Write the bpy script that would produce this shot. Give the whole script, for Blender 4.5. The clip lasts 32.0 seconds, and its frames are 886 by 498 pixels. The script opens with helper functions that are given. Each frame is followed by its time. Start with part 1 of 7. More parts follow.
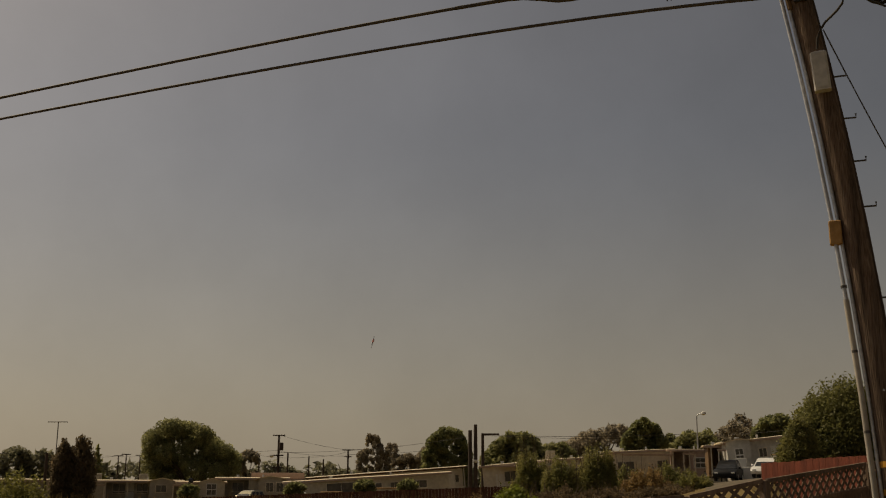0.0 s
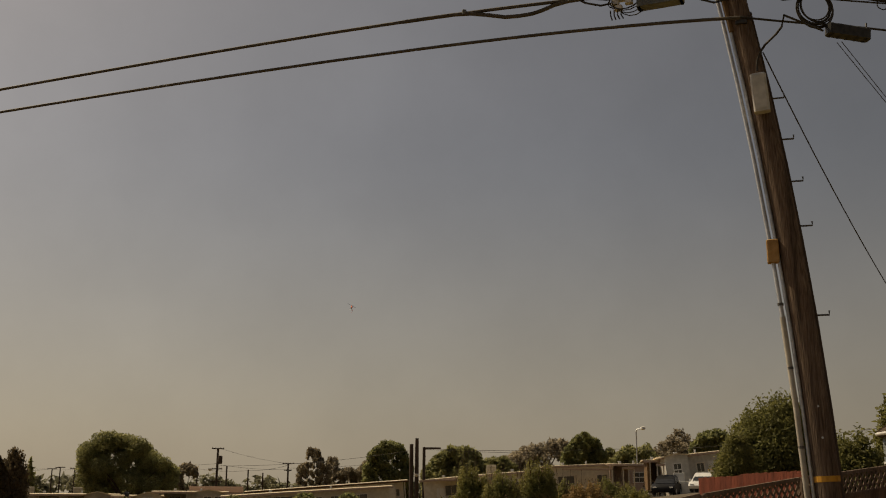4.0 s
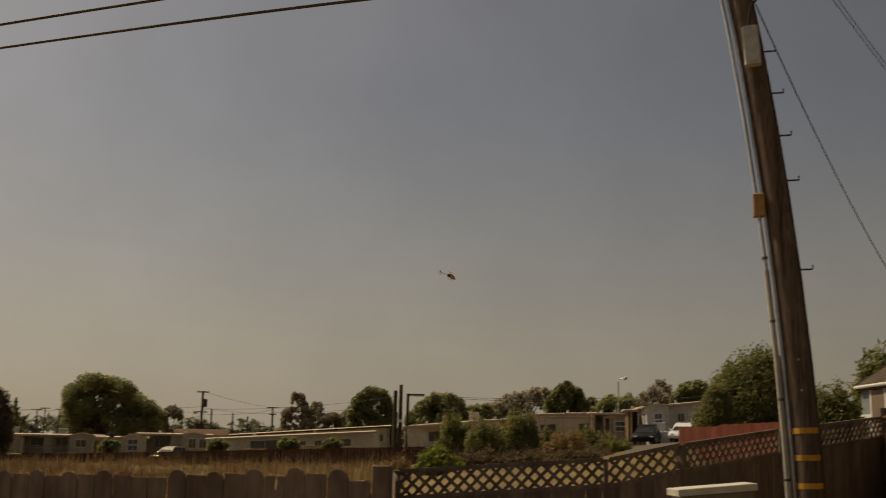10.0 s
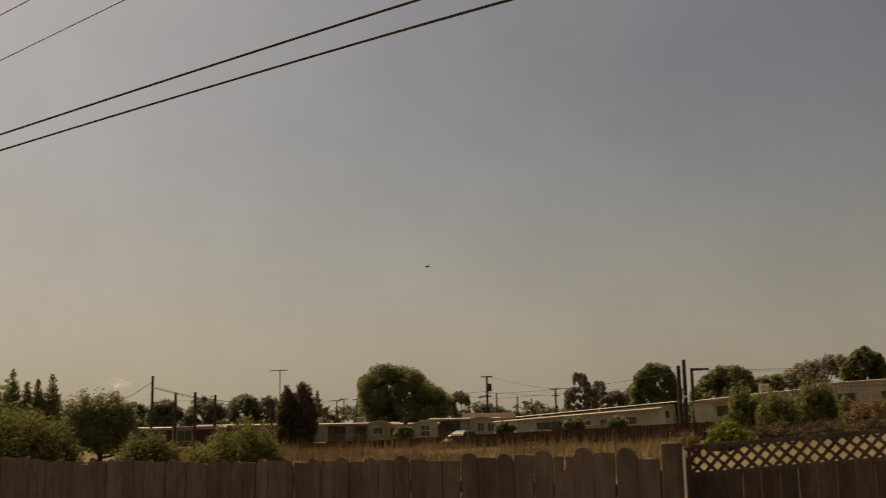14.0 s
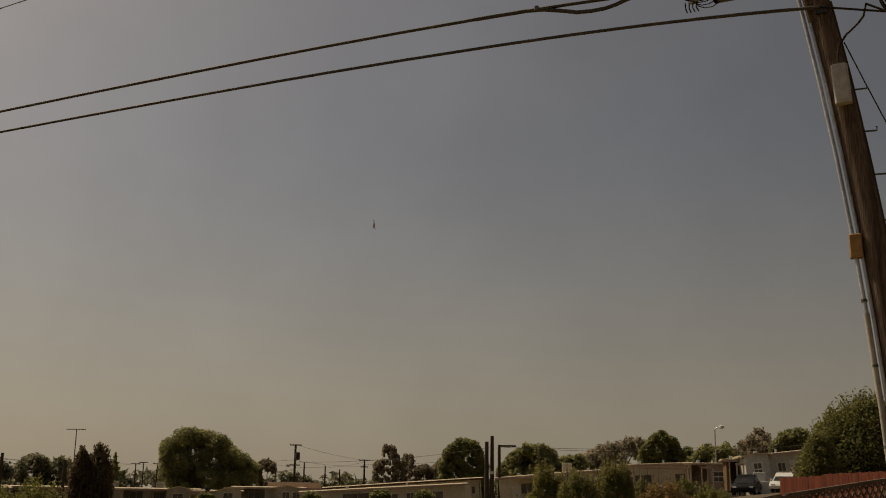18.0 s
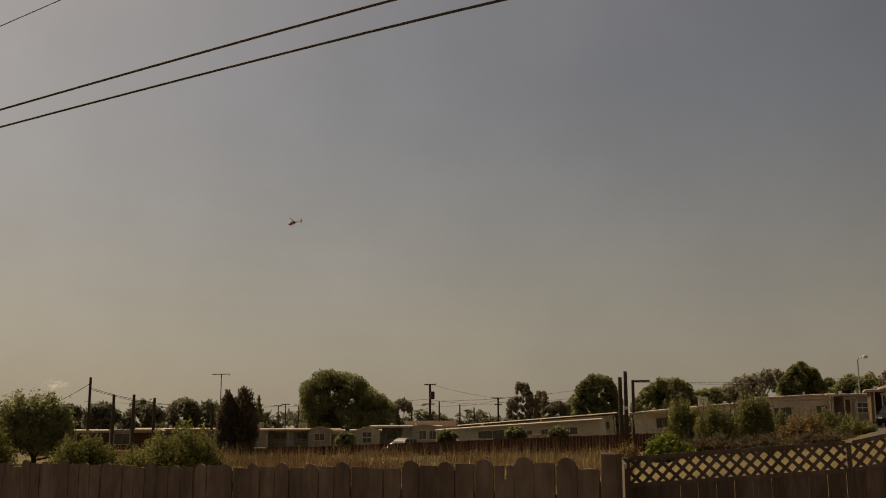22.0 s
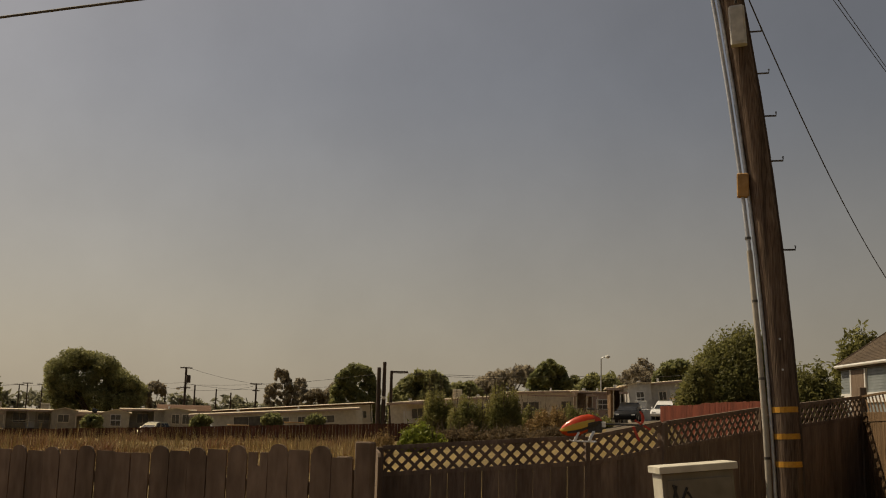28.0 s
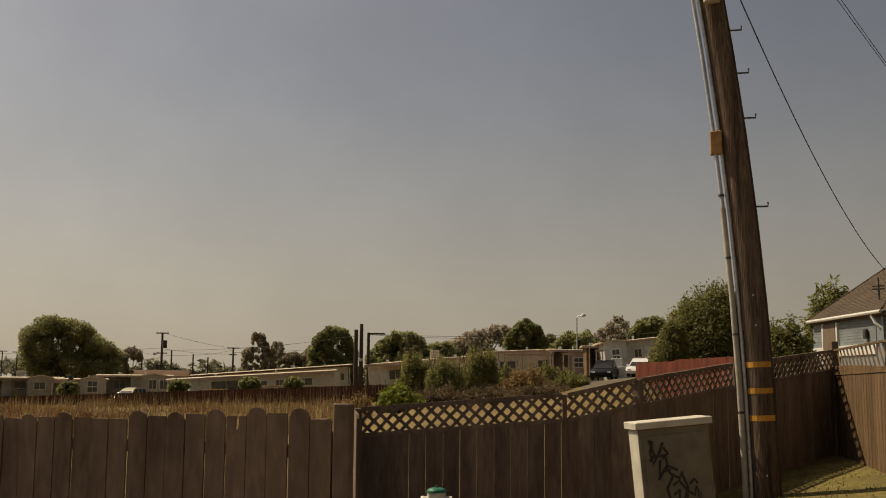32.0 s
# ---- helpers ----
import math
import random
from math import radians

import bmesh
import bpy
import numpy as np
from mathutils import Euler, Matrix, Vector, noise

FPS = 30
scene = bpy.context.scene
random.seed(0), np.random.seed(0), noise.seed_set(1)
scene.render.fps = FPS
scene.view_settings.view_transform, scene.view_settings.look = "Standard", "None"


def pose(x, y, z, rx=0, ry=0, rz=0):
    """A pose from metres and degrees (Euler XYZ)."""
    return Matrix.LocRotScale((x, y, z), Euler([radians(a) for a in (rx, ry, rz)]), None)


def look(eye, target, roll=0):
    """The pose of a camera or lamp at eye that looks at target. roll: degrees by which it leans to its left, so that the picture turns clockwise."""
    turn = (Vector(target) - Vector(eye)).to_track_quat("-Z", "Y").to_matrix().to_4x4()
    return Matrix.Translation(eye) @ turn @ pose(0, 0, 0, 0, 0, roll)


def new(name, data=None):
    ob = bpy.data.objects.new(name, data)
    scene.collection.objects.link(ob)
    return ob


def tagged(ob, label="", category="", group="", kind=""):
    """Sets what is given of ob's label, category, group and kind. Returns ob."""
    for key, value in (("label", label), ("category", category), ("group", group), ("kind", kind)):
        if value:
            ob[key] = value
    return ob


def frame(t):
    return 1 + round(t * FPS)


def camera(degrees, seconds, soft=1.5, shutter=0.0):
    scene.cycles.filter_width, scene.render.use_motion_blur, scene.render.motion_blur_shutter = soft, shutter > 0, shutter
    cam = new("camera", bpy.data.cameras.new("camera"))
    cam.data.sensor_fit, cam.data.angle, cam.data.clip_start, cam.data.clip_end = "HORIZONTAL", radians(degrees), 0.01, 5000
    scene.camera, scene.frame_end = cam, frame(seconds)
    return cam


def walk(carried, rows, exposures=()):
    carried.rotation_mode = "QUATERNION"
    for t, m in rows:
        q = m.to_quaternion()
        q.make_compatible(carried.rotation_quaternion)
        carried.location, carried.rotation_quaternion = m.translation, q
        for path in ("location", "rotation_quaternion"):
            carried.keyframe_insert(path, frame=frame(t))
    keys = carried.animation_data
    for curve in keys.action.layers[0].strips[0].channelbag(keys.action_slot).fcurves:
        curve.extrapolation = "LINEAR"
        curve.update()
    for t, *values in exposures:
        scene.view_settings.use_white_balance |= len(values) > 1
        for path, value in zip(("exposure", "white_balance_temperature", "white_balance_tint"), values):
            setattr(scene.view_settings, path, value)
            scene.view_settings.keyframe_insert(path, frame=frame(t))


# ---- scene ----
DEG = 46.0          # field of view across the width
EYE = (0.0, 0.0, 2.0)
cam = camera(DEG, 32.0, soft=1.05, shutter=0.16)


def view(yaw, pitch, roll):
    """The head camera's pose: yaw to the left from +y, pitch up, roll, in degrees."""
    return pose(*EYE, 0, 0, yaw) @ pose(0, 0, 0, 90 + pitch) @ pose(0, 0, 0, 0, 0, roll)


walk(cam, [
    (0.0, view(0.18, 12.78, 0.22)),
    (0.5, view(-1.39, 13.32, 0.80)),
    (1.0, view(-2.16, 12.86, 1.02)),
    (1.5, view(-2.94, 13.52, 1.32)),
    (2.0, view(-3.50, 13.48, 0.99)),
    (2.5, view(-3.70, 13.74, 0.58)),
    (4.5, view(-2.02, 13.25, -0.05)),
    (5.0, view(2.06, 12.25, 0.48)),
    (5.5, view(9.11, 11.55, 1.75)),
    (6.0, view(15.02, 9.30, 1.68)),
    (6.5, view(18.88, 6.96, 0.66)),
    (7.0, view(23.16, 6.41, -1.29)),
    (7.5, view(25.71, 5.44, -2.18)),
    (8.0, view(24.82, 5.14, -2.61)),
    (8.5, view(22.33, 5.60, -2.22)),
    (9.0, view(17.24, 6.17, -1.66)),
    (9.5, view(7.23, 8.09, -0.68)),
    (10.0, view(-3.75, 10.70, 1.12)),
    (10.5, view(-12.04, 13.75, 3.29)),
    (11.0, view(-15.10, 16.38, 3.79)),
    (11.5, view(-16.83, 17.84, 1.48)),
    (12.0, view(-11.84, 16.44, 4.80)),
    (12.5, view(-7.46, 15.00, 3.86)),
    (13.0, view(-1.98, 13.00, 2.63)),
    (13.5, view(4.19, 11.24, 0.77)),
    (14.0, view(11.20, 9.61, -1.03)),
    (14.5, view(17.91, 8.38, -1.70)),
    (16.5, view(8.71, 11.16, -0.30)),
    (17.0, view(6.37, 12.60, -0.08)),
    (17.5, view(3.06, 13.80, 0.52)),
    (18.0, view(1.19, 13.36, 0.84)),
    (18.5, view(0.53, 12.49, 0.65)),
    (19.0, view(0.47, 11.89, 0.70)),
    (19.5, view(0.72, 12.10, 0.23)),
    (20.0, view(0.75, 13.86, -0.17)),
    (20.5, view(2.39, 15.43, 0.31)),
    (21.0, view(5.56, 13.60, 0.16)),
    (21.5, view(7.60, 11.53, 0.07)),
    (22.0, view(8.22, 9.99, -0.08)),
    (22.5, view(6.79, 9.42, 0.35)),
    (23.0, view(4.84, 9.01, 0.49)),
    (23.5, view(2.95, 9.51, 0.43)),
    (24.0, view(1.31, 9.69, 0.92)),
    (24.5, view(-0.99, 9.75, 1.40)),
    (25.0, view(-2.42, 9.80, 1.60)),
    (25.5, view(-3.31, 9.89, 1.65)),
    (26.0, view(-3.64, 9.74, 1.59)),
    (26.5, view(-4.28, 9.60, 1.49)),
    (28.5, view(-4.92, 9.39, 1.34)),
    (29.0, view(-5.57, 7.50, 1.26)),
    (29.5, view(-5.44, 7.19, 1.18)),
    (30.0, view(-5.38, 7.15, 0.83)),
    (30.5, view(-5.60, 7.25, 0.69)),
    (31.0, view(-5.49, 7.30, 0.87)),
    (31.5, view(-5.75, 7.13, 0.76)),
    (32.0, view(-6.04, 7.39, 0.38)),
], exposures=[(0.0, -0.31, 7800, 9), (1.0, -0.12, 7800, 9), (2.5, -0.1, 7800, 9), (4.5, -0.06, 7800, 9), (6.0, -0.20, 7800, 9), (7.5, -0.15, 7800, 9), (9.0, -0.14, 7800, 9), (10.5, -0.06, 7600, 9), (12.0, 0.08, 7400, 9), (13.0, -0.12, 7550, 9), (14.0, -0.02, 7700, 9), (17.0, -0.27, 7800, 9), (18.0, -0.33, 7800, 9), (19.0, -0.14, 7800, 9), (20.0, -0.16, 7700, 9), (21.0, -0.3, 7700, 9), (23.0, -0.09, 7700, 9), (25.0, -0.04, 7550, 9), (26.0, 0.10, 7500, 9), (29.0, 0.1, 7450, 9), (30.0, 0.26, 7450, 9), (32.0, 0.3, 7400, 9)])

# ---- world and sun ----
SUN_AZ, SUN_EL = -57.0, 52.0     # to the left of +y, above the horizon
world = bpy.data.worlds.new("world")
scene.world = world
world.use_nodes = True
wn, wl = world.node_tree.nodes, world.node_tree.links
sky = wn.new("ShaderNodeTexSky")
sky.sky_type = 'NISHITA'
sky.sun_disc = False
sky.sun_elevation = radians(SUN_EL)
sky.sun_rotation = radians(SUN_AZ)
sky.altitude = 0
sky.air_density = 0.8
sky.dust_density = 3.6
sky.ozone_density = 1.0
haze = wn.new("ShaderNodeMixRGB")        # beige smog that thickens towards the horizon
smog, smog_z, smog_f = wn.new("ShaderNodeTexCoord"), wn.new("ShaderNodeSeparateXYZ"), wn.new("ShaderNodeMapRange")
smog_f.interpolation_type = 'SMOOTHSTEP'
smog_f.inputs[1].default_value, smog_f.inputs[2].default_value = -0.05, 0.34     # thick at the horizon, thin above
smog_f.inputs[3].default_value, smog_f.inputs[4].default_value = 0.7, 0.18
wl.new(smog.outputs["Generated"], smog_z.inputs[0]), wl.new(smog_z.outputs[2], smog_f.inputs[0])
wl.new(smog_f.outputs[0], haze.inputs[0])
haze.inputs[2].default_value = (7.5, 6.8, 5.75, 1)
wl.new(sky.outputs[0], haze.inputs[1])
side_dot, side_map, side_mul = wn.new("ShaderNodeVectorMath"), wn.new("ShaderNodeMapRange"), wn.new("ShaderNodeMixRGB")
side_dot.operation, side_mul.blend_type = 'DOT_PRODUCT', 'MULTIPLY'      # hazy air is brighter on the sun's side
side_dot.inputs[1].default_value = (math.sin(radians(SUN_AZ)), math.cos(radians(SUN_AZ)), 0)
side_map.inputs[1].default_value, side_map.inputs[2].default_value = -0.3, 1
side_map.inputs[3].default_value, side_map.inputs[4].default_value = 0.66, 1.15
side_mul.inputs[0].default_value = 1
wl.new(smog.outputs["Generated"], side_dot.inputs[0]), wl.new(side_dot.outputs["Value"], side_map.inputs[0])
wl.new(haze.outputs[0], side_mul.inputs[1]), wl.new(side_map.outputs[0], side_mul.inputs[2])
veil, veil_map, veil_mul = wn.new("ShaderNodeTexNoise"), wn.new("ShaderNodeMapRange"), wn.new("ShaderNodeMixRGB")
veil.inputs["Scale"].default_value, veil.inputs["Detail"].default_value, veil.inputs["Roughness"].default_value = 7.0, 8, 0.6
veil_map.inputs[1].default_value, veil_map.inputs[2].default_value = 0.3, 0.7      # thin uneven haze
veil_map.inputs[3].default_value, veil_map.inputs[4].default_value = 0.95, 1.05
veil_mul.blend_type, veil_mul.inputs[0].default_value = 'MULTIPLY', 1
wl.new(smog.outputs["Generated"], veil.inputs[0]), wl.new(veil.outputs[0], veil_map.inputs[0])
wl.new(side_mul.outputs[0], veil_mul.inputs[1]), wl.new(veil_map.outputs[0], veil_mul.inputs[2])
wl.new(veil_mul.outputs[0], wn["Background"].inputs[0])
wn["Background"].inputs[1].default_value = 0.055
sun = new("sun", bpy.data.lights.new("sun", "SUN"))
sun.data.energy, sun.data.angle, sun.data.color = 3.4, radians(0.6), (1.0, 0.88, 0.68)
sun.matrix_world = look((math.sin(radians(SUN_AZ)) * math.cos(radians(SUN_EL)) * 100, math.cos(radians(SUN_AZ)) * math.cos(radians(SUN_EL)) * 100, math.sin(radians(SUN_EL)) * 100), (0, 0, 0))


# ---- materials ----
def material(name, colors, rough=0.8, metal=0.0, scale=8.0, stretch=(1, 1, 1), bump=0.25, stain=0.35, coords="Object", rand=0.0, spec=0.3):
    """Two-scale noise between the colours, with grain bump, stains and a shade of its own for each piece."""
    m = bpy.data.materials.new(name)
    m.use_nodes = True
    n, l = m.node_tree.nodes, m.node_tree.links
    b = n["Principled BSDF"]
    b.inputs["Roughness"].default_value, b.inputs["Metallic"].default_value = rough, metal
    b.inputs["Specular IOR Level"].default_value = spec
    tc, mp = n.new("ShaderNodeTexCoord"), n.new("ShaderNodeMapping")
    mp.inputs["Scale"].default_value = stretch
    l.new(n.new("ShaderNodeNewGeometry").outputs["Position"] if coords == "World" else tc.outputs[coords], mp.inputs[0])
    fine, big = n.new("ShaderNodeTexNoise"), n.new("ShaderNodeTexNoise")
    for tex, s, d in ((fine, scale, 6), (big, scale * 0.13, 3)):
        tex.inputs["Scale"].default_value, tex.inputs["Detail"].default_value = s, d
        l.new(mp.outputs[0], tex.inputs[0])
    ramp = n.new("ShaderNodeValToRGB")
    ramp.color_ramp.elements[0].position, ramp.color_ramp.elements[1].position = 0.3, 0.7
    ramp.color_ramp.elements[0].color, ramp.color_ramp.elements[1].color = (*colors[0], 1), (*colors[-1], 1)
    if len(colors) > 2:
        e = ramp.color_ramp.elements.new(0.5)
        e.color = (*colors[1], 1)
    l.new(fine.outputs[0], ramp.inputs[0])
    hue = n.new("ShaderNodeHueSaturation")
    l.new(ramp.outputs[0], hue.inputs["Color"])
    val = n.new("ShaderNodeMapRange")
    val.inputs[1].default_value, val.inputs[2].default_value = 0.25, 0.75
    val.inputs[3].default_value, val.inputs[4].default_value = 1 - stain, 1 + stain
    l.new(big.outputs[0], val.inputs[0])
    out = val.outputs[0]
    if rand:
        if rand > 0:
            src = n.new("ShaderNodeObjectInfo").outputs["Random"]
        else:
            src = n.new("ShaderNodeNewGeometry").outputs["Random Per Island"]
        r = n.new("ShaderNodeMapRange")
        r.inputs[3].default_value, r.inputs[4].default_value = 1 - abs(rand), 1 + abs(rand)
        l.new(src, r.inputs[0])
        mul = n.new("ShaderNodeMath")
        mul.operation = "MULTIPLY"
        l.new(out, mul.inputs[0]), l.new(r.outputs[0], mul.inputs[1])
        out = mul.outputs[0]
    l.new(out, hue.inputs["Value"])
    l.new(hue.outputs[0], b.inputs["Base Color"])
    if bump:
        bp = n.new("ShaderNodeBump")
        bp.inputs["Strength"].default_value, bp.inputs["Distance"].default_value = bump, 0.02
        l.new(fine.outputs[0], bp.inputs["Height"]), l.new(bp.outputs[0], b.inputs["Normal"])
    return m


def leaf_material(name, dark, light, warm=0.0):
    m = material(name, (dark, light), rough=0.55, scale=0.9, bump=0, stain=0.3, rand=-0.3, spec=0.2)
    n, l = m.node_tree.nodes, m.node_tree.links
    b = n["Principled BSDF"]
    tr, mix = n.new("ShaderNodeBsdfTranslucent"), n.new("ShaderNodeMixShader")
    mix.inputs[0].default_value = 0.5
    l.new(b.inputs["Base Color"].links[0].from_socket, tr.inputs[0])
    l.new(b.outputs[0], mix.inputs[1]), l.new(tr.outputs[0], mix.inputs[2])
    l.new(mix.outputs[0], n["Material Output"].inputs[0])
    return m


FENCE_WOOD = material("weathered_fence_wood", ((0.1438, 0.1065, 0.07988), (0.179, 0.1332, 0.1001), (0.2183, 0.1651, 0.1245)), 0.9, scale=7, stretch=(2.2, 2.2, 0.7), bump=0.4, stain=0.42, rand=0.05, spec=0.12, coords="World")
FENCE_WOOD_B = material("dark_stained_wood", ((0.1536, 0.112, 0.0845), (0.2359, 0.1778, 0.1372)), 0.9, scale=9, stretch=(3, 3, 0.5), bump=0.4, rand=0.12, spec=0.12, coords="World")
FENCE_TAN = material("sunlit_cedar", ((0.1125, 0.069, 0.0375), (0.18, 0.1162, 0.066)), 0.9, scale=14, stretch=(6, 6, 0.5), bump=0.4, rand=0.15, spec=0.15, coords="World")
RED_WOOD = material("red_stained_wood", ((0.12, 0.03, 0.017), (0.2, 0.052, 0.029)), 0.85, scale=10, stretch=(5, 5, 0.5), rand=0.15, coords="World")
POLE_WOOD = material("creosoted_pole_wood", ((0.065, 0.043, 0.031), (0.14, 0.097, 0.071), (0.2, 0.15, 0.115)), 0.9, scale=18, stretch=(5, 5, 0.25), bump=0.9, stain=0.5, spec=0.15)
OLD_POLE = material("grey_brown_pole_wood", ((0.05, 0.035, 0.028), (0.1, 0.075, 0.06)), 0.9, scale=6, stretch=(3, 3, 0.3))
GALV = material("galvanised_steel", ((0.42, 0.43, 0.45), (0.6, 0.61, 0.63)), 0.45, 0.6, scale=20, bump=0.05, stain=0.2)
PVC = material("grey_plastic_conduit", ((0.38, 0.35, 0.3), (0.5, 0.46, 0.4)), 0.6, 0.0, scale=10, bump=0.05, stain=0.2)
STEEL = material("dull_steel", ((0.08, 0.075, 0.07), (0.14, 0.135, 0.13)), 0.6, 0.4, scale=25, bump=0.1)
CABLE = material("sun_faded_cable", ((0.06375, 0.05525, 0.0459), (0.1062, 0.0935, 0.0765)), 0.75, scale=30, bump=0.1)
BLACK = material("black_rubber_cable", ((0.025, 0.022, 0.019), (0.05, 0.044, 0.0375)), 0.75, scale=30, bump=0.1)
SPLICE = material("black_plastic_case", ((0.02, 0.02, 0.022), (0.05, 0.05, 0.05)), 0.55, scale=20, bump=0.1)
GREYCAN = material("grey_plastic_case", ((0.1, 0.107, 0.107), (0.156, 0.167, 0.163)), 0.6, scale=15, bump=0.1)
BOXGREY = material("pale_grey_box", ((0.4056, 0.3972, 0.3718), (0.5746, 0.5577, 0.5155)), 0.55, scale=12, bump=0.08, stain=0.2)
YELLOW = material("faded_yellow_band", ((0.476, 0.224, 0.028), (0.644, 0.3289, 0.049)), 0.6, scale=20, bump=0.1)
ORANGE_BOX = material("weathered_orange_coupler", ((0.3, 0.165, 0.06), (0.42, 0.25, 0.1)), 0.7, scale=15)
CABINET = material("beige_cabinet_paint", ((0.1595, 0.1408, 0.1056), (0.231, 0.2068, 0.1595)), 0.6, scale=6, bump=0.06, stain=0.25)
# paler copy of the cabinet's beige, with sunlight put into the colour
CABINET_SUNLIT = material("sunlit_cabinet_paint", ((0.483, 0.4508, 0.3703), (0.644, 0.6118, 0.5152)), 0.6, scale=6, bump=0.06, stain=0.25)
LANE = material("worn_lane_asphalt", ((0.0823, 0.066, 0.0449), (0.132, 0.105, 0.0701)), 0.95, scale=2, bump=0.3)
INK = material("black_spray_paint", ((0.025, 0.025, 0.024), (0.06, 0.058, 0.052)), 0.7, scale=40, bump=0)
HYDRANT_W = material("white_hydrant_paint", ((0.6, 0.58, 0.52), (0.75, 0.73, 0.68)), 0.5, scale=20, stain=0.25)
HYDRANT_G = material("green_hydrant_paint", ((0.015, 0.12, 0.075), (0.03, 0.19, 0.12)), 0.45, scale=20)
DIRT = material("dry_dirt", ((0.07378, 0.04046, 0.01428), (0.119, 0.07021, 0.02618), (0.1785, 0.1095, 0.04522)), 0.95, scale=14.0, bump=0.9, stain=0.4)
RUT = material("packed_dark_dirt", ((0.056, 0.0336, 0.0154), (0.105, 0.063, 0.0266), (0.154, 0.0952, 0.042)), 0.95, scale=14.0, bump=0.7, stain=0.4)
PEBBLE = material("pale_pebbles", ((0.28, 0.196, 0.112), (0.504, 0.378, 0.238)), 0.9, scale=20, bump=0.3, rand=-0.35)
LAWN = material("dry_lawn", ((0.085, 0.075, 0.02), (0.19, 0.145, 0.046)), 0.95, scale=12, bump=0.8)
FIELD = material("dry_field_earth", ((0.115, 0.078, 0.024), (0.185, 0.13, 0.042)), 0.95, scale=1.5, bump=0.5)
STRAW = material("dry_straw", ((0.2816, 0.2068, 0.0924), (0.5984, 0.4576, 0.2112)), 0.9, scale=2, bump=0, rand=-0.45)
WEED = material("dead_brown_weeds", ((0.1932, 0.1052, 0.06139), (0.3865, 0.2193, 0.1228)), 0.9, scale=2, bump=0, rand=-0.4)
LAWN_BLADE = material("lawn_blade", ((0.1, 0.1, 0.024), (0.24, 0.2, 0.06)), 0.8, scale=2, bump=0, rand=-0.35)
WHITE = material("white_siding_paint", ((0.5304, 0.4836, 0.4056), (0.6708, 0.624, 0.5304)), 0.6, scale=3, bump=0.05, stain=0.12)
CREAM = material("cream_siding", ((0.4255, 0.3852, 0.3105), (0.5635, 0.5175, 0.4197)), 0.65, scale=3, bump=0.05, stain=0.15)
GREYSIDE = material("grey_siding", ((0.3105, 0.2818, 0.2357), (0.4255, 0.391, 0.3277)), 0.65, scale=3, bump=0.05, stain=0.15)
PINKSIDE = material("dusty_rose_siding", ((0.338, 0.25, 0.213), (0.438, 0.338, 0.288)), 0.65, scale=3, bump=0.05, stain=0.15)
BLUEGREY = material("grey_blue_siding", ((0.17, 0.195, 0.205), (0.235, 0.262, 0.272)), 0.7, scale=4, bump=0.05, stain=0.15)
GREYHOUSE = material("pale_grey_stucco", ((0.3995, 0.3889, 0.3679), (0.5677, 0.5571, 0.5256)), 0.8, scale=3, bump=0.1, stain=0.2)
BLUESIDE = material("pale_blue_siding", ((0.26, 0.33, 0.38), (0.33, 0.4, 0.45)), 0.65, scale=4, bump=0.05, stain=0.1)
STUCCO = material("taupe_stucco", ((0.3978, 0.312, 0.2387), (0.5179, 0.4118, 0.3182)), 0.9, scale=20, bump=0.3, stain=0.12)
ROOFMETAL = material("pale_metal_roof", ((0.4894, 0.407, 0.2808), (0.6814, 0.577, 0.4147)), 0.5, 0.1, scale=2, stretch=(1, 6, 1), bump=0.1)
SHINGLE = material("brown_asphalt_shingle", ((0.0544, 0.03767, 0.02511), (0.1046, 0.07371, 0.04766)), 0.9, scale=9, stretch=(1, 1, 3), bump=0.5, stain=0.2)
SHINGLE_R = material("reddish_brown_shingle", ((0.08497, 0.04284, 0.02352), (0.14, 0.07616, 0.04256)), 0.9, scale=9, stretch=(1, 1, 3), bump=0.5, stain=0.2)
TANROOF = material("orange_tan_roof", ((0.504, 0.3149, 0.1512), (0.63, 0.4157, 0.2143)), 0.9, scale=6)
TRIMWHITE = material("white_trim", ((0.595, 0.586, 0.561), (0.663, 0.654, 0.629)), 0.5, scale=6, bump=0.03, stain=0.08)
TRIMBLUE = material("blue_fascia", ((0.13, 0.2, 0.34), (0.18, 0.26, 0.42)), 0.5, scale=6, bump=0.03, stain=0.08)
TRIMBLUEPALE = material("pale_blue_fascia", ((0.38, 0.46, 0.56), (0.46, 0.54, 0.62)), 0.5, scale=6, bump=0.03, stain=0.08)
GLASS = material("dark_window_glass", ((0.02, 0.022, 0.025), (0.04, 0.042, 0.045)), 0.12, scale=2, bump=0, stain=0.1, spec=0.4)
DIMGLASS = material("dusty_window_glass", ((0.07, 0.066, 0.058), (0.12, 0.112, 0.098)), 0.2, scale=2, bump=0, stain=0.2, spec=0.5)
TYRE = material("tyre_rubber", ((0.015, 0.015, 0.015), (0.03, 0.03, 0.03)), 0.85, bump=0.1)
CARBLACK = material("black_car_paint", ((0.012, 0.013, 0.015), (0.02, 0.02, 0.021)), 0.45, scale=2, bump=0, stain=0.1, spec=0.12)
CARWHITE = material("white_car_paint", ((0.68, 0.68, 0.67), (0.75, 0.75, 0.74)), 0.2, scale=2, bump=0, stain=0.1, spec=0.6)
CARGREEN = material("pale_gold_car_paint", ((0.42, 0.38, 0.24), (0.5, 0.45, 0.3)), 0.2, 0.3, scale=2, bump=0, stain=0.1, spec=0.7)
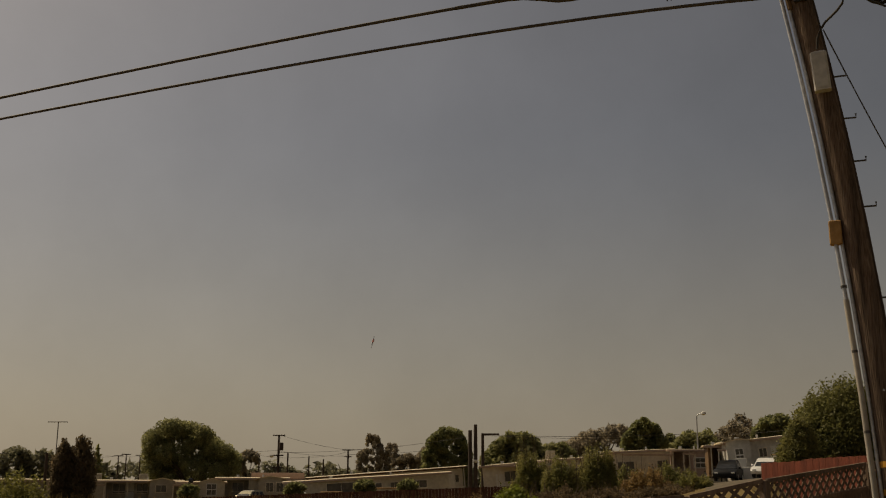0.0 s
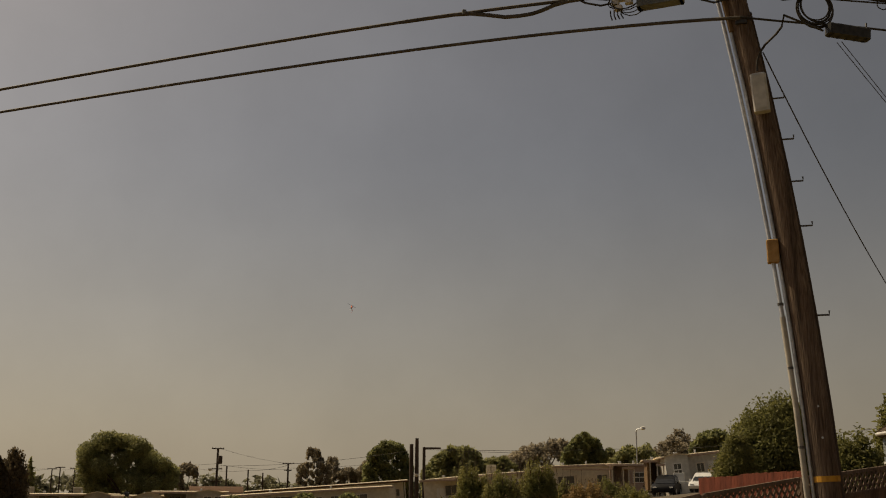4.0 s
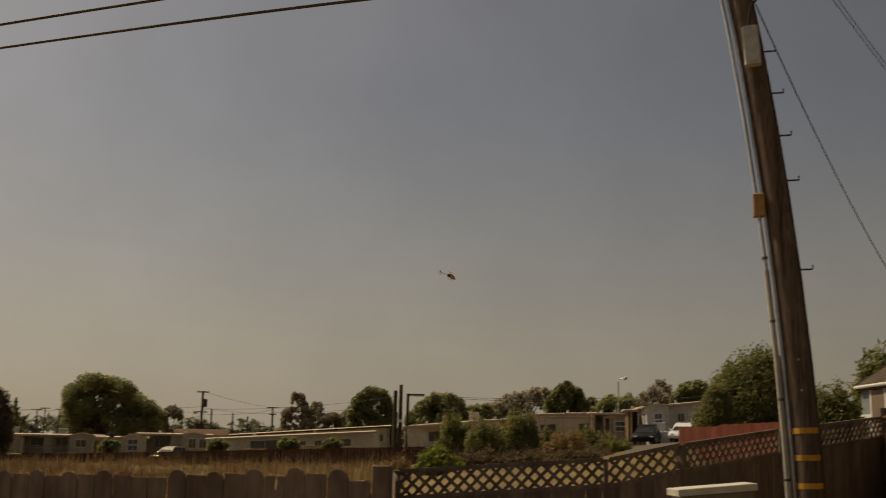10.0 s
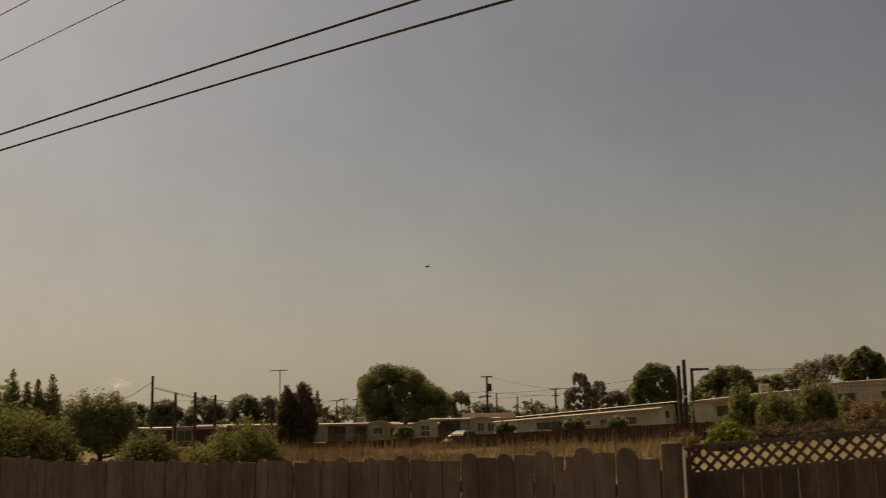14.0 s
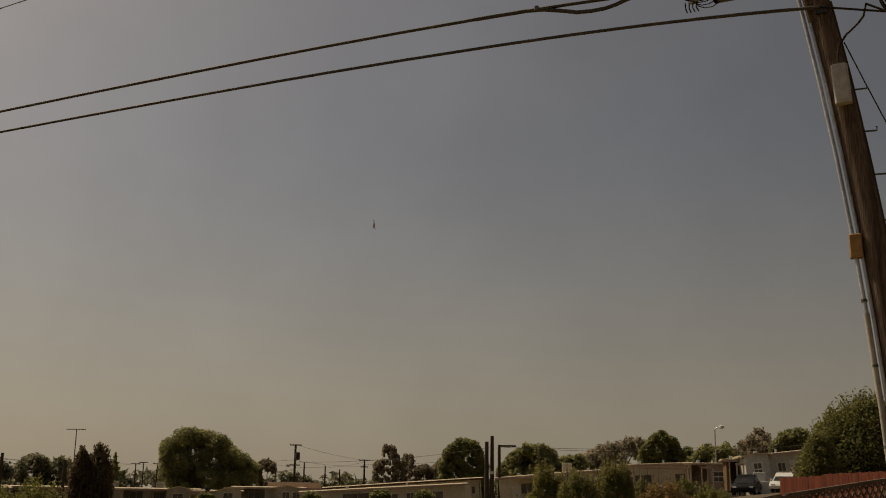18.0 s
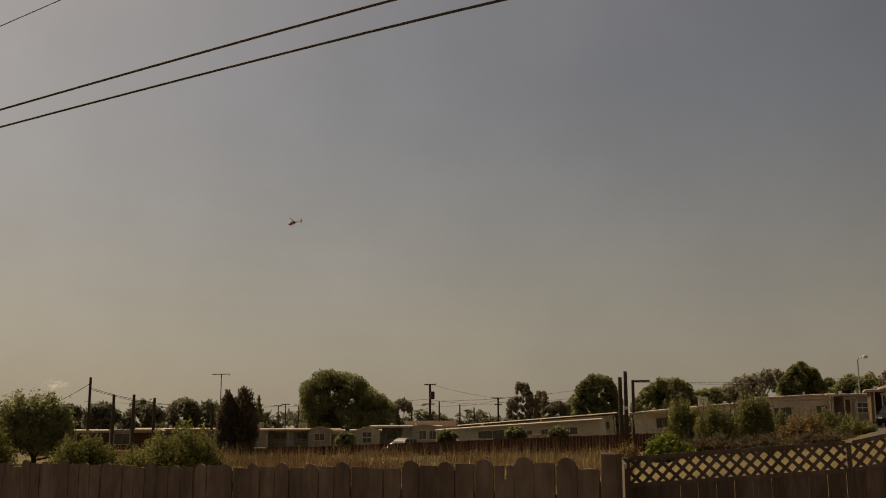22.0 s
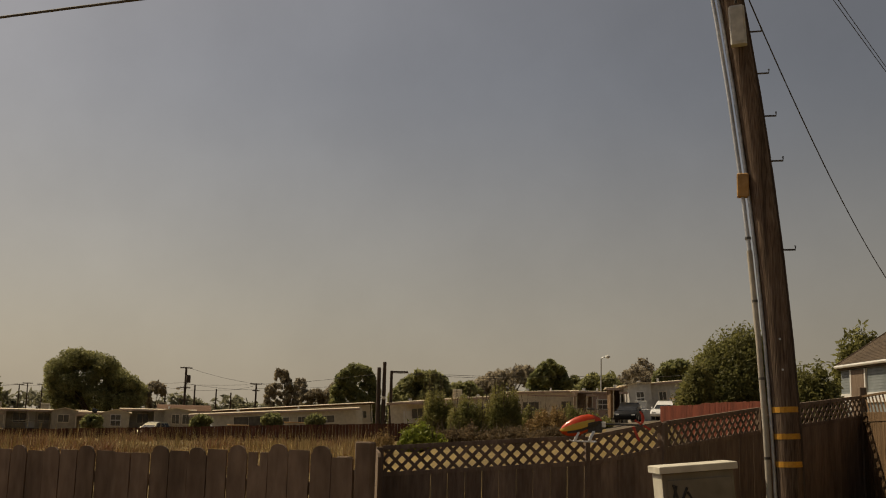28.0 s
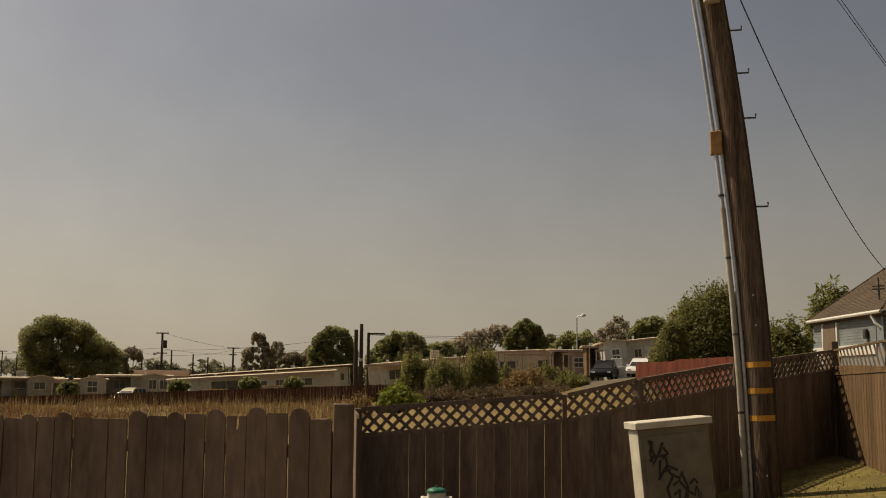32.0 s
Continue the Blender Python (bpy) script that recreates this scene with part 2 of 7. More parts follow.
CARTAN = material("champagne_car_paint", ((0.3, 0.24, 0.17), (0.36, 0.29, 0.21)), 0.25, 0.5, scale=2, bump=0, stain=0.1, spec=0.6)
CHROME = material("chrome", ((0.75, 0.75, 0.75), (0.85, 0.85, 0.85)), 0.08, 1.0, bump=0, stain=0.05)
BARK = material("bark", ((0.06, 0.04, 0.028), (0.13, 0.095, 0.065)), 0.95, scale=6, stretch=(2, 2, 0.5), bump=0.8)
LEAF_OAK = leaf_material("dark_oak_leaves", (0.1845, 0.1913, 0.08882), (0.3894, 0.3758, 0.1708))
LEAF_DARK = leaf_material("dark_glossy_leaves", (0.0957, 0.09889, 0.03828), (0.2712, 0.2631, 0.0957))
LEAF_ROUND = leaf_material("dense_green_leaves", (0.1488, 0.161, 0.0732), (0.3233, 0.327, 0.144))
LEAF_BRIGHT = leaf_material("fresh_green_leaves", (0.1474, 0.1846, 0.03183), (0.2959, 0.3165, 0.06288))
LEAF_BUSH = leaf_material("olive_bush_leaves", (0.1397, 0.1347, 0.0385), (0.2887, 0.2745, 0.08203))
LEAF_SCRUB = leaf_material("dusty_scrub_leaves", (0.168, 0.1714, 0.06048), (0.3696, 0.336, 0.126))
LEAF_TWIG = leaf_material("bare_brown_brush", (0.091, 0.065, 0.039), (0.208, 0.1495, 0.0845))
LEAF_DRY = leaf_material("dry_brown_leaves", (0.2162, 0.1403, 0.06095), (0.4094, 0.2794, 0.123))
LEAF_EUC = leaf_material("grey_green_leaves", (0.2242, 0.1906, 0.1457), (0.426, 0.37, 0.2691))
LEAF_CYP = leaf_material("cypress_needles", (0.09672, 0.078, 0.05304), (0.2106, 0.1638, 0.1014))
LEAF_PINE = leaf_material("conifer_needles", (0.1771, 0.1875, 0.08441), (0.4059, 0.3876, 0.169))
LEAF_PEPPER = leaf_material("yellowish_drooping_leaves", (0.12, 0.125, 0.045), (0.27, 0.25, 0.095))
# skyline trees: the haze of distance is mixed into the leaf colour
LEAF_FAR = leaf_material("haze_tinted_far_leaves", (0.15, 0.15, 0.1), (0.28, 0.27, 0.18))


# ---- mesh helpers ----
class Shape:
    """Collects solids into one mesh."""

    def __init__(self):
        self.v, self.f = [], []

    def poly(self, pts, faces):
        k = len(self.v)
        self.v += [tuple(p) for p in pts]
        self.f += [tuple(k + i for i in f) for f in faces]
        return self

    def box(self, x0, y0, z0, x1, y1, z1, m=None, ch=0.0):
        """A box; ch cuts its upright and top edges back a little."""
        if ch:
            a = [(x0 + ch, y0), (x1 - ch, y0), (x1, y0 + ch), (x1, y1 - ch), (x1 - ch, y1), (x0 + ch, y1), (x0, y1 - ch), (x0, y0 + ch)]
            cx, cy = (x0 + x1) / 2, (y0 + y1) / 2
            sx, sy = max(0.05, 1 - 2 * ch / (x1 - x0)), max(0.05, 1 - 2 * ch / (y1 - y0))
            pts = [(x, y, z0) for x, y in a] + [(x, y, z1 - ch) for x, y in a] + [(cx + (x - cx) * sx, cy + (y - cy) * sy, z1) for x, y in a]
            n = 8
            faces = [tuple(reversed(range(n))), tuple(range(2 * n, 3 * n))]
            for r in (0, n):
                faces += [(r + i, r + (i + 1) % n, r + n + (i + 1) % n, r + n + i) for i in range(n)]
        else:
            pts = [(x0, y0, z0), (x1, y0, z0), (x1, y1, z0), (x0, y1, z0), (x0, y0, z1), (x1, y0, z1), (x1, y1, z1), (x0, y1, z1)]
            faces = [(3, 2, 1, 0), (4, 5, 6, 7), (0, 1, 5, 4), (1, 2, 6, 5), (2, 3, 7, 6), (3, 0, 4, 7)]
        if m is not None:
            pts = [m @ Vector(p) for p in pts]
        return self.poly(pts, faces)

    def tube(self, pts, r, n=8, close=True):
        """A round bar through the points; r is one radius or one for each point."""
        pts = [Vector(p) for p in pts]
        rr = [r] * len(pts) if isinstance(r, (int, float)) else list(r)
        ring, up = [], None
        for i, p in enumerate(pts):
            d = (pts[min(i + 1, len(pts) - 1)] - pts[max(i - 1, 0)]).normalized()
            if up is None:
                up = d.orthogonal().normalized()
            up = (up - d * up.dot(d)).normalized()
            s = d.cross(up)
            ring += [p + (up * math.cos(2 * math.pi * k / n) + s * math.sin(2 * math.pi * k / n)) * rr[i] for k in range(n)]
        faces = []
        for i in range(len(pts) - 1):
            a, b = i * n, i * n + n
            faces += [(a + k, a + (k + 1) % n, b + (k + 1) % n, b + k) for k in range(n)]
        if close:
            faces += [tuple(reversed(range(n))), tuple(range((len(pts) - 1) * n, len(pts) * n))]
        return self.poly(ring, faces)

    def lathe(self, prof, n=16, m=None):
        """A turned body from (radius, height) pairs."""
        pts = [Vector((r * math.cos(2 * math.pi * k / n), r * math.sin(2 * math.pi * k / n), z)) for r, z in prof for k in range(n)]
        if m is not None:
            pts = [m @ p for p in pts]
        faces = []
        for i in range(len(prof) - 1):
            a, b = i * n, i * n + n
            faces += [(a + k, a + (k + 1) % n, b + (k + 1) % n, b + k) for k in range(n)]
        faces += [tuple(reversed(range(n))), tuple(range((len(prof) - 1) * n, len(prof) * n))]
        return self.poly(pts, faces)

    def prism(self, outline, y0, y1, m=None):
        """An outline in x, z drawn out from y0 to y1."""
        n = len(outline)
        pts = [Vector((x, y0, z)) for x, z in outline] + [Vector((x, y1, z)) for x, z in outline]
        if m is not None:
            pts = [m @ p for p in pts]
        return self.poly(pts, [tuple(range(n)), tuple(reversed(range(n, 2 * n)))] + [(i + n, (i + 1) % n + n, (i + 1) % n, i) for i in range(n)])

    def mesh(self, name, mat, smooth=False):
        me = bpy.data.meshes.new(name)
        me.from_pydata(self.v, [], self.f)
        me.materials.append(mat)
        if smooth:
            me.polygons.foreach_set("use_smooth", [True] * len(me.polygons))
            me.set_sharp_from_angle(angle=radians(40))
        me.update()
        return me


def part(name, shape, mat, parent=None, label="", at=None, smooth=False):
    ob = new(name, shape.mesh(name, mat, smooth) if isinstance(shape, Shape) else shape)
    ob.parent = parent
    if at is not None:
        ob.matrix_basis = at
    return tagged(ob, label)


def thing(name, at, label, category, group="", kind=""):
    ob = new(name)
    ob.matrix_basis = at
    ob.empty_display_size = 0.2
    return tagged(ob, label, category, group, kind)


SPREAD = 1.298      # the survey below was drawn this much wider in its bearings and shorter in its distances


def polar(az, d, z=0.0):
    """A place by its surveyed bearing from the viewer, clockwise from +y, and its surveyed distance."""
    a, r = radians(az / SPREAD), d * SPREAD
    return Vector((r * math.sin(a), r * math.cos(a), z))


def swell(az, d):
    """How much the land climbs to the right of the empty lot."""
    return d * 0.00105 * min(max(az - 10.0, 0.0), 35.0)


def high(el, d, az=0.0):
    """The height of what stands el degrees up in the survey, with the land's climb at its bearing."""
    return EYE[2] + d * math.tan(radians(el)) + swell(az, d)


def sight(az, el, r):
    """A point by its true bearing and elevation, r metres off along the ground."""
    return Vector((r * math.sin(radians(az)), r * math.cos(radians(az)), EYE[2] + r * math.tan(radians(el))))


def facing(az, d, z=0.0, turn=0.0):
    """A pose at a bearing, its -y side towards the viewer, turned by some degrees."""
    return Matrix.Translation(polar(az, d, z)) @ pose(0, 0, 0, 0, 0, -az / SPREAD + turn)


def ease(v, a, b):
    v = min(max((v - a) / (b - a), 0.0), 1.0)
    return v * v * (3 - 2 * v)


def ground_z(x, y):
    s = min(max((x + 2.0) / 9.0, 0.0), 1.0)
    near = 0.68 * s * min(max((18.8 - y) / 3.9, 0.0), 1.0)
    # the empty lot lies higher towards the right and falls off again at the blue house
    u = x / max(y, 1.0)
    lot = 1.12 * ease(u, 0.0154, 0.092) + 0.75 * ease(u, 0.153, 0.3)
    lot += (0.45 - lot) * ease(u, 0.3, 0.35)
    climb = swell(math.degrees(math.atan2(x, y)) * SPREAD, min(math.hypot(x, y) / SPREAD, 140.0)) if y > 0 else 0.0
    verge = 0.34 * ease(-x, 7.5, 24.0) * ease(34.0 - y, 0.0, 6.0)
    return near + lot * ease(y, 14.9, 22.0) + climb + verge


# ---- ground ----
def sheet(name, xs, ys, lift, mat, z=ground_z):
    v = [(x, y, z(x, y) + lift) for y in ys for x in xs]
    nx = len(xs)
    f = [(j * nx + i, j * nx + i + 1, (j + 1) * nx + i + 1, (j + 1) * nx + i) for j in range(len(ys) - 1) for i in range(nx - 1)]
    me = bpy.data.meshes.new(name)
    me.from_pydata(v, [], f)
    me.materials.append(mat)
    return new(name, me)


far_steps = [-2500, -900, -400, -200] + [-140 + 4 * k for k in range(20)]
g_axis_x = far_steps + [x * 1.0 for x in range(-60, 61)] + [-x for x in reversed(far_steps)]
g_axis_y = far_steps + [y * 1.0 for y in range(-60, 61)] + [-x for x in reversed(far_steps)]
tagged(sheet("ground", g_axis_x, g_axis_y, 0.0, FIELD), "dry straw-coloured field earth reaching to the horizon", "ground", kind="structure")


def left_fence_y(x):
    return 7.62 - 0.54 * x


def right_fence_y(x):
    return 11.48 - 0.04 * x if x < 3.33 else 11.38 + 0.856 * (x - 3.33)


rng = random.Random(4)


def strip(name, x0, x1, step, near, farther, mat, lift):
    """Ground cover from the line near(x) to the line farther(x)."""
    n, rows = int((x1 - x0) / step) + 1, 26
    v, f = [], []
    for i in range(n):
        x = x0 + (x1 - x0) * i / (n - 1)
        a, b = near(x), farther(x)
        for j in range(rows):
            y = a + (b - a) * j / (rows - 1)
            v.append((x, y, ground_z(x, y) + lift + 0.012 * noise.noise((x * 1.3, y * 1.3, 0))))
    for i in range(n - 1):
        for j in range(rows - 1):
            k = i * rows + j
            f.append((k, k + rows, k + rows + 1, k + 1))
    me = bpy.data.meshes.new(name)
    me.from_pydata(v, [], f)
    me.materials.append(mat)
    return new(name, me)


tagged(strip("verge", -45, 3.4, 0.3, lambda x: -14.0, lambda x: left_fence_y(x) if x < 0.2 else right_fence_y(x), DIRT, 0.02), "bare dry dirt verge in front of the board fence", "verge", kind="structure")
tagged(strip("lawn", 3.4, 24, 0.3, lambda x: -14.0, lambda x: right_fence_y(x) if x < 7.28 else 14.76, LAWN, 0.02), "short dry lawn around the utility pole", "lawn", kind="structure")


def blades(name, spots, height, mat, label, width=0.012, lean=0.3):
    """Loose grass blades, as stuff."""
    v, f = [], []
    for x, y, s in spots:
        a, h = rng.uniform(0, 6.28), height * s * rng.uniform(0.5, 1.2)
        dx, dy, w = math.cos(a) * width * (0.6 + s * 0.4), math.sin(a) * width * (0.6 + s * 0.4), lean * h
        lx, ly, z = rng.uniform(-w, w), rng.uniform(-w, w), ground_z(x, y)
        k = len(v)
        v += [(x - dx, y - dy, z), (x + dx, y + dy, z), (x + dx * .7 + lx * .4, y + dy * .7 + ly * .4, z + h * .6), (x - dx * .7 + lx * .4, y - dy * .7 + ly * .4, z + h * .6), (x + lx, y + ly, z + h)]
        f += [(k, k + 1, k + 2, k + 3), (k + 3, k + 2, k + 4)]
    me = bpy.data.meshes.new(name)
    me.from_pydata(v, [], f)
    me.materials.append(mat)
    return tagged(new(name, me), label, "grass", kind="stuff")


# tall dry grass over the empty lot, thickest before the far board fence
spots = []
while len(spots) < 26000:
    az, d = rng.uniform(-34, 2.5), rng.uniform(30, 74)
    p = polar(az, d)
    c = noise.noise((p.x * 0.12, p.y * 0.12, 3.0)) + 0.6 * noise.noise((p.x * 0.5, p.y * 0.5, 7.0))
    if c > rng.uniform(-0.55, 0.55):
        spots.append((p.x, p.y, max(0.22, min(1.35, 0.55 + 1.25 * c))))
weedy = [q for q in spots if noise.noise((q[0] * 0.16, q[1] * 0.16, 11.0)) + rng.uniform(-0.3, 0.3) > -0.05]
straw = [q for q in spots if noise.noise((q[0] * 0.16, q[1] * 0.16, 11.0)) < 0.12]
blades("field_grass", straw, 0.6, STRAW, "tall dry straw grass in the empty lot", 0.014, 0.8)
blades("field_weeds", weedy, 0.72, WEED, "tall reddish brown dead weeds in the empty lot", 0.014, 0.65)
spots = []
for i in range(14000):
    x = rng.uniform(3.2, 12)
    spots.append((x, rng.uniform(6.5, min(14.4, right_fence_y(x) if x < 7.28 else 14.4)), rng.uniform(0.6, 1.2)))
blades("lawn_grass", spots, 0.045, LAWN_BLADE, "short patchy lawn grass beside the pole", 0.008, 0.7)
spots = []
for i in range(1500):
    x = rng.uniform(-26, 0.0)
    spots.append((x, left_fence_y(x) - abs(rng.gauss(0, 0.14)) - 0.03, rng.uniform(0.4, 1.3)))
blades("fence_weeds", spots, 0.09, STRAW, "dry weeds along the foot of the board fence", 0.01, 0.5)


for o0, o1 in ((1.02, 1.2), (2.15, 2.4)):
    tagged(strip("wheel_rut", -19, -7, 0.3, lambda x, o=o1: left_fence_y(x) - o - 0.05 * math.sin(x * 0.9), lambda x, o=o0: left_fence_y(x) - o - 0.05 * math.sin(x * 0.9 + 0.4), RUT, 0.024), "dark packed wheel rut in the dirt verge", "rut", kind="structure")
# sparse tall stalks that stand over the grass
spots = []
while len(spots) < 2200:
    p = polar(rng.uniform(-34, 2.5), rng.uniform(30, 70))
    if noise.noise((p.x * 0.2, p.y * 0.2, 5.0)) > rng.uniform(-0.3, 0.4):
        spots.append((p.x, p.y, rng.uniform(0.8, 1.3)))
blades("dry_stalks", spots, 1.25, STRAW, "sparse tall dry stalks in the empty lot", 0.011, 0.2)
# pebbles and clods on the verge
pv, pf = [], []
prng = random.Random(21)
for i in range(3600):
    x = prng.uniform(-24, 0.5)
    y = left_fence_y(x) - 0.05 - abs(prng.gauss(0, 2.2))
    r = prng.uniform(0.008, 0.03) * (1.6 if prng.random() < 0.06 else 1.0)
    z = ground_z(x, y) + 0.02
    k = len(pv)
    a0 = prng.uniform(0, 6.28)
    pv += [(x + r * prng.uniform(0.7, 1.2) * math.cos(a0 + q * 1.2566), y + r * prng.uniform(0.7, 1.2) * math.sin(a0 + q * 1.2566), z - 0.004) for q in range(5)] + [(x + prng.uniform(-0.3, 0.3) * r, y, z + r * prng.uniform(0.2, 0.45))]
    pf += [(k + q, k + (q + 1) % 5, k + 5) for q in range(5)]
pm = bpy.data.meshes.new("verge_pebbles")
pm.from_pydata(pv, [], pf)
pm.materials.append(PEBBLE)
tagged(new("verge_pebbles", pm), "scattered pale pebbles and clods on the dirt verge", "pebbles", kind="stuff")


# ---- near board fence with dog-eared boards ----
def left_top(x):
    """Height of the fence's top along its run."""
    pts = ((-32, 2.25), (-22.4, 2.09), (-16, 1.97), (-12, 1.88), (-9.6, 1.79), (-7.0, 1.66), (-6.45, 1.64), (-6.25, 1.68), (-4.2, 1.67), (-2.6, 1.71), (-1.5, 1.735), (-0.8, 1.76), (0.3, 1.815))
    for (a, za), (b, zb) in zip(pts, pts[1:]):
        if x <= b:
            return za + (zb - za) * (x - a) / (b - a)
    return pts[-1][1]


def board_mesh(w, h, kind):
    """A fence board standing on z = 0: flat, dog-eared or rounded top."""
    t, c = 0.018, 0.004
    if kind == "round":
        top = [(w / 2, h - 0.06), (w / 2 * 0.84, h - 0.05), (w / 2 * 0.76, h - 0.024), (w / 2 * 0.52, h - 0.008), (w / 2 * 0.2, h), (-w / 2 * 0.2, h), (-w / 2 * 0.52, h - 0.008), (-w / 2 * 0.76, h - 0.024), (-w / 2 * 0.84, h - 0.05), (-w / 2, h - 0.06)]
    elif kind == "ear":
        top = [(w / 2, h - 0.03), (w / 2 - 0.03, h), (-w / 2 + 0.03, h), (-w / 2, h - 0.03)]
    elif kind == "notch":
        top = [(w / 2, h), (w * 0.12, h), (w * 0.12, h - 0.1), (-w * 0.06, h - 0.1), (-w * 0.06, h), (-w / 2, h)]
    else:
        top = [(w / 2, h - 0.004), (w / 2 - 0.006, h), (-w / 2 + 0.006, h), (-w / 2, h - 0.004)]
    return Shape().prism([(-w / 2, 0), (w / 2, 0)] + top, -t / 2, t / 2).mesh("board", FENCE_WOOD)


BW, GAP = 0.171, 0.009
fence = thing("board_fence", pose(0, 0, 0), "weathered dark brown board fence with rounded pickets", "fence", kind="structure")
FT = math.degrees(math.atan2(-0.54, 1.0))
run = Vector((-1.0, 0.54, 0)).normalized()
kinds = {4: "notch", 9: "round", 10: "flat", 11: "flat", 12: "flat"}
board_cache = {}
start = Vector((0.02, left_fence_y(0.02), 0))
brng = random.Random(11)
for k in range(178):
    p = start + run * ((k + 0.5) * (BW + GAP))
    top = left_top(p.x)
    kind = kinds.get(k, "round" if k % 2 == 1 and (k < 20 or brng.random() < 0.75) else "flat") if k < 56 else "ear"
    h = top + (0.036 if kind == "round" else -0.06 if k == 0 else 0.0) + brng.uniform(-0.008, 0.008)
    key = (kind, round(h * 50), k % 3)
    if key not in board_cache:
        board_cache[key] = board_mesh(BW * (1 - 0.008 * (k % 3)), round(h * 50) / 50, kind)
    part("board", board_cache[key], None, fence, at=Matrix.Translation((p.x, p.y, brng.uniform(-0.006, 0.006))) @ pose(0, 0, 0, brng.uniform(-0.3, 0.3), brng.uniform(-0.15, 0.15), FT + brng.uniform(-0.4, 0.4) * (1.0 if k < 50 else 0.25)) @ Matrix.Diagonal((brng.uniform(0.985, 1.01) if k < 50 else brng.uniform(1.0, 1.06), 1, 1, 1)))
for k in range(13):
    p = start + run * (k * 2.44 + 0.1) + Vector((0.02, 0.085, 0))
    part("post", Shape().box(-0.045, -0.045, 0, 0.045, 0.045, left_top(p.x) - 0.05, ch=0.006), FENCE_WOOD, fence, at=Matrix.Translation(p) @ pose(0, 0, 0, 0, 0, FT))
for frac in (0.12, 0.5, 0.88):
    part("rail", Shape().box(-31.0, 0.012, -0.045, 0.0, 0.05, 0.045), FENCE_WOOD, fence, at=Matrix.Translation(start + Vector((0, 0, 1.72 * frac))) @ pose(0, 0, 0, 0, 0, FT))
for s0, s1 in ((11.7, 13.2), (15.2, 27.0)):
    p, q = start + run * s0 + Vector((0, 0.03, left_top(start.x - s0) - 0.02)), start + run * s1 + Vector((0, 0.03, left_top(start.x - s1) + 0.0))
    part("cap_rail", Shape().tube([p, q], 0.012, 6), CREAM, fence, "pale rail along the fence top")
# end post and the short return towards the lattice fence
part("end_post", Shape().box(-0.075, -0.03, 0, 0.06, 0.05, 1.86, ch=0.01), FENCE_WOOD, fence, at=pose(0.1, 7.57, 0, 0, 0, FT))
part("board", board_mesh(0.12, 1.66, "flat"), None, fence, at=Matrix.Translation((0.01, left_fence_y(0.01) + 0.03, 0)) @ pose(0, 0, 0, 0, 0, FT))
return_mesh = board_mesh(0.145, 1.78, "ear")
for k in range(25):
    part("board", return_mesh, None, fence, at=Matrix.Translation((0.2 + 0.0004 * k, 7.72 + k * 0.15, 0.0)) @ pose(0, 0, 0, 0, 0, 90))


# ---- lattice-topped fence ----
def lat_line(s):
    """Plan of the lattice fence by a share s of its run: place and height of its top."""
    pts = [(0.3, 11.46, 1.725), (2.55, 11.35, 1.89), (3.4, 11.38, 2.06), (5.08, 12.88, 2.27), (7.35, 14.76, 2.52)]
    ls = [0.0]
    for a, b in zip(pts, pts[1:]):
        ls.append(ls[-1] + math.hypot(b[0] - a[0], b[1] - a[1]))
    for i in range(len(pts) - 1):
        if s <= ls[i + 1] or i == len(pts) - 2:
            u = (s - ls[i]) / (ls[i + 1] - ls[i])
            a, b = pts[i], pts[i + 1]
            return Vector((a[0] + (b[0] - a[0]) * u, a[1] + (b[1] - a[1]) * u, a[2] + (b[2] - a[2]) * u)), math.degrees(math.atan2(b[1] - a[1], b[0] - a[0])), ls
    return None


LATH = 0.27
_, _, lat_ls = lat_line(0)
lat_total = lat_ls[-1]
lattice = thing("lattice_fence", pose(0, 0, 0), "dark brown board fence topped with diagonal lattice", "fence", kind="structure")
lrng = random.Random(5)
n_b = int(lat_total / 0.1845)
lat_mesh = {}
for k in range(n_b):
    p, a, _ = lat_line((k + 0.5) * lat_total / n_b)
    g = ground_z(p.x, p.y)
    h = p.z - LATH - g
    key = round(h * 40)
    if key not in lat_mesh:
        lat_mesh[key] = Shape().box(-0.091, -0.009, 0, 0.091, 0.009, key / 40, ch=0.003).mesh("board", FENCE_WOOD_B)
    part("board", lat_mesh[key], None, lattice, at=Matrix.Translation((p.x, p.y, g)) @ pose(0, 0, 0, 0, 0, a + lrng.uniform(-0.4, 0.4)) @ pose(0, 0.002 * (k % 2), 0) @ Matrix.Diagonal((0.984 if lrng.random() < 0.55 else 1.016, 1, 1, 1)))


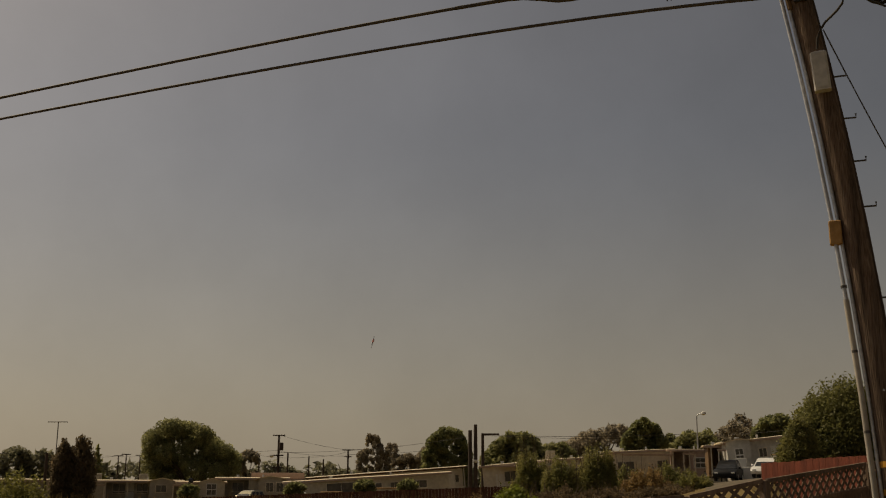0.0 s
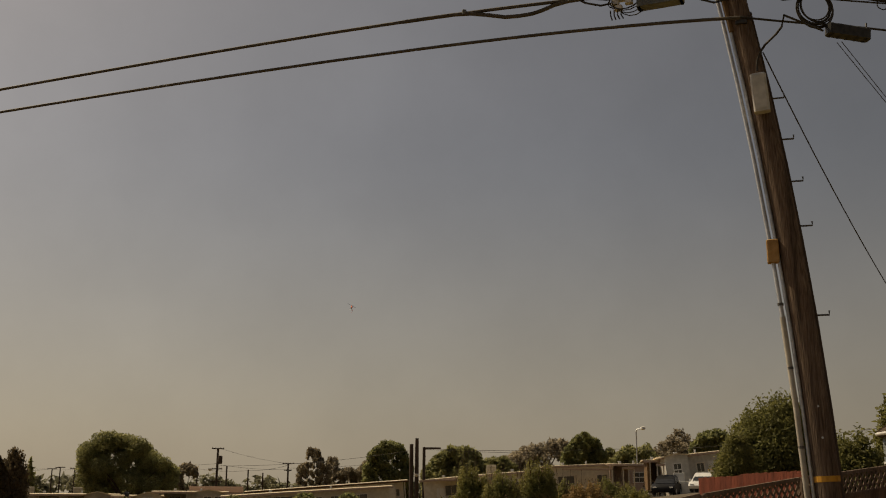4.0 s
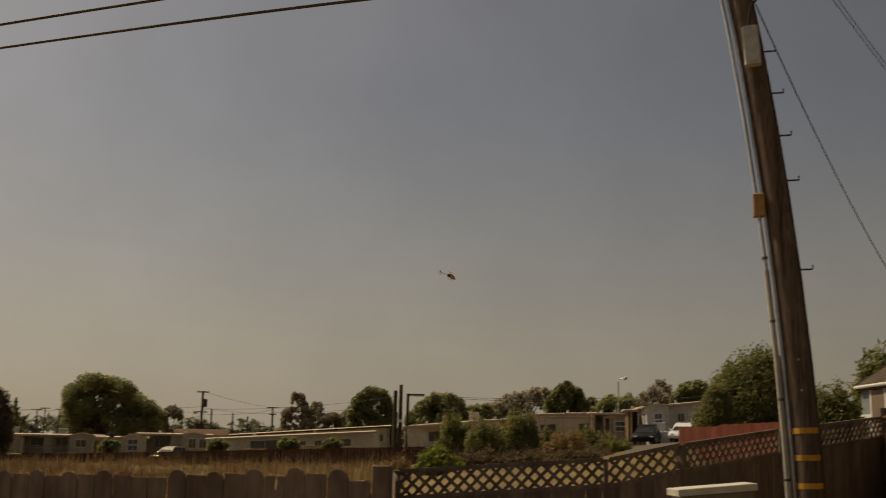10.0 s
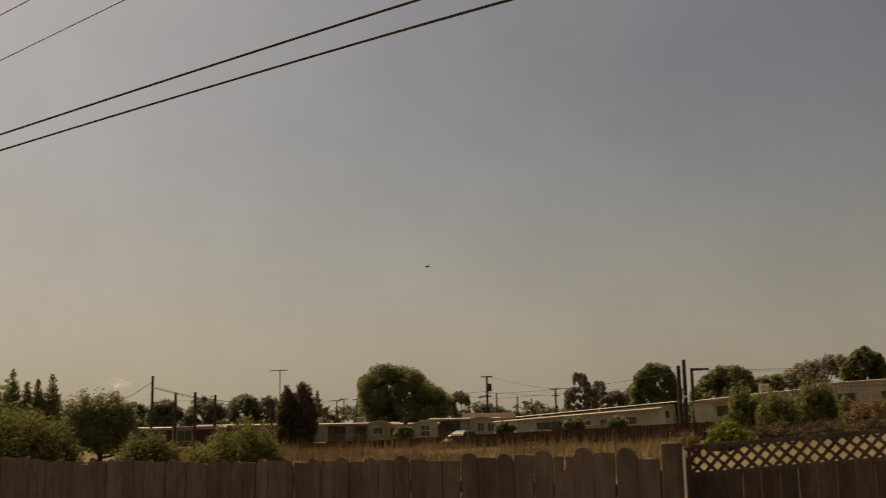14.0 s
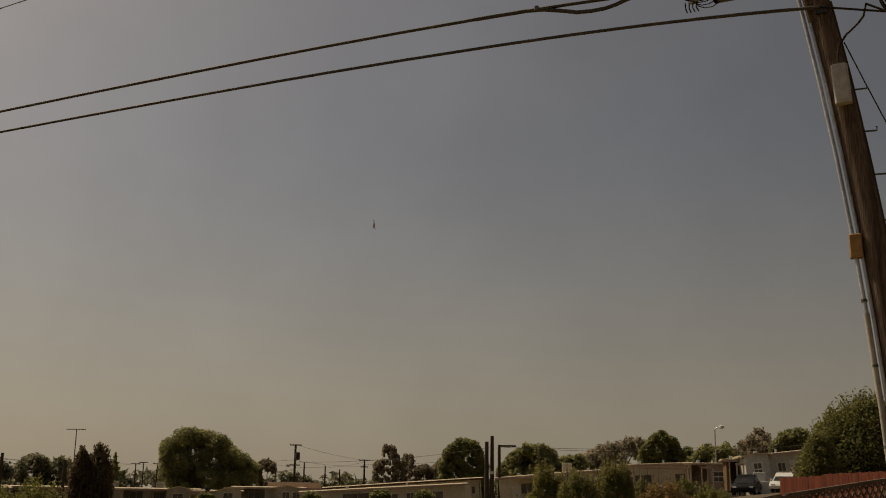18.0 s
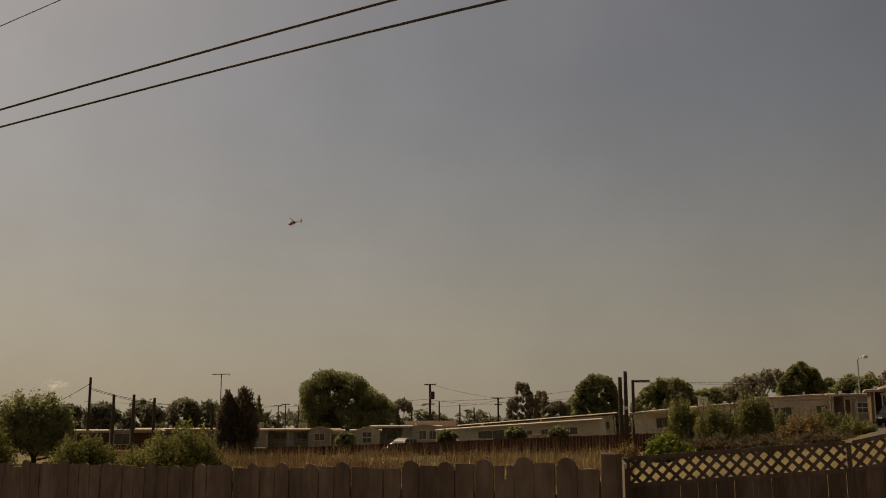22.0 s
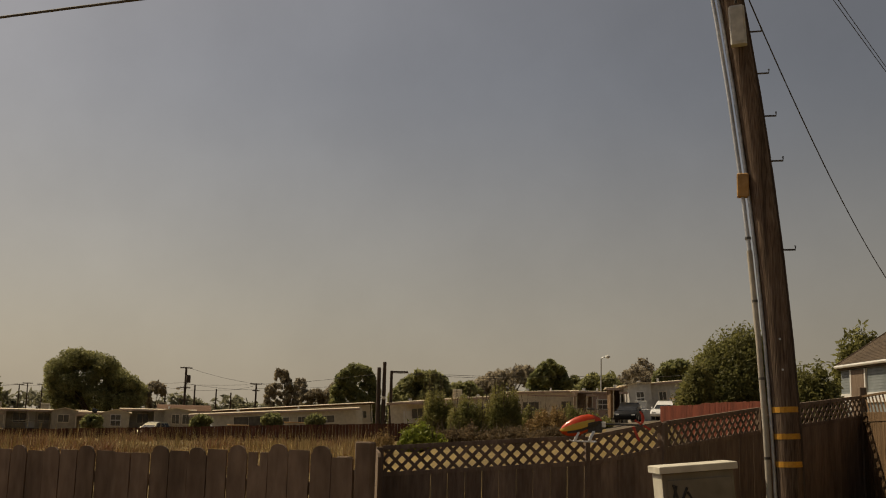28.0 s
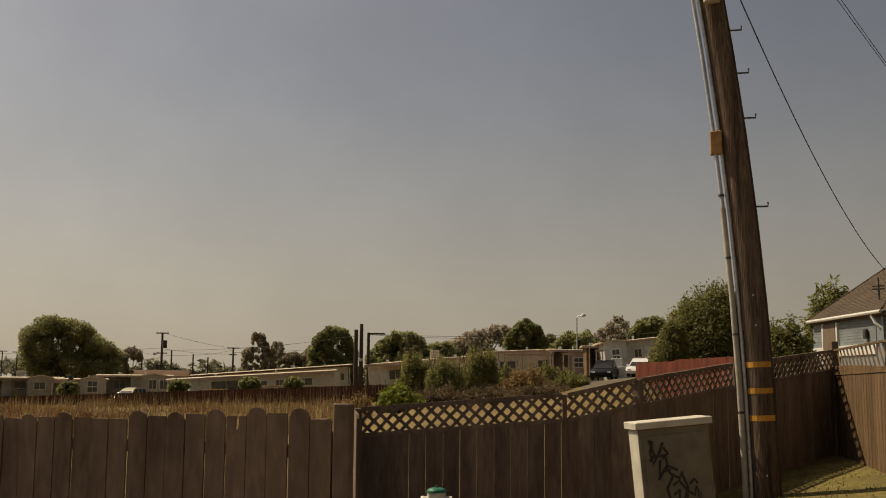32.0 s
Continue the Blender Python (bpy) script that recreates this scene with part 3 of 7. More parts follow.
def lattice_panel(length, rise, mat, parent, at, pitch=0.138, w=0.037, lh=LATH, both=True, rail=0.045):
    """Crossed laths in a frame; rise: how much the far end is higher."""
    lath_n = 0
    for sgn, yo in ((1, -0.008), (-1, 0.004)) if both else ((-1, 0.004),):
        x = -lh
        while x < length:
            x0, x1 = (x, x + lh) if sgn > 0 else (x + lh, x)
            a, b = Vector((x0, yo, 0)), Vector((x1, yo, lh))
            # keep each lath inside the panel
            u0, u1 = 0.0, 1.0
            for lim, ge in ((0, True), (length, False)):
                d = b.x - a.x
                u = (lim - a.x) / d
                inside0 = a.x >= lim if ge else a.x <= lim
                inside1 = b.x >= lim if ge else b.x <= lim
                if not inside0:
                    u0 = max(u0, u)
                if not inside1:
                    u1 = min(u1, u)
            x += pitch
            if u1 - u0 < 0.06:
                continue
            p, q = a.lerp(b, u0), a.lerp(b, u1)
            p.z += rise * p.x / length
            q.z += rise * q.x / length
            d = (q - p).normalized()
            s = Vector((-d.z, 0, d.x)) * w / 2
            pts = [p - s, p + s, q + s, q - s]
            pts = pts + [v + Vector((0, 0.007, 0)) for v in pts]
            part("lath", Shape().poly(pts, [(3, 2, 1, 0), (4, 5, 6, 7), (0, 1, 5, 4), (1, 2, 6, 5), (2, 3, 7, 6), (3, 0, 4, 7)]), mat, parent, at=at)
            lath_n += 1
    for z0 in (-0.03, lh - 0.02):
        m = [(0, -0.02, z0), (length, -0.02, z0 + rise), (length, 0.02, z0 + rise), (0, 0.02, z0), (0, -0.02, z0 + rail), (length, -0.02, z0 + rail + rise), (length, 0.02, z0 + rail + rise), (0, 0.02, z0 + rail)]
        part("frame_rail", Shape().poly(m, [(3, 2, 1, 0), (4, 5, 6, 7), (0, 1, 5, 4), (1, 2, 6, 5), (2, 3, 7, 6), (3, 0, 4, 7)]), mat, parent, at=at)
    return lath_n


for i in range(4):
    p, a, _ = lat_line(lat_ls[i] + 0.001)
    q, _, _ = lat_line(lat_ls[i + 1] - 0.001)
    ln = math.hypot(q.x - p.x, q.y - p.y)
    lattice_panel(ln - 0.06, q.z - p.z, FENCE_WOOD_B, lattice, Matrix.Translation((p.x, p.y, p.z - LATH)) @ pose(0, 0, 0, 0, 0, a) @ pose(0.03, 0, 0))
    pw = 0.045 if i in (0, 2) else 0.024
    part("post", Shape().box(-pw, -0.045, 0, pw, 0.045, p.z - ground_z(p.x, p.y) + 0.01, ch=0.006), FENCE_WOOD_B, lattice, at=Matrix.Translation((p.x, p.y + 0.03, ground_z(p.x, p.y))) @ pose(0, 0, 0, 0, 0, a))

part("post", Shape().box(-0.05, -0.05, 0, 0.05, 0.05, 1.66, ch=0.006), FENCE_WOOD_B, lattice, at=Matrix.Translation((7.37, 14.77, ground_z(7.37, 14.77))))

# the sunlit side fence that meets it at the corner
side = thing("side_fence", pose(0, 0, 0), "tan sunlit board fence with a diagonal lattice top", "fence", kind="structure")
c0, c1 = Vector((7.36, 14.72, 0)), Vector((5.8, 9.25, 0))
slen = (c1 - c0).length
sa = math.degrees(math.atan2(c1.y - c0.y, c1.x - c0.x))
for k in range(int(slen / 0.15)):
    p = c0.lerp(c1, (k + 0.5) / int(slen / 0.15))
    g = ground_z(p.x, p.y)
    key = "s"
    if key not in lat_mesh:
        lat_mesh[key] = Shape().box(-0.072, -0.009, 0, 0.072, 0.009, 1.34, ch=0.003).mesh("board", FENCE_TAN)
    part("board", lat_mesh[key], None, side, at=Matrix.Translation((p.x, p.y, g - 0.04)) @ pose(0, 0, 0, 0, 0, sa + lrng.uniform(-1, 1)))
lattice_panel(slen, 0.02, FENCE_TAN, side, Matrix.Translation((c0.x, c0.y, 2.2)) @ pose(0, 0, 0, 0, 0, sa), pitch=0.23, w=0.05, lh=0.34, both=False, rail=0.028)
for k in range(4):
    p = c0.lerp(c1, k / 3)
    part("post", Shape().box(-0.045, -0.045, 0, 0.045, 0.045, 1.24, ch=0.006), FENCE_TAN, side, at=Matrix.Translation((p.x + 0.07, p.y, 0.92)))
# the darker panels that carry it on towards the street
d1_ = Vector((4.56, 6.16, 0))
end = thing("side_fence", pose(0, 0, 0), "dark shaded board fence with a lattice top", "fence", kind="structure")
elen, ea = (d1_ - c1).length, math.degrees(math.atan2(d1_.y - c1.y, d1_.x - c1.x))
for k in range(int(elen / 0.15)):
    p = c1.lerp(d1_, (k + 0.5) / int(elen / 0.15))
    part("board", Shape().box(-0.073, -0.009, 0, 0.073, 0.009, 1.31, ch=0.003) if k == 0 else end.children[0].data, FENCE_WOOD_B, end, at=Matrix.Translation((p.x, p.y, ground_z(p.x, p.y) - 0.06)) @ pose(0, 0, 0, 0, 0, ea))
lattice_panel(elen, 0.02, FENCE_WOOD_B, end, Matrix.Translation((c1.x, c1.y, 2.1)) @ pose(0, 0, 0, 0, 0, ea), pitch=0.125, w=0.04, lh=0.3)
part("post", Shape().box(-0.045, -0.045, 0, 0.045, 0.045, 1.58, ch=0.006), FENCE_WOOD_B, end, at=Matrix.Translation((c1.x, c1.y, 0.86)))


# ---- utility pole with its fittings ----
POLE_R = 12.72                       # how far off the pole stands
PB = sight(23.0, 0, POLE_R)
PB.z = ground_z(PB.x, PB.y) - 0.02


def pole_radius(z):
    return 0.15 - 0.002 * (z - 0.9)


def axis(z):
    """The shaft's centre at a height: it leans to the left and bows more towards its top."""
    u = min(z, 9.0) - 0.9
    az = 23.0 - 0.09 * u - 0.046 * u * u - 0.8 * max(z - 9.0, 0.0)
    return Vector((POLE_R * math.sin(radians(az)), POLE_R * math.cos(radians(az)), z))


def on_pole(z, ang=0.0, off=0.0):
    """A point at the height z, off metres out from the pole's skin; ang: 0 to the viewer's right, 90 away."""
    r, a = pole_radius(z) + off, radians(ang - 23.0)
    return axis(z) + Vector((r * math.cos(a), r * math.sin(a), 0))


pole = thing("utility_pole", pose(0, 0, 0), "tall brown wooden utility pole with conduits and yellow bands", "utility pole")
zs = [PB.z - 0.05] + [PB.z + 0.4 * k for k in range(1, 30)]
part("shaft", Shape().tube([axis(z) for z in zs], [pole_radius(z) for z in zs], 20), POLE_WOOD, pole, smooth=True)
for z in (2.25, 1.95, 1.64):
    part("yellow_band", Shape().tube([axis(z - 0.032), axis(z + 0.032)], pole_radius(z) + 0.0035, 20), YELLOW, pole, "faded yellow band")
part("conduit", Shape().tube([on_pole(z, 192, 0.085) for z in (PB.z, 1, 2, 3, 4.1)] , 0.033, 12), PVC, pole, "pale grey plastic conduit", smooth=True)
part("conduit", Shape().tube([on_pole(z, 194, 0.085) for z in (4.1, 5, 6, 7, 8, 9, 10, 11.5)], 0.024, 12), GALV, pole, "thin metal conduit", smooth=True)
part("conduit", Shape().tube([on_pole(z, 200, 0.022) for z in (PB.z, 1, 2, 3, 4, 5, 6, 7, 8, 9, 10, 11.5)], 0.02, 12), GALV, pole, "thin metal conduit", smooth=True)
part("coupler_box", Shape().box(-0.07, -0.06, -0.14, 0.07, 0.06, 0.14, ch=0.012), ORANGE_BOX, pole, "weathered orange coupler box", at=Matrix.Translation(on_pole(4.89, 196, 0.07)) @ pose(0, 0, 0, 0, 0, -23))
part("ground_moulding", Shape().tube([on_pole(z, 352, 0.004) for z in (PB.z, 1, 2, 3, 4, 5, 6, 7, 8)], 0.018, 8), OLD_POLE, pole, "grey-brown wire moulding", smooth=True)
part("wood_moulding", Shape().tube([on_pole(z, 206, 0.02) for z in (7.75, 8.2, 8.6, 9, 9.5, 10, 11.5)], 0.034, 8), FENCE_TAN, pole, "sunlit tan wooden moulding over the upper conduit", smooth=True)
for z in (1.7, 2.6, 3.5, 4.25):
    part("conduit_strap", Shape().tube([on_pole(z - 0.015, 192, 0.085), on_pole(z + 0.015, 192, 0.085)], 0.036, 10), STEEL, pole)
for z in (4.11, 5.19, 5.75, 6.29, 6.83):
    part("climbing_step", Shape().tube([on_pole(z, 4, -0.05), on_pole(z, 4, 0.15), on_pole(z + 0.05, 4, 0.155)], 0.011, 6), STEEL, pole)
for z in (2.7, 3.05, 1.0):
    part("pole_tag", Shape().tube([on_pole(z, 275, 0.002), on_pole(z, 275, 0.008)], 0.013, 8), GALV, pole)
tb = part("terminal_box", Shape().box(-0.095, -0.06, -0.25, 0.095, 0.06, 0.25, ch=0.02), BOXGREY, pole, "pale grey terminal box", at=Matrix.Translation(on_pole(6.84, 275, 0.07)) @ pose(0, 0, 0, 0, -3, -23))
part("lid_seam", Shape().box(-0.075, -0.066, -0.22, 0.075, -0.058, 0.22, ch=0.006), BOXGREY, tb)
part("ground_wire", Shape().tube([on_pole(z, 190 + 6 * math.sin(z * 3), 0.012) for z in [3 + 0.3 * k for k in range(16)]], 0.007, 5), BLACK, pole)
for z in (8.26, 7.83):
    part("bolt_bracket", Shape().box(-0.07, -0.025, -0.025, 0.07, 0.025, 0.025, ch=0.01), SPLICE, pole, at=Matrix.Translation(on_pole(z, 270, 0.01)) @ pose(0, 0, 0, 0, 0, -23))


def hang(a, b, sag, n=24):
    a, b = Vector(a), Vector(b)
    return [a.lerp(b, i / n) - Vector((0, 0, sag * 4 * (i / n) * (1 - i / n))) for i in range(n + 1)]


Z1, Z2 = 8.31, 7.88
A1, A2 = on_pole(Z1, 270, 0.03), on_pole(Z2, 270, 0.03)


def street_cable(a, slope, rise, reach, n=52):
    """A cable from the pole along the street: it climbs from its bracket, then sags far out."""
    xs = [0.0, 0.4, 0.8, 1.2, 1.6, 2.0, 2.4, 2.8, 3.2, 3.6, 4.0] + [4.0 + 1.2 * k for k in range(1, n)]
    return [Vector((a.x - d, a.y + slope * d, a.z + rise * (1 - math.exp(-d / reach)) - 0.0003 * max(d - 7.2, 0.0) ** 2)) for d in xs]


W1, W2 = street_cable(A1, 0.472, 0.44, 2.9), street_cable(A2, 0.463, 0.42, 3.4)


def cable(name, pts, r, label, cat="cable", mat=BLACK, n=6):
    ob = part(name, Shape().tube(pts, r, n), mat, smooth=True)
    return tagged(ob, label, cat, "overhead cables")


cable("telephone_cable", W1, 0.024, "thick faded telephone cable hung from the pole", mat=CABLE)
cable("telephone_cable", W2, 0.022, "thick faded telephone cable hung below the other", mat=CABLE)
for zz, ang, dst, r, sg in ((Z1 + 0.02, 53.3, 42, 0.021, 0.1), (Z2, 52.9, 42, 0.014, 0.4), (Z1 - 0.05, 53.2, 42, 0.011, 0.4)):
    a = on_pole(zz, 270, 0.03)
    cable("telephone_cable", [p + Vector((0, 0, 0.006 * math.sin(i * 1.7 + zz * 9) + 0.006 * math.sin(i * 0.6))) for i, p in enumerate(hang(a, (48.0, 14.2, zz + 0.1), sg, 110))], r, "black telephone cable running on from the pole")
# power wires high above, along the same street
for c, k in ((8.24, 0.545), (9.1, 0.535), (10.05, 0.541), (10.5, 0.535), (12.55, 0.546), (14.0, 0.56)):
    cable("power_wire", hang((-75, c + 75 * k, 11.5), (20, c - 20 * k, 11.5), 0.0, 4), 0.012, "thin power wire high over the street", "wire", CABLE, 5)
for a, b in (((6.96, 14.1), (13.75, 15.4)), ((8.43, 13.58), (12.85, 14.27))):
    k = (b[1] - a[1]) / (b[0] - a[0])
    cable("power_wire", hang((4.0, a[1] + (4.0 - a[0]) * k, 11.5), (48.0, a[1] + (48.0 - a[0]) * k, 11.5), 0.0, 4), 0.011, "thin power wire running on past the pole", "wire", CABLE, 5)
# house drops
for a0, e0, d0, a1, e1, d1, r in ((21.2, 23.2, 12.6, 29.13, 5.89, 27.9, 0.009), (25.1, 23.2, 13.3, 34.63, 8.16, 32.6, 0.005), (25.35, 23.2, 13.3, 34.63, 8.1, 32.6, 0.005), (27.84, 24.9, 13.6, 34.69, 8.2, 32.7, 0.008)):
    p, q = sight(a0, e0, d0), sight(a1, e1, d1)
    cable("service_drop", hang(p, q, 0.48 if r == 0.009 else 0.12, 20), r, "thin cable drooping from the pole to the house roof", "cable")


# splice case and slack loop on the upper cable
d1 = (W1[1] - W1[0]).normalized()
ca = math.degrees(math.atan2(d1.y, d1.x))


def along(s, dz=0.0):
    return A1 + d1 * s + Vector((0, 0, dz))


case = thing("splice_case", Matrix.Translation(along(0.91, -0.1)) @ pose(0, 0, 0, 0, 0, ca), "grey ribbed splice case hanging under the cable", "splice case")
part("body", Shape().box(-0.3, -0.085, -0.1, 0.3, 0.085, 0.1, ch=0.03), GREYCAN, case, smooth=False)
for x in (-0.27, 0.27):
    part("rib", Shape().box(x - 0.012, -0.087, -0.102, x + 0.012, 0.087, 0.102, ch=0.03), GREYCAN, case)
for x in (-0.25, 0.25):
    part("hanger", Shape().tube([(x, 0, 0.1), (x, 0, 0.16)], 0.015, 6), STEEL, case)
tap = thing("tap_cluster", Matrix.Translation(along(1.4, -0.1)) @ pose(0, 0, 0, 0, 0, ca), "cluster of pale grey cable taps with looping leads", "cable tap")
for x, z in ((0.0, 0.03), (0.1, -0.02), (0.06, -0.1), (-0.08, -0.03)):
    part("tap_body", Shape().box(x - 0.05, -0.04, z - 0.035, x + 0.05, 0.04, z + 0.035, ch=0.012), BOXGREY, tap)
for k in range(5):
    part("lead", Shape().tube([(0.2 * math.cos(t) - 0.03 * k, 0.05 * math.sin(k), -0.02 + (0.1 + 0.025 * k) * math.sin(t)) for t in [i * 0.45 for i in range(15)]], 0.007, 5), BLACK, tap)
for k in range(4):
    part("tail", Shape().tube([(0.02 + 0.05 * k, 0, -0.12), (0.03 + 0.045 * k, 0.01, -0.2), (0.0 + 0.05 * k, 0, -0.26)], 0.009, 5), BLACK, tap)


def on_line(s, dz):
    """A point s metres out on the upper cable, dz above it."""
    x = A1.x - s * abs(d1.x)
    for p, q in zip(W1, W1[1:]):
        if q.x <= x <= p.x:
            return p.lerp(q, (p.x - x) / (p.x - q.x)) + Vector((0, 0, dz))
    return W1[-1]


slack = [on_line(s, dz) for s, dz in ((1.95, 0.0), (2.14, -0.01), (2.34, -0.045), (2.5, -0.1), (2.65, -0.135), (2.85, -0.145), (3.05, -0.135), (3.31, -0.07), (3.55, -0.02), (3.8, 0.0), (4.6, 0.0))]
cable("slack_loop", slack, 0.028, "thick cable drooping in a shallow slack loop", mat=CABLE)
for s0, s1, dz in ((2.1, 1.5, -0.16), (1.95, 1.45, -0.08), (0.6, 0.05, -0.2), (0.6, 0.02, -0.12)):
    cable("jumper_cable", [along(s0, 0.0), along((s0 * 2 + s1) / 3, dz * 0.7), along((s0 + s1 * 2) / 3, dz), along(s1, dz * 0.8)], 0.014, "short black jumper cable at the splice")
for s in (3.65, 2.12):
    cl = thing("cable_clamp", Matrix.Translation(on_line(s, 0.0)), "small grey cable clamp", "clamp")
    part("clamp_body", Shape().box(-0.03, -0.03, -0.02, 0.03, 0.03, 0.05, ch=0.008), GREYCAN, cl)

# coiled spare cable and the long black splice case beyond the pole
rd = Vector((48.0, 14.2, 0)) - A1
rd.z = 0
rd.normalize()
ra = math.degrees(math.atan2(rd.y, rd.x))
coil = thing("cable_coil", Matrix.Translation(on_pole(Z1 - 0.21, 270, 0.03) + rd * 1.03) @ pose(0, 0, 0, 0, 0, ra), "coil of spare black cable hanging on the line", "cable coil")
for k in range(6):
    r0 = 0.19 + 0.012 * k
    part("turn", Shape().tube([(r0 * math.cos(t) + 0.01 * math.sin(k * 2), 0.03 * math.sin(k * 1.7) * math.cos(t), r0 * math.sin(t) - 0.01 * k) for t in [i * 0.2618 for i in range(25)]], 0.011, 5), BLACK, coil)
part("coil_bracket", Shape().box(-0.13, -0.04, 0.16, 0.06, 0.04, 0.27, ch=0.015), SPLICE, coil)
long_case = thing("long_splice_case", Matrix.Translation(on_pole(Z2 - 0.12, 270, 0.03) + rd * 1.38) @ pose(0, 0, 0, 0, 6, ra), "long black plastic splice case on the lower cable", "splice case")
part("body", Shape().box(-0.28, -0.07, -0.075, 0.28, 0.07, 0.075, ch=0.025), SPLICE, long_case)
for x in (-0.22, -0.11, 0.0, 0.11, 0.22):
    part("rib", Shape().box(x - 0.01, -0.073, -0.078, x + 0.01, 0.073, 0.078, ch=0.025), SPLICE, long_case)
for x in (-0.24, 0.24):
    part("hanger", Shape().tube([(x, 0, 0.07), (x, 0, 0.16)], 0.012, 6), STEEL, long_case)
cable("drop_loop", [on_pole(7.13, 282, 0.07), on_pole(7.26, 290, 0.08), on_pole(7.36, 300, 0.13), on_pole(7.42, 305, 0.22), on_pole(7.45, 308, 0.32), on_pole(7.47, 308, 0.44), on_pole(7.51, 308, 0.56), on_pole(7.6, 306, 0.68), on_pole(Z2 - 0.12, 270, 0.03) + rd * 1.05], 0.014, "thin black cable looping from the terminal box")
for k in range(2):
    cable("loose_wire", [on_pole(Z1 - 0.02 * k, 270, 0.05) + rd * (0.2 + 0.1 * k), on_pole(Z1 - 0.12 - 0.05 * k, 270, 0.08) + rd * (0.5 + 0.12 * k), on_pole(Z1 - 0.05, 270, 0.05) + rd * (0.9 + 0.35 * k)], 0.011, "loose black wire lashed to the cable", "wire")
def beyond(s, dz=0.0, z=Z1):
    """A point s metres past the pole along its onward cables."""
    return on_pole(z, 270, 0.03) + rd * s + Vector((0, 0, dz + 0.0024 * s))


cable("slack_loop", [beyond(q, dz) for q, dz in ((0.1, 0.0), (0.6, 0.03), (1.1, 0.02), (1.5, -0.02), (1.9, -0.07), (2.2, -0.085), (2.6, -0.08), (2.85, -0.04), (3.2, 0.0))], 0.02, "thick black slack cable under the line")
cable("slack_loop", [beyond(q, dz) for q, dz in ((0.9, 0.06), (1.4, 0.05), (1.8, 0.055), (2.3, 0.05), (2.6, 0.06), (2.85, 0.01))], 0.01, "thin black lead lashed over the line")
ring = thing("wire_ring", Matrix.Translation(beyond(1.98, -0.13)) @ pose(0, 0, 0, 0, 0, ra), "small ring of black wire under the line", "wire ring")
part("turn", Shape().tube([(0.065 * math.cos(q * 0.4), 0.01 * math.sin(q), 0.075 * math.sin(q * 0.4)) for q in range(17)], 0.007, 5), BLACK, ring)
for q in (0.75, 1.25, 1.7, 2.4, 3.0):
    cable("cable_tie", [beyond(q, -0.05), beyond(q + 0.02, 0.045), beyond(q + 0.05, 0.07)], 0.008, "short loop of lashing wire on the line", "wire")
bead = thing("cable_clamp", Matrix.Translation(beyond(3.9, -0.1, Z2)), "small pale clamp on the lower cable", "clamp")
part("clamp_body", Shape().lathe([(0.01, -0.05), (0.035, -0.03), (0.035, 0.02), (0.01, 0.05)], 10), BOXGREY, bead)
cable("guy_wire", [on_pole(9.06, 0, 0), sight(28.5, 31.0, 13.6), sight(34.0, 32.6, 15.0)], 0.007, "thin guy wire from the pole", "wire", STEEL)
cable("guy_wire", [sight(16.6, 27.0, 12.5), sight(19.4, 29.1, 12.95), sight(22.1, 31.28, 13.4), sight(26.0, 34.4, 14.0)], 0.007, "thin guy wire past the pole", "wire", STEEL)
cable("guy_wire", [sight(15.9, 33.5, 12.4), sight(16.8, 31.28, 12.45), sight(18.22, 28.4, 12.5)], 0.012, "short black lead to the conduit head", "wire")


# ---- street furniture ----
CB = polar(23.5, 7.6)
cg = ground_z(CB.x, CB.y)
CT = high(-2.25, 7.5)
cab = thing("utility_cabinet", Matrix.Translation((CB.x + 0.03, CB.y, cg)) @ pose(0, 0, 0, 0, -5.2, 2), "beige metal utility cabinet with black spray scrawl", "utility cabinet")
ch = CT - cg
part("plinth", Shape().box(-0.35, -0.31, -0.06, 0.41, 0.08, 0.1, ch=0.01), CABINET, cab, "concrete plinth")
part("body", Shape().box(-0.295, -0.25, 0.1, 0.355, 0.02, ch - 0.06, ch=0.008), CABINET, cab)
# lid and a thin sheet on the left side carry painted-in sunlight
part("lid", Shape().box(-0.325, -0.28, ch - 0.06, 0.39, 0.05, ch, ch=0.005), CABINET_SUNLIT, cab, "overhanging lid")
part("side_panel", Shape().box(-0.3, -0.24, 0.12, -0.294, 0.01, ch - 0.07), CABINET_SUNLIT, cab, "left side face with sunlight put into its pale colour")
part("door", Shape().box(-0.26, -0.262, 0.18, 0.33, -0.246, ch - 0.12, ch=0.006), CABINET, cab)
part("door_handle", Shape().box(0.19, -0.28, 0.45, 0.22, -0.26, 0.57, ch=0.004), STEEL, cab)


def scrawl(pts, r=0.012):
    return Shape().tube([(x * 0.95 - 0.03, -0.262, z) for x, z in pts], r, 6)


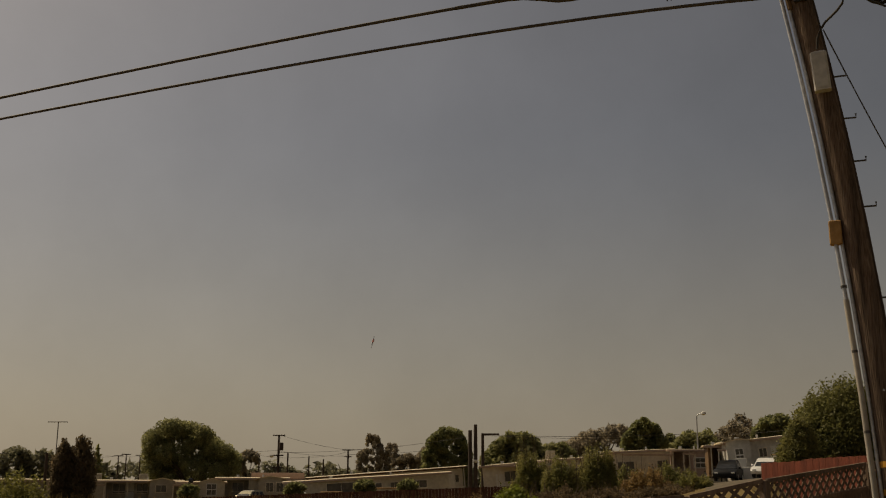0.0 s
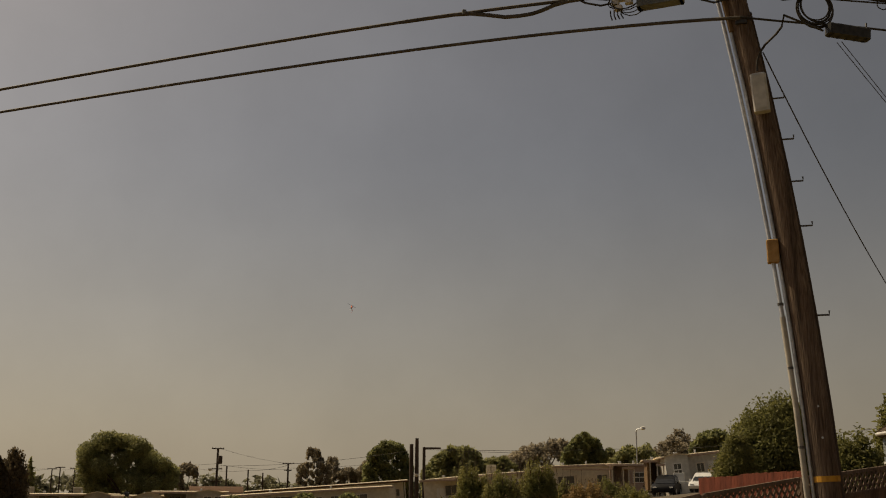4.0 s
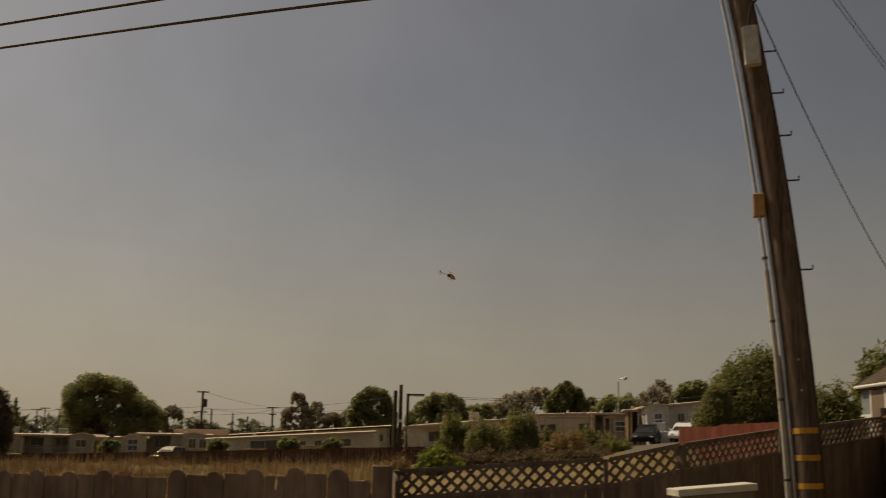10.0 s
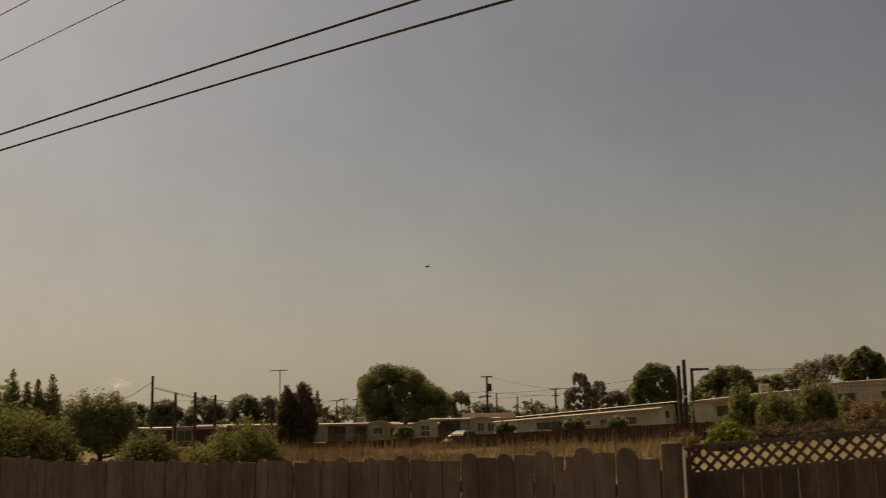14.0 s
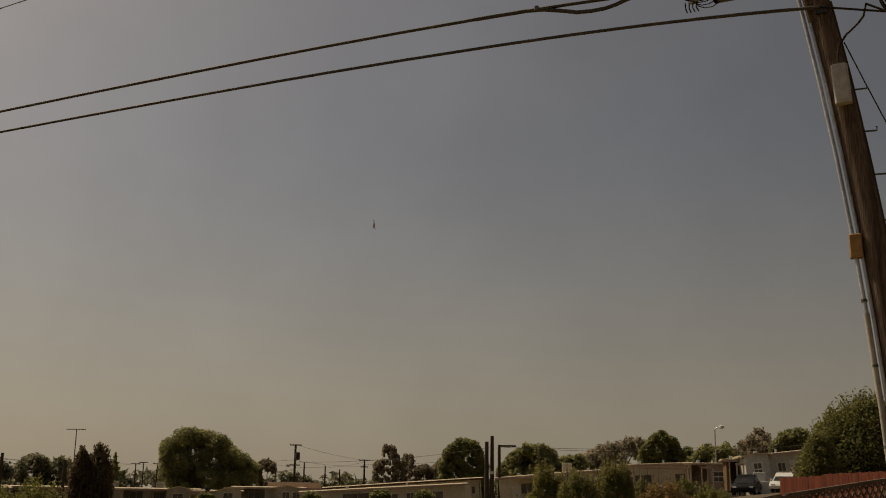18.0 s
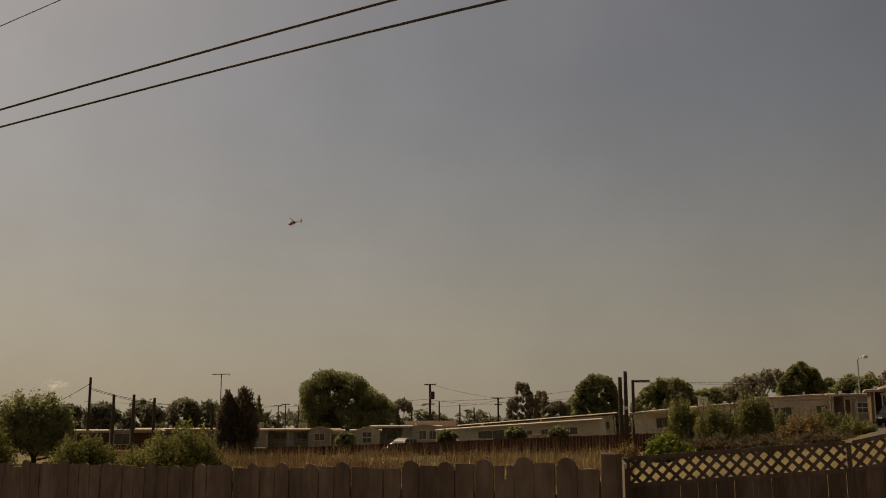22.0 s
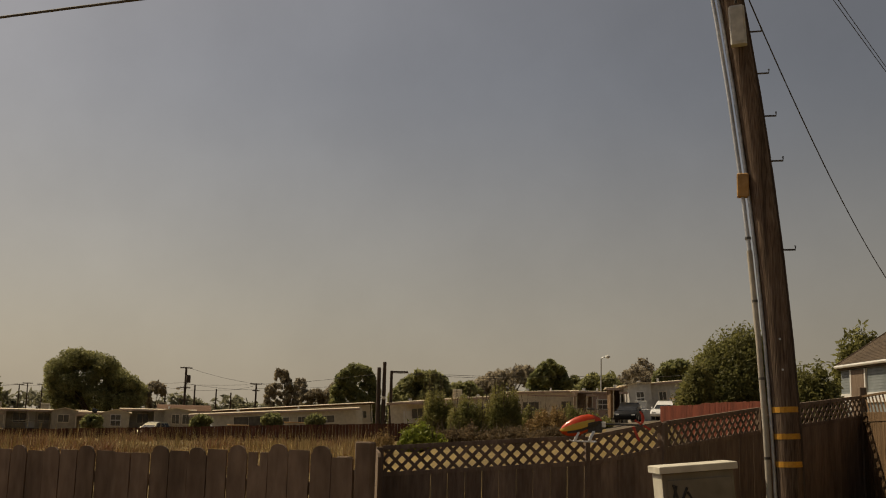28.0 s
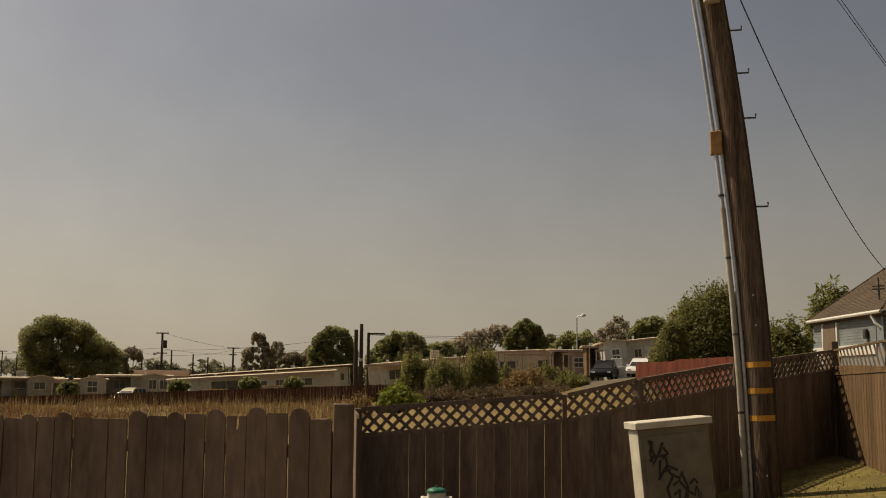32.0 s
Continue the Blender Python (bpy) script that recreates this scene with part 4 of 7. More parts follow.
top = ch - 0.17
for pts in ([(-0.16, 0), (-0.19, -0.1), (-0.17, -0.2), (-0.1, -0.1), (-0.06, -0.02)], [(-0.18, -0.14), (-0.05, -0.13), (-0.03, -0.24)], [(-0.1, -0.17), (-0.12, -0.3), (-0.04, -0.22), (0.06, -0.27)],
            [(0.02, -0.3), (-0.06, -0.42), (-0.03, -0.56), (0.08, -0.58), (0.13, -0.45), (0.06, -0.36), (0.0, -0.4)], [(0.1, -0.32), (0.14, -0.42), (0.12, -0.55)], [(0.14, -0.46), (0.2, -0.5), (0.22, -0.42), (0.25, -0.5)], [(-0.19, 0.01), (-0.15, -0.13), (-0.2, -0.17)], [(-0.06, -0.06), (-0.02, -0.12), (-0.08, -0.16)], [(-0.05, -0.24), (0.0, -0.31), (0.07, -0.34), (0.1, -0.29)], [(-0.13, -0.34), (-0.08, -0.27), (-0.01, -0.26)], [(0.0, -0.48), (0.06, -0.44), (0.05, -0.53), (0.0, -0.52)], [(0.16, -0.4), (0.21, -0.36), (0.24, -0.4)]):
    part("spray_mark", scrawl([(x, top + z) for x, z in pts]), INK, cab, "black spray-paint stroke")

HB = polar(7.5, 7.6)
hg = ground_z(HB.x, HB.y)
hyd = thing("fire_hydrant", Matrix.Translation((HB.x, HB.y, hg)) @ pose(0, 0, 0, 0, 0, -6), "white fire hydrant with a green domed bonnet", "fire hydrant")
hh = high(-6.9, 7.6) - hg
part("base_flange", Shape().lathe([(0.14, 0), (0.14, 0.04), (0.09, 0.05)], 16), HYDRANT_W, hyd, smooth=True)
part("barrel", Shape().lathe([(0.085, 0.04), (0.074, hh - 0.15), (0.088, hh - 0.12), (0.088, hh - 0.07)], 16), HYDRANT_W, hyd, smooth=True)
part("bonnet", Shape().lathe([(0.094, hh - 0.07), (0.094, hh - 0.058), (0.08, hh - 0.04), (0.045, hh - 0.028), (0.016, hh - 0.026), (0.016, hh - 0.012)], 16), HYDRANT_G, hyd, "green domed bonnet", smooth=True)
for sgn in (-1, 1):
    part("hose_outlet", Shape().tube([(sgn * 0.06, -0.02, hh - 0.15), (sgn * 0.12, -0.03, hh - 0.15)], [0.045, 0.045], 12), HYDRANT_W, hyd, smooth=True)
    part("outlet_cap", Shape().tube([(sgn * 0.12, -0.03, hh - 0.15), (sgn * 0.145, -0.032, hh - 0.15)], [0.052, 0.045], 8), HYDRANT_W, hyd)
part("pumper_outlet", Shape().tube([(0, -0.06, hh - 0.22), (0, -0.15, hh - 0.22)], [0.065, 0.065], 12), HYDRANT_W, hyd, smooth=True)


# ---- foliage ----
def leaves(blobs, n, size, seed, squash=1.0, droop=0.0, loose=1.4):
    """Many small leaf sprays on and in the given balls (x, y, z, radius)."""
    g = np.random.RandomState(seed)
    b = np.array(blobs, float)
    w = b[:, 3] ** 2
    idx = g.choice(len(b), n, p=w / w.sum())
    d = g.normal(size=(n, 3))
    d /= np.linalg.norm(d, axis=1)[:, None]
    rad = b[idx, 3] * np.where(g.rand(n) < 0.75, g.uniform(0.6, 1.18, n), g.uniform(0.3, loose, n))
    c = b[idx, :3] + d * rad[:, None] * np.array([1, 1, squash])
    nrm = d * 0.6 + g.normal(size=(n, 3))
    nrm[:, 2] += 0.3
    nrm /= np.linalg.norm(nrm, axis=1)[:, None]
    a = np.cross(nrm, g.normal(size=(n, 3)))
    a[:, 2] -= droop
    a /= np.linalg.norm(a, axis=1)[:, None]
    t = np.cross(nrm, a)
    s = size * g.uniform(0.5, 1.3, n)[:, None]
    v = np.stack([c - a * s, c - t * s * 0.45 + nrm * s * 0.12, c + a * s * 1.1, c + t * s * 0.45 + nrm * s * 0.12], 1).reshape(-1, 3)
    return v, np.arange(4 * n).reshape(n, 4)


def leaf_mesh(name, v, f, mat):
    me = bpy.data.meshes.new(name)
    me.vertices.add(len(v))
    me.vertices.foreach_set("co", v.astype(np.float32).ravel())
    me.loops.add(f.size)
    me.loops.foreach_set("vertex_index", f.astype(np.int32).ravel())
    me.polygons.add(len(f))
    me.polygons.foreach_set("loop_start", np.arange(0, f.size, 4, dtype=np.int32))
    me.materials.append(mat)
    me.update(calc_edges=True)
    return me


def sprays(w, h, profile, twigs, per, size, seed, flat=0.8, full=False):
    """Leaves along slim shoots that fan out from a bush's heart to its outline."""
    g = np.random.RandomState(seed)
    u = g.uniform(-0.49, 0.49, twigs)
    v = g.uniform(-1, 1, twigs)
    top = h * np.interp(u, [q[0] for q in profile], [q[1] for q in profile]) * np.sqrt(1 - 0.75 * v * v)
    tip = np.stack([u * w, v * np.sqrt(1 - (2 * u) ** 2) * w / 2 * flat, top * g.uniform(0.03, 1, twigs) ** (0.35 if full else 0.45)], 1)
    tip *= g.uniform(0.95 if full else 0.86, 1.04, twigs)[:, None]
    heart = tip * np.array([0.72, 0.72, 0.6]) + g.normal(size=(twigs, 3)) * 0.03 * h
    k = np.repeat(np.arange(twigs), per)
    n = len(k)
    along = g.uniform(0.0, 1.0, n)[:, None]
    c = heart[k] + (tip[k] - heart[k]) * along + g.normal(size=(n, 3)) * size * 1.1
    c[:, 2] = np.maximum(c[:, 2], 0.02)
    nrm = g.normal(size=(n, 3))
    nrm[:, 2] += 0.4
    nrm /= np.linalg.norm(nrm, axis=1)[:, None]
    a = np.cross(nrm, g.normal(size=(n, 3)))
    a /= np.linalg.norm(a, axis=1)[:, None]
    t = np.cross(nrm, a)
    s = size * g.uniform(0.5, 1.3, n)[:, None]
    q = np.stack([c - a * s, c - t * s * 0.45 + nrm * s * 0.12, c + a * s * 1.1, c + t * s * 0.45 + nrm * s * 0.12], 1).reshape(-1, 3)
    return q, np.arange(4 * n).reshape(n, 4)


DOME = ((-0.5, 0.45), (-0.4, 0.75), (-0.2, 0.96), (0.0, 1.0), (0.2, 0.96), (0.4, 0.75), (0.5, 0.45))


def height_at(profile, u):
    for (a, za), (b, zb) in zip(profile, profile[1:]):
        if u <= b:
            return za + (zb - za) * (u - a) / (b - a)
    return profile[-1][1]


def rough(seed, amp=0.16, base=DOME):
    """A ragged version of a crown's outline."""
    g = random.Random(seed)
    return [(u, height_at(base, u) * (1 - amp * g.random())) for u in [-0.5 + k / 14 for k in range(15)]]


def crown_blobs(w, h, seed, n, low=0.0, flat=1.0, r=(0.1, 0.2), profile=DOME, skirt=0.0):
    """Uneven cluster of balls w wide, from low up to the profile of the top."""
    g = random.Random(seed)
    out = []
    for k in range(n):
        rr = g.uniform(*r) * min(w, 1.2 * (h - low))
        u = -0.5 + (k * 0.618034 + g.uniform(-0.02, 0.02)) % 1.0
        lim = 0.5 - rr / w
        u = max(-lim, min(lim, u))
        top = low + (h - low) * height_at(profile, u) - rr
        base = low + rr * 0.8 + (h - low) * skirt * abs(2 * u) ** 3
        z = top - g.uniform(0, 0.4) * rr if k % 3 == 0 else base + (max(top, base) - base) * ((k * 0.7548777) % 1.0)
        y = g.uniform(-1, 1) * math.sqrt(max(0.0, 1 - (2 * u) ** 2)) * (w / 2 - rr) * flat
        out.append((u * w, y, z, rr))
    return out


def tree(name, az, d, width, el_top, label, mat, seed=1, low=0.25, n=3500, leaf=None, blobs=14, trunk=None, category="tree", flat=0.8, r=(0.1, 0.2), z0=None, profile=DOME, skirt=0.0, droop=0.0, shoots=False):
    """A tree by bearing, distance, width in degrees and the elevation of its top."""
    w = 2 * d * math.tan(radians(width / 2))
    q = polar(az, d)
    z0 = ground_z(q.x, q.y) if z0 is None else z0
    h = high(el_top, d, az) - z0
    t = thing(name, facing(az, d, z0), label, category)
    bl = crown_blobs(w, h, seed, blobs, low * h, flat, r, profile, skirt)
    leaf = leaf or max(0.07, d * 0.0036)
    if category == "bush" or shoots:
        v, f = sprays(w, h, profile, n // (6 if shoots else 9), 12, leaf, seed, flat, shoots)
    else:
        v, f = leaves(bl, n, leaf, seed, droop=droop, loose=1.4 if mat in (LEAF_EUC, LEAF_DRY) else 1.08)
    part("crown", leaf_mesh("crown", v, f, mat), None, t)
    g = random.Random(seed + 50)
    tr = trunk or max(0.06, w * 0.035)
    s = Shape().tube([(0, 0, -0.05), (0.1 * tr, 0, low * h * 0.6), (g.uniform(-1, 1) * tr, g.uniform(-1, 1) * tr, low * h + 0.3 * (h - low * h))], [tr * 1.25, tr, tr * 0.6], 9)
    part("trunk", s, BARK, t, smooth=True)
    for k in range(min(9, len(bl))):
        b = bl[k]
        z = low * h * g.uniform(0.6, 1.0) + 0.05 * h
        s = Shape().tube([(0, 0, z), (b[0] * 0.5, b[1] * 0.5, z + (b[2] - z) * 0.65), (b[0], b[1], b[2] + 0.2 * b[3])], [tr * 0.45, tr * 0.28, tr * 0.08], 6)
        part("limb", s, BARK, t, smooth=True)
    return t


def whips(t, width, el_top, d, az, seed):
    """Bare upright stems through a bush."""
    g = random.Random(seed + 9)
    q = polar(az, d)
    h, w = high(el_top, d, az) - ground_z(q.x, q.y), d * math.radians(width)
    for k in range(22):
        x, y = g.uniform(-0.45, 0.45) * w, g.uniform(-0.3, 0.3) * w
        top = h * g.uniform(0.5, 0.98)
        part("stem", Shape().tube([(x * 0.5, y * 0.5, 0), (x * 0.8, y * 0.8, top * 0.5), (x + g.uniform(-0.2, 0.2), y, top)], [0.022, 0.016, 0.006], 5), BARK, t)


def conifer(name, az, d, width, el_top, label, mat, seed=1, n=1600, z0=0.0):
    w, h = 2 * d * math.tan(radians(width / 2)), high(el_top, d) - z0
    t = thing(name, facing(az, d, z0), label, "tree")
    g = random.Random(seed)
    bl = []
    for k in range(60):
        u = k / 59
        reach = w / 2 * (1 - u) ** 0.8
        jag = 0.62 + 0.38 * math.sin(k * 1.15 + seed)
        a = k * 2.4
        out = reach * jag * 0.8
        bl.append((out * math.cos(a), out * math.sin(a), h * (0.06 + 0.92 * u) - 0.1 * out, max(reach * 0.45, 0.04 * w)))
    v, f = leaves(bl, n * 2, max(0.1, d * 0.0026), seed, squash=0.5, droop=0.5)
    part("crown", leaf_mesh("crown", v, f, mat), None, t)
    part("trunk", Shape().tube([(0, 0, -0.05), (0, 0, h * 0.97)], [w * 0.04, 0.02], 8), BARK, t, smooth=True)
    return t


# ---- buildings ----
def window(parent, x, z, w, h, y, name="window", bars=1, frame_paint=None):
    glass_mat = DIMGLASS if frame_paint else GLASS
    wd = part(name, Shape().box(x - w / 2 - 0.06, y - 0.05, z - h / 2 - 0.06, x + w / 2 + 0.06, y + 0.0, z + h / 2 + 0.06), frame_paint or TRIMWHITE, parent, "white-framed window")
    pane_w = w / (bars + 1)
    for k in range(bars + 1):
        x0 = x - w / 2 + k * pane_w
        part("pane", Shape().box(x0 + 0.02, y - 0.062, z - h / 2 + 0.02, x0 + pane_w - 0.02, y - 0.04, z + h / 2 - 0.02), glass_mat, wd)
    return wd


def mobile_home(az0, az1, d, el_roof, mat, label, depth=5.0, turn=0.0, wins=(), doors=(), rise=0.1, roofmat=None, el_right=None, over=0.35, porches=(), gables=(), fascia=None):
    """A long low home between two bearings, tilted with the land if el_right says so; windows, doors, open porches and small gable fronts by their share of its length."""
    a, b = polar(az0, d), polar(az1, d)
    length = (b - a).length
    mid = (a + b) / 2
    ang = math.degrees(math.atan2((b - a).y, (b - a).x)) + turn
    gz = ground_z(mid.x, mid.y)
    dz = (el_right - el_roof) * math.pi / 180 * d if el_right is not None else 0.0
    t = thing("mobile_home", Matrix.Translation((mid.x, mid.y, gz)) @ pose(0, 0, 0, 0, 0, ang) @ pose(0, 0, 0, 0, -math.degrees(math.atan2(dz, length))), label, "mobile home")
    h = high(el_roof if el_right is None else (el_roof + el_right) / 2, mid.length / SPREAD, (az0 + az1) / 2) - rise * 0.5 - gz
    L = length / 2
    edges = sorted([-L, L] + [-L + u * length for pr in porches for u in pr])
    for x0, x1 in zip(edges, edges[1:]):
        um = ((x0 + x1) / 2 + L) / length
        if x1 - x0 < 0.05:
            continue
        if any(u0 < um < u1 for u0, u1 in porches):
            part("porch_wall", Shape().box(x0, 1.9, 0.45, x1, depth, h - 0.02), mat, t)
            part("deck", Shape().box(x0, 0.02, 0.3, x1, 1.9, 0.46), OLD_POLE, t, "dark wooden porch deck")
            part("porch_rail", Shape().box(x0, 0.06, 1.22, x1, 0.12, 1.3), mat, t)
            n_post = max(2, int((x1 - x0) / 1.9) + 1)
            for k in range(n_post):
                x = x0 + 0.06 + (x1 - x0 - 0.12) * k / (n_post - 1)
                part("porch_post", Shape().box(x - 0.05, 0.04, 0.46, x + 0.05, 0.14, h), WHITE, t)
        else:
            part("wall", Shape().box(x0, 0, 0.45, x1, depth, h), mat, t)
            for k in range(int((x1 - x0) / 1.25)):
                x = x0 + 0.6 + k * 1.25
                part("batten", Shape().box(x - 0.02, -0.015, 0.45, x + 0.02, 0.0, h), mat, t)
    part("skirting", Shape().box(-L + 0.05, 0.05, 0, L - 0.05, depth - 0.05, 0.3), GREYSIDE, t)
    n = 8
    o = [(-over, h), (-over, h + 0.04)]
    o += [(-over + (depth + 2 * over) * k / n, h + 0.04 + rise * math.sin(math.pi * k / n)) for k in range(1, n)]
    o += [(depth + over, h + 0.04), (depth + over, h)]
    s = Shape()
    s.v = [(-L - over, y, z) for y, z in o] + [(L + over, y, z) for y, z in o]
    m = len(o)
    s.f = [tuple(reversed(range(m))), tuple(range(m, 2 * m))] + [(i, (i + 1) % m, (i + 1) % m + m, i + m) for i in range(m)]
    part("roof", s, roofmat or ROOFMETAL, t, "pale rolled metal roof")
    part("fascia", Shape().box(-L - over, -over - 0.02, h - 0.17, L + over, -over + 0.02, h + 0.0), fascia or PINKSIDE, t, "painted fascia")
    for u, w, up in gables:
        x = -L + u * length
        part("gable_front", Shape().prism([(x - w / 2, 0.45), (x + w / 2, 0.45), (x + w / 2, h - 0.02), (x, h + up), (x - w / 2, h - 0.02)], -0.5, 0.0), mat, t)
        e = 0.3
        dr = e * (up + 0.02) / (w / 2)
        part("gable_roof", Shape().prism([(x - w / 2 - e, h - 0.02 - dr), (x, h + up), (x + w / 2 + e, h - 0.02 - dr), (x + w / 2 + e, h + 0.07 - dr), (x, h + up + 0.09), (x - w / 2 - e, h + 0.07 - dr)], -0.72, depth * 0.5), roofmat or ROOFMETAL, t)
    for wn_ in wins:
        u, w, hh = wn_[:3]
        y = -0.5 if any(abs(u - gu) * length < gw / 2 for gu, gw, _ in gables) else 1.9 if any(u0 < u < u1 for u0, u1 in porches) else 0.0
        wd = window(t, -L + u * length, 0.45 + (h - 0.45) * 0.58, w, hh, y, frame_paint=TRIMWHITE if len(wn_) > 3 else WHITE)
        if len(wn_) > 3:
            x, z = -L + u * length, 0.45 + (h - 0.45) * 0.58
            part("glazing_bar", Shape().box(x - w / 2, y - 0.075, z - 0.05, x + w / 2, y - 0.055, z + 0.05), TRIMWHITE, wd)
    for u in doors:
        x = -L + u * length
        y = 1.9 if any(u0 < u < u1 for u0, u1 in porches) else 0.0
        dr = part("door", Shape().box(x - 0.45, y - 0.05, 0.5, x + 0.45, y, min(h - 0.15, 2.45)), TRIMWHITE, t, "white entry door")
        part("door_handle", Shape().box(x + 0.3, y - 0.09, 1.4, x + 0.36, y - 0.05, 1.46), STEEL, dr)
        if y == 0.0:
            for st in range(2):
                part("step", Shape().box(x - 0.6, -0.35 * (2 - st) - 0.1, 0.0, x + 0.6, -0.02, 0.22 * (st + 1)), GREYSIDE, t)
    part("roof_vent", Shape().tube([(L * 0.3, depth * 0.5, h + 0.1), (L * 0.3, depth * 0.5, h + 0.45)], 0.09, 8), GALV, t)
    part("roof_vent", Shape().box(-L * 0.45 - 0.15, depth * 0.4 - 0.15, h + 0.1, -L * 0.45 + 0.15, depth * 0.4 + 0.15, h + 0.38, ch=0.02), GALV, t)
    return t


def gable_house(at, L, depth, h, rise, wall, roof, label, over=0.45, ridge_x=True, hip=0.0, front=None, eave_paint=None):
    """A house with its ridge along x (or y); hip: how far the ridge ends are drawn in."""
    t = thing("house", at, label, "house")
    part("wall", Shape().box(-L / 2, 0, 0, L / 2, depth, h), wall, t)
    s = Shape()
    if ridge_x:
        x0, x1, y0, y1, ym = -L / 2 - over, L / 2 + over, -over, depth + over, depth / 2
        k = over * rise / (depth / 2)
        ha_, hb_ = hip if isinstance(hip, tuple) else (hip, hip)
        ra_, rb_ = (x0 + ha_, ym, h + rise), (x1 - hb_, ym, h + rise)
        s.poly([(x0, y0, h - k), (x1, y0, h - k), (x1, y1, h - k), (x0, y1, h - k), ra_, rb_,
                (x0, y0, h - k - 0.12), (x1, y0, h - k - 0.12), (x1, y1, h - k - 0.12), (x0, y1, h - k - 0.12)],
               [(0, 1, 5, 4), (2, 3, 4, 5)] + ([(1, 2, 5), (3, 0, 4)] if hip else []) + [(9, 8, 7, 6), (6, 7, 1, 0), (7, 8, 2, 1), (8, 9, 3, 2), (9, 6, 0, 3)])
        if not hip:
            part("gable", Shape().poly([(-L / 2, 0, h), (-L / 2, depth, h), (-L / 2, ym, h + rise - 0.15), (-L / 2 + 0.2, 0, h), (-L / 2 + 0.2, depth, h), (-L / 2 + 0.2, ym, h + rise - 0.15)], [(0, 1, 2), (5, 4, 3), (0, 2, 5, 3), (2, 1, 4, 5)]), wall, t)
    else:
        y0, y1, x0, x1 = -(over if front is None else front), depth + over, -L / 2 - over, L / 2 + over
        k = over * rise / (L / 2)
        if eave_paint:
            for x in (x0 - 0.02, x1 - 0.02):
                part("eave_board", Shape().box(x, y0, h - k - 0.2, x + 0.04, y1, h - k - 0.02), eave_paint, t, "painted eave board")
            for sx in (-1, 1):
                part("barge_board", Shape().poly([(sx * x1, y0 - 0.03, h - k - 0.1), (0, y0 - 0.03, h + rise - 0.1), (0, y0 - 0.03, h + rise + 0.02), (sx * x1, y0 - 0.03, h - k + 0.02), (sx * x1, y0 - 0.004, h - k - 0.1), (0, y0 - 0.004, h + rise - 0.1), (0, y0 - 0.004, h + rise + 0.02), (sx * x1, y0 - 0.004, h - k + 0.02)],
                                                 [(0, 1, 2, 3), (7, 6, 5, 4), (0, 4, 5, 1), (1, 5, 6, 2), (2, 6, 7, 3), (3, 7, 4, 0)]), wall, t, "painted barge board")
        s.poly([(x0, y0, h - k), (0, y0, h + rise), (x1, y0, h - k), (x0, y1, h - k), (0, y1, h + rise), (x1, y1, h - k),
                (x0, y0, h - k - 0.14), (0, y0, h + rise - 0.14), (x1, y0, h - k - 0.14), (x0, y1, h - k - 0.14), (0, y1, h + rise - 0.14), (x1, y1, h - k - 0.14)],
               [(0, 1, 4, 3), (1, 2, 5, 4), (6, 9, 10, 7), (7, 10, 11, 8), (0, 6, 7, 1), (1, 7, 8, 2), (3, 4, 10, 9), (4, 5, 11, 10), (0, 3, 9, 6), (2, 8, 11, 5)])
        part("gable", Shape().prism([(-L / 2, h), (L / 2, h), (0, h + rise - 0.16)], 0, depth), wall, t)
    part("roof", s, roof, t)
    return t


# far homes across the lot
mobile_home(-24.3, -18.0, 92, 0.27, GREYSIDE, "low grey mobile home with a dark open porch", wins=((0.79, 1.1, 0.75), (0.36, 1.3, 1.0), (0.6, 1.2, 1.0)), doors=(0.47,), porches=((0.22, 0.68),), gables=((0.8, 2.5, 0.26),))
mobile_home(-18.2, -15.2, 91, 0.2, CREAM, "small cream home with a low gable front", wins=((0.73, 1.0, 1.15, 4), (0.28, 0.9, 0.8)), gables=((0.74, 2.7, 0.36),))
mobile_home(-15.6, -10.95, 93, 0.48, GREYSIDE, "grey home with a porch and a low gable", wins=((0.28, 1.2, 1.0), (0.75, 0.8, 1.0), (0.9, 0.8, 1.0)), porches=((0.04, 0.46),), gables=((0.76, 2.6, 0.2),), turn=-1)
mobile_home(-13.2, -9.95, 104, 0.62, PINKSIDE, "dusty rose mobile home with a brown roof", wins=((0.3, 1.5, 1.0),), roofmat=SHINGLE_R, rise=0.75)
mobile_home(-10.9, 0.35, 86, 0.22, CREAM, "long cream mobile home with a pale flat roof", wins=((0.335, 3.0, 1.2), (0.545, 1.3, 0.7), (0.66, 0.8, 0.7), (0.815, 1.6, 0.75)), doors=(0.44,), turn=2, el_right=0.95)
mobile_home(-9.3, 1.5, 93, 0.52, WHITE, "white mobile home with a long pale roof edge", wins=((0.95, 0.8, 0.8),), turn=3, el_right=1.36, fascia=SHINGLE_R, porches=((0.93, 1.0),))
mobile_home(2.75, 8.2, 84, 1.36, WHITE, "white mobile home with a low carport roof", wins=((0.35, 1.2, 1.0), (0.7, 1.0, 1.0)), doors=(0.22,), turn=3, el_right=1.88)
mobile_home(8.0, 11.6, 84, 1.85, CREAM, "cream mobile home behind the brush", wins=((0.3, 1.4, 0.9), (0.7, 1.2, 0.9)), turn=3, el_right=2.1)
mobile_home(11.2, 15.7, 82, 2.12, WHITE, "white mobile home with a wide pale roof", wins=((0.3, 1.6, 0.9), (0.85, 1.0, 0.9)), turn=4, el_right=2.32)
mobile_home(15.5, 18.1, 80, 2.08, PINKSIDE, "small rose home beside the park lane", wins=((0.75, 1.1, 0.9, 4),), porches=((0.05, 0.5),), turn=3)
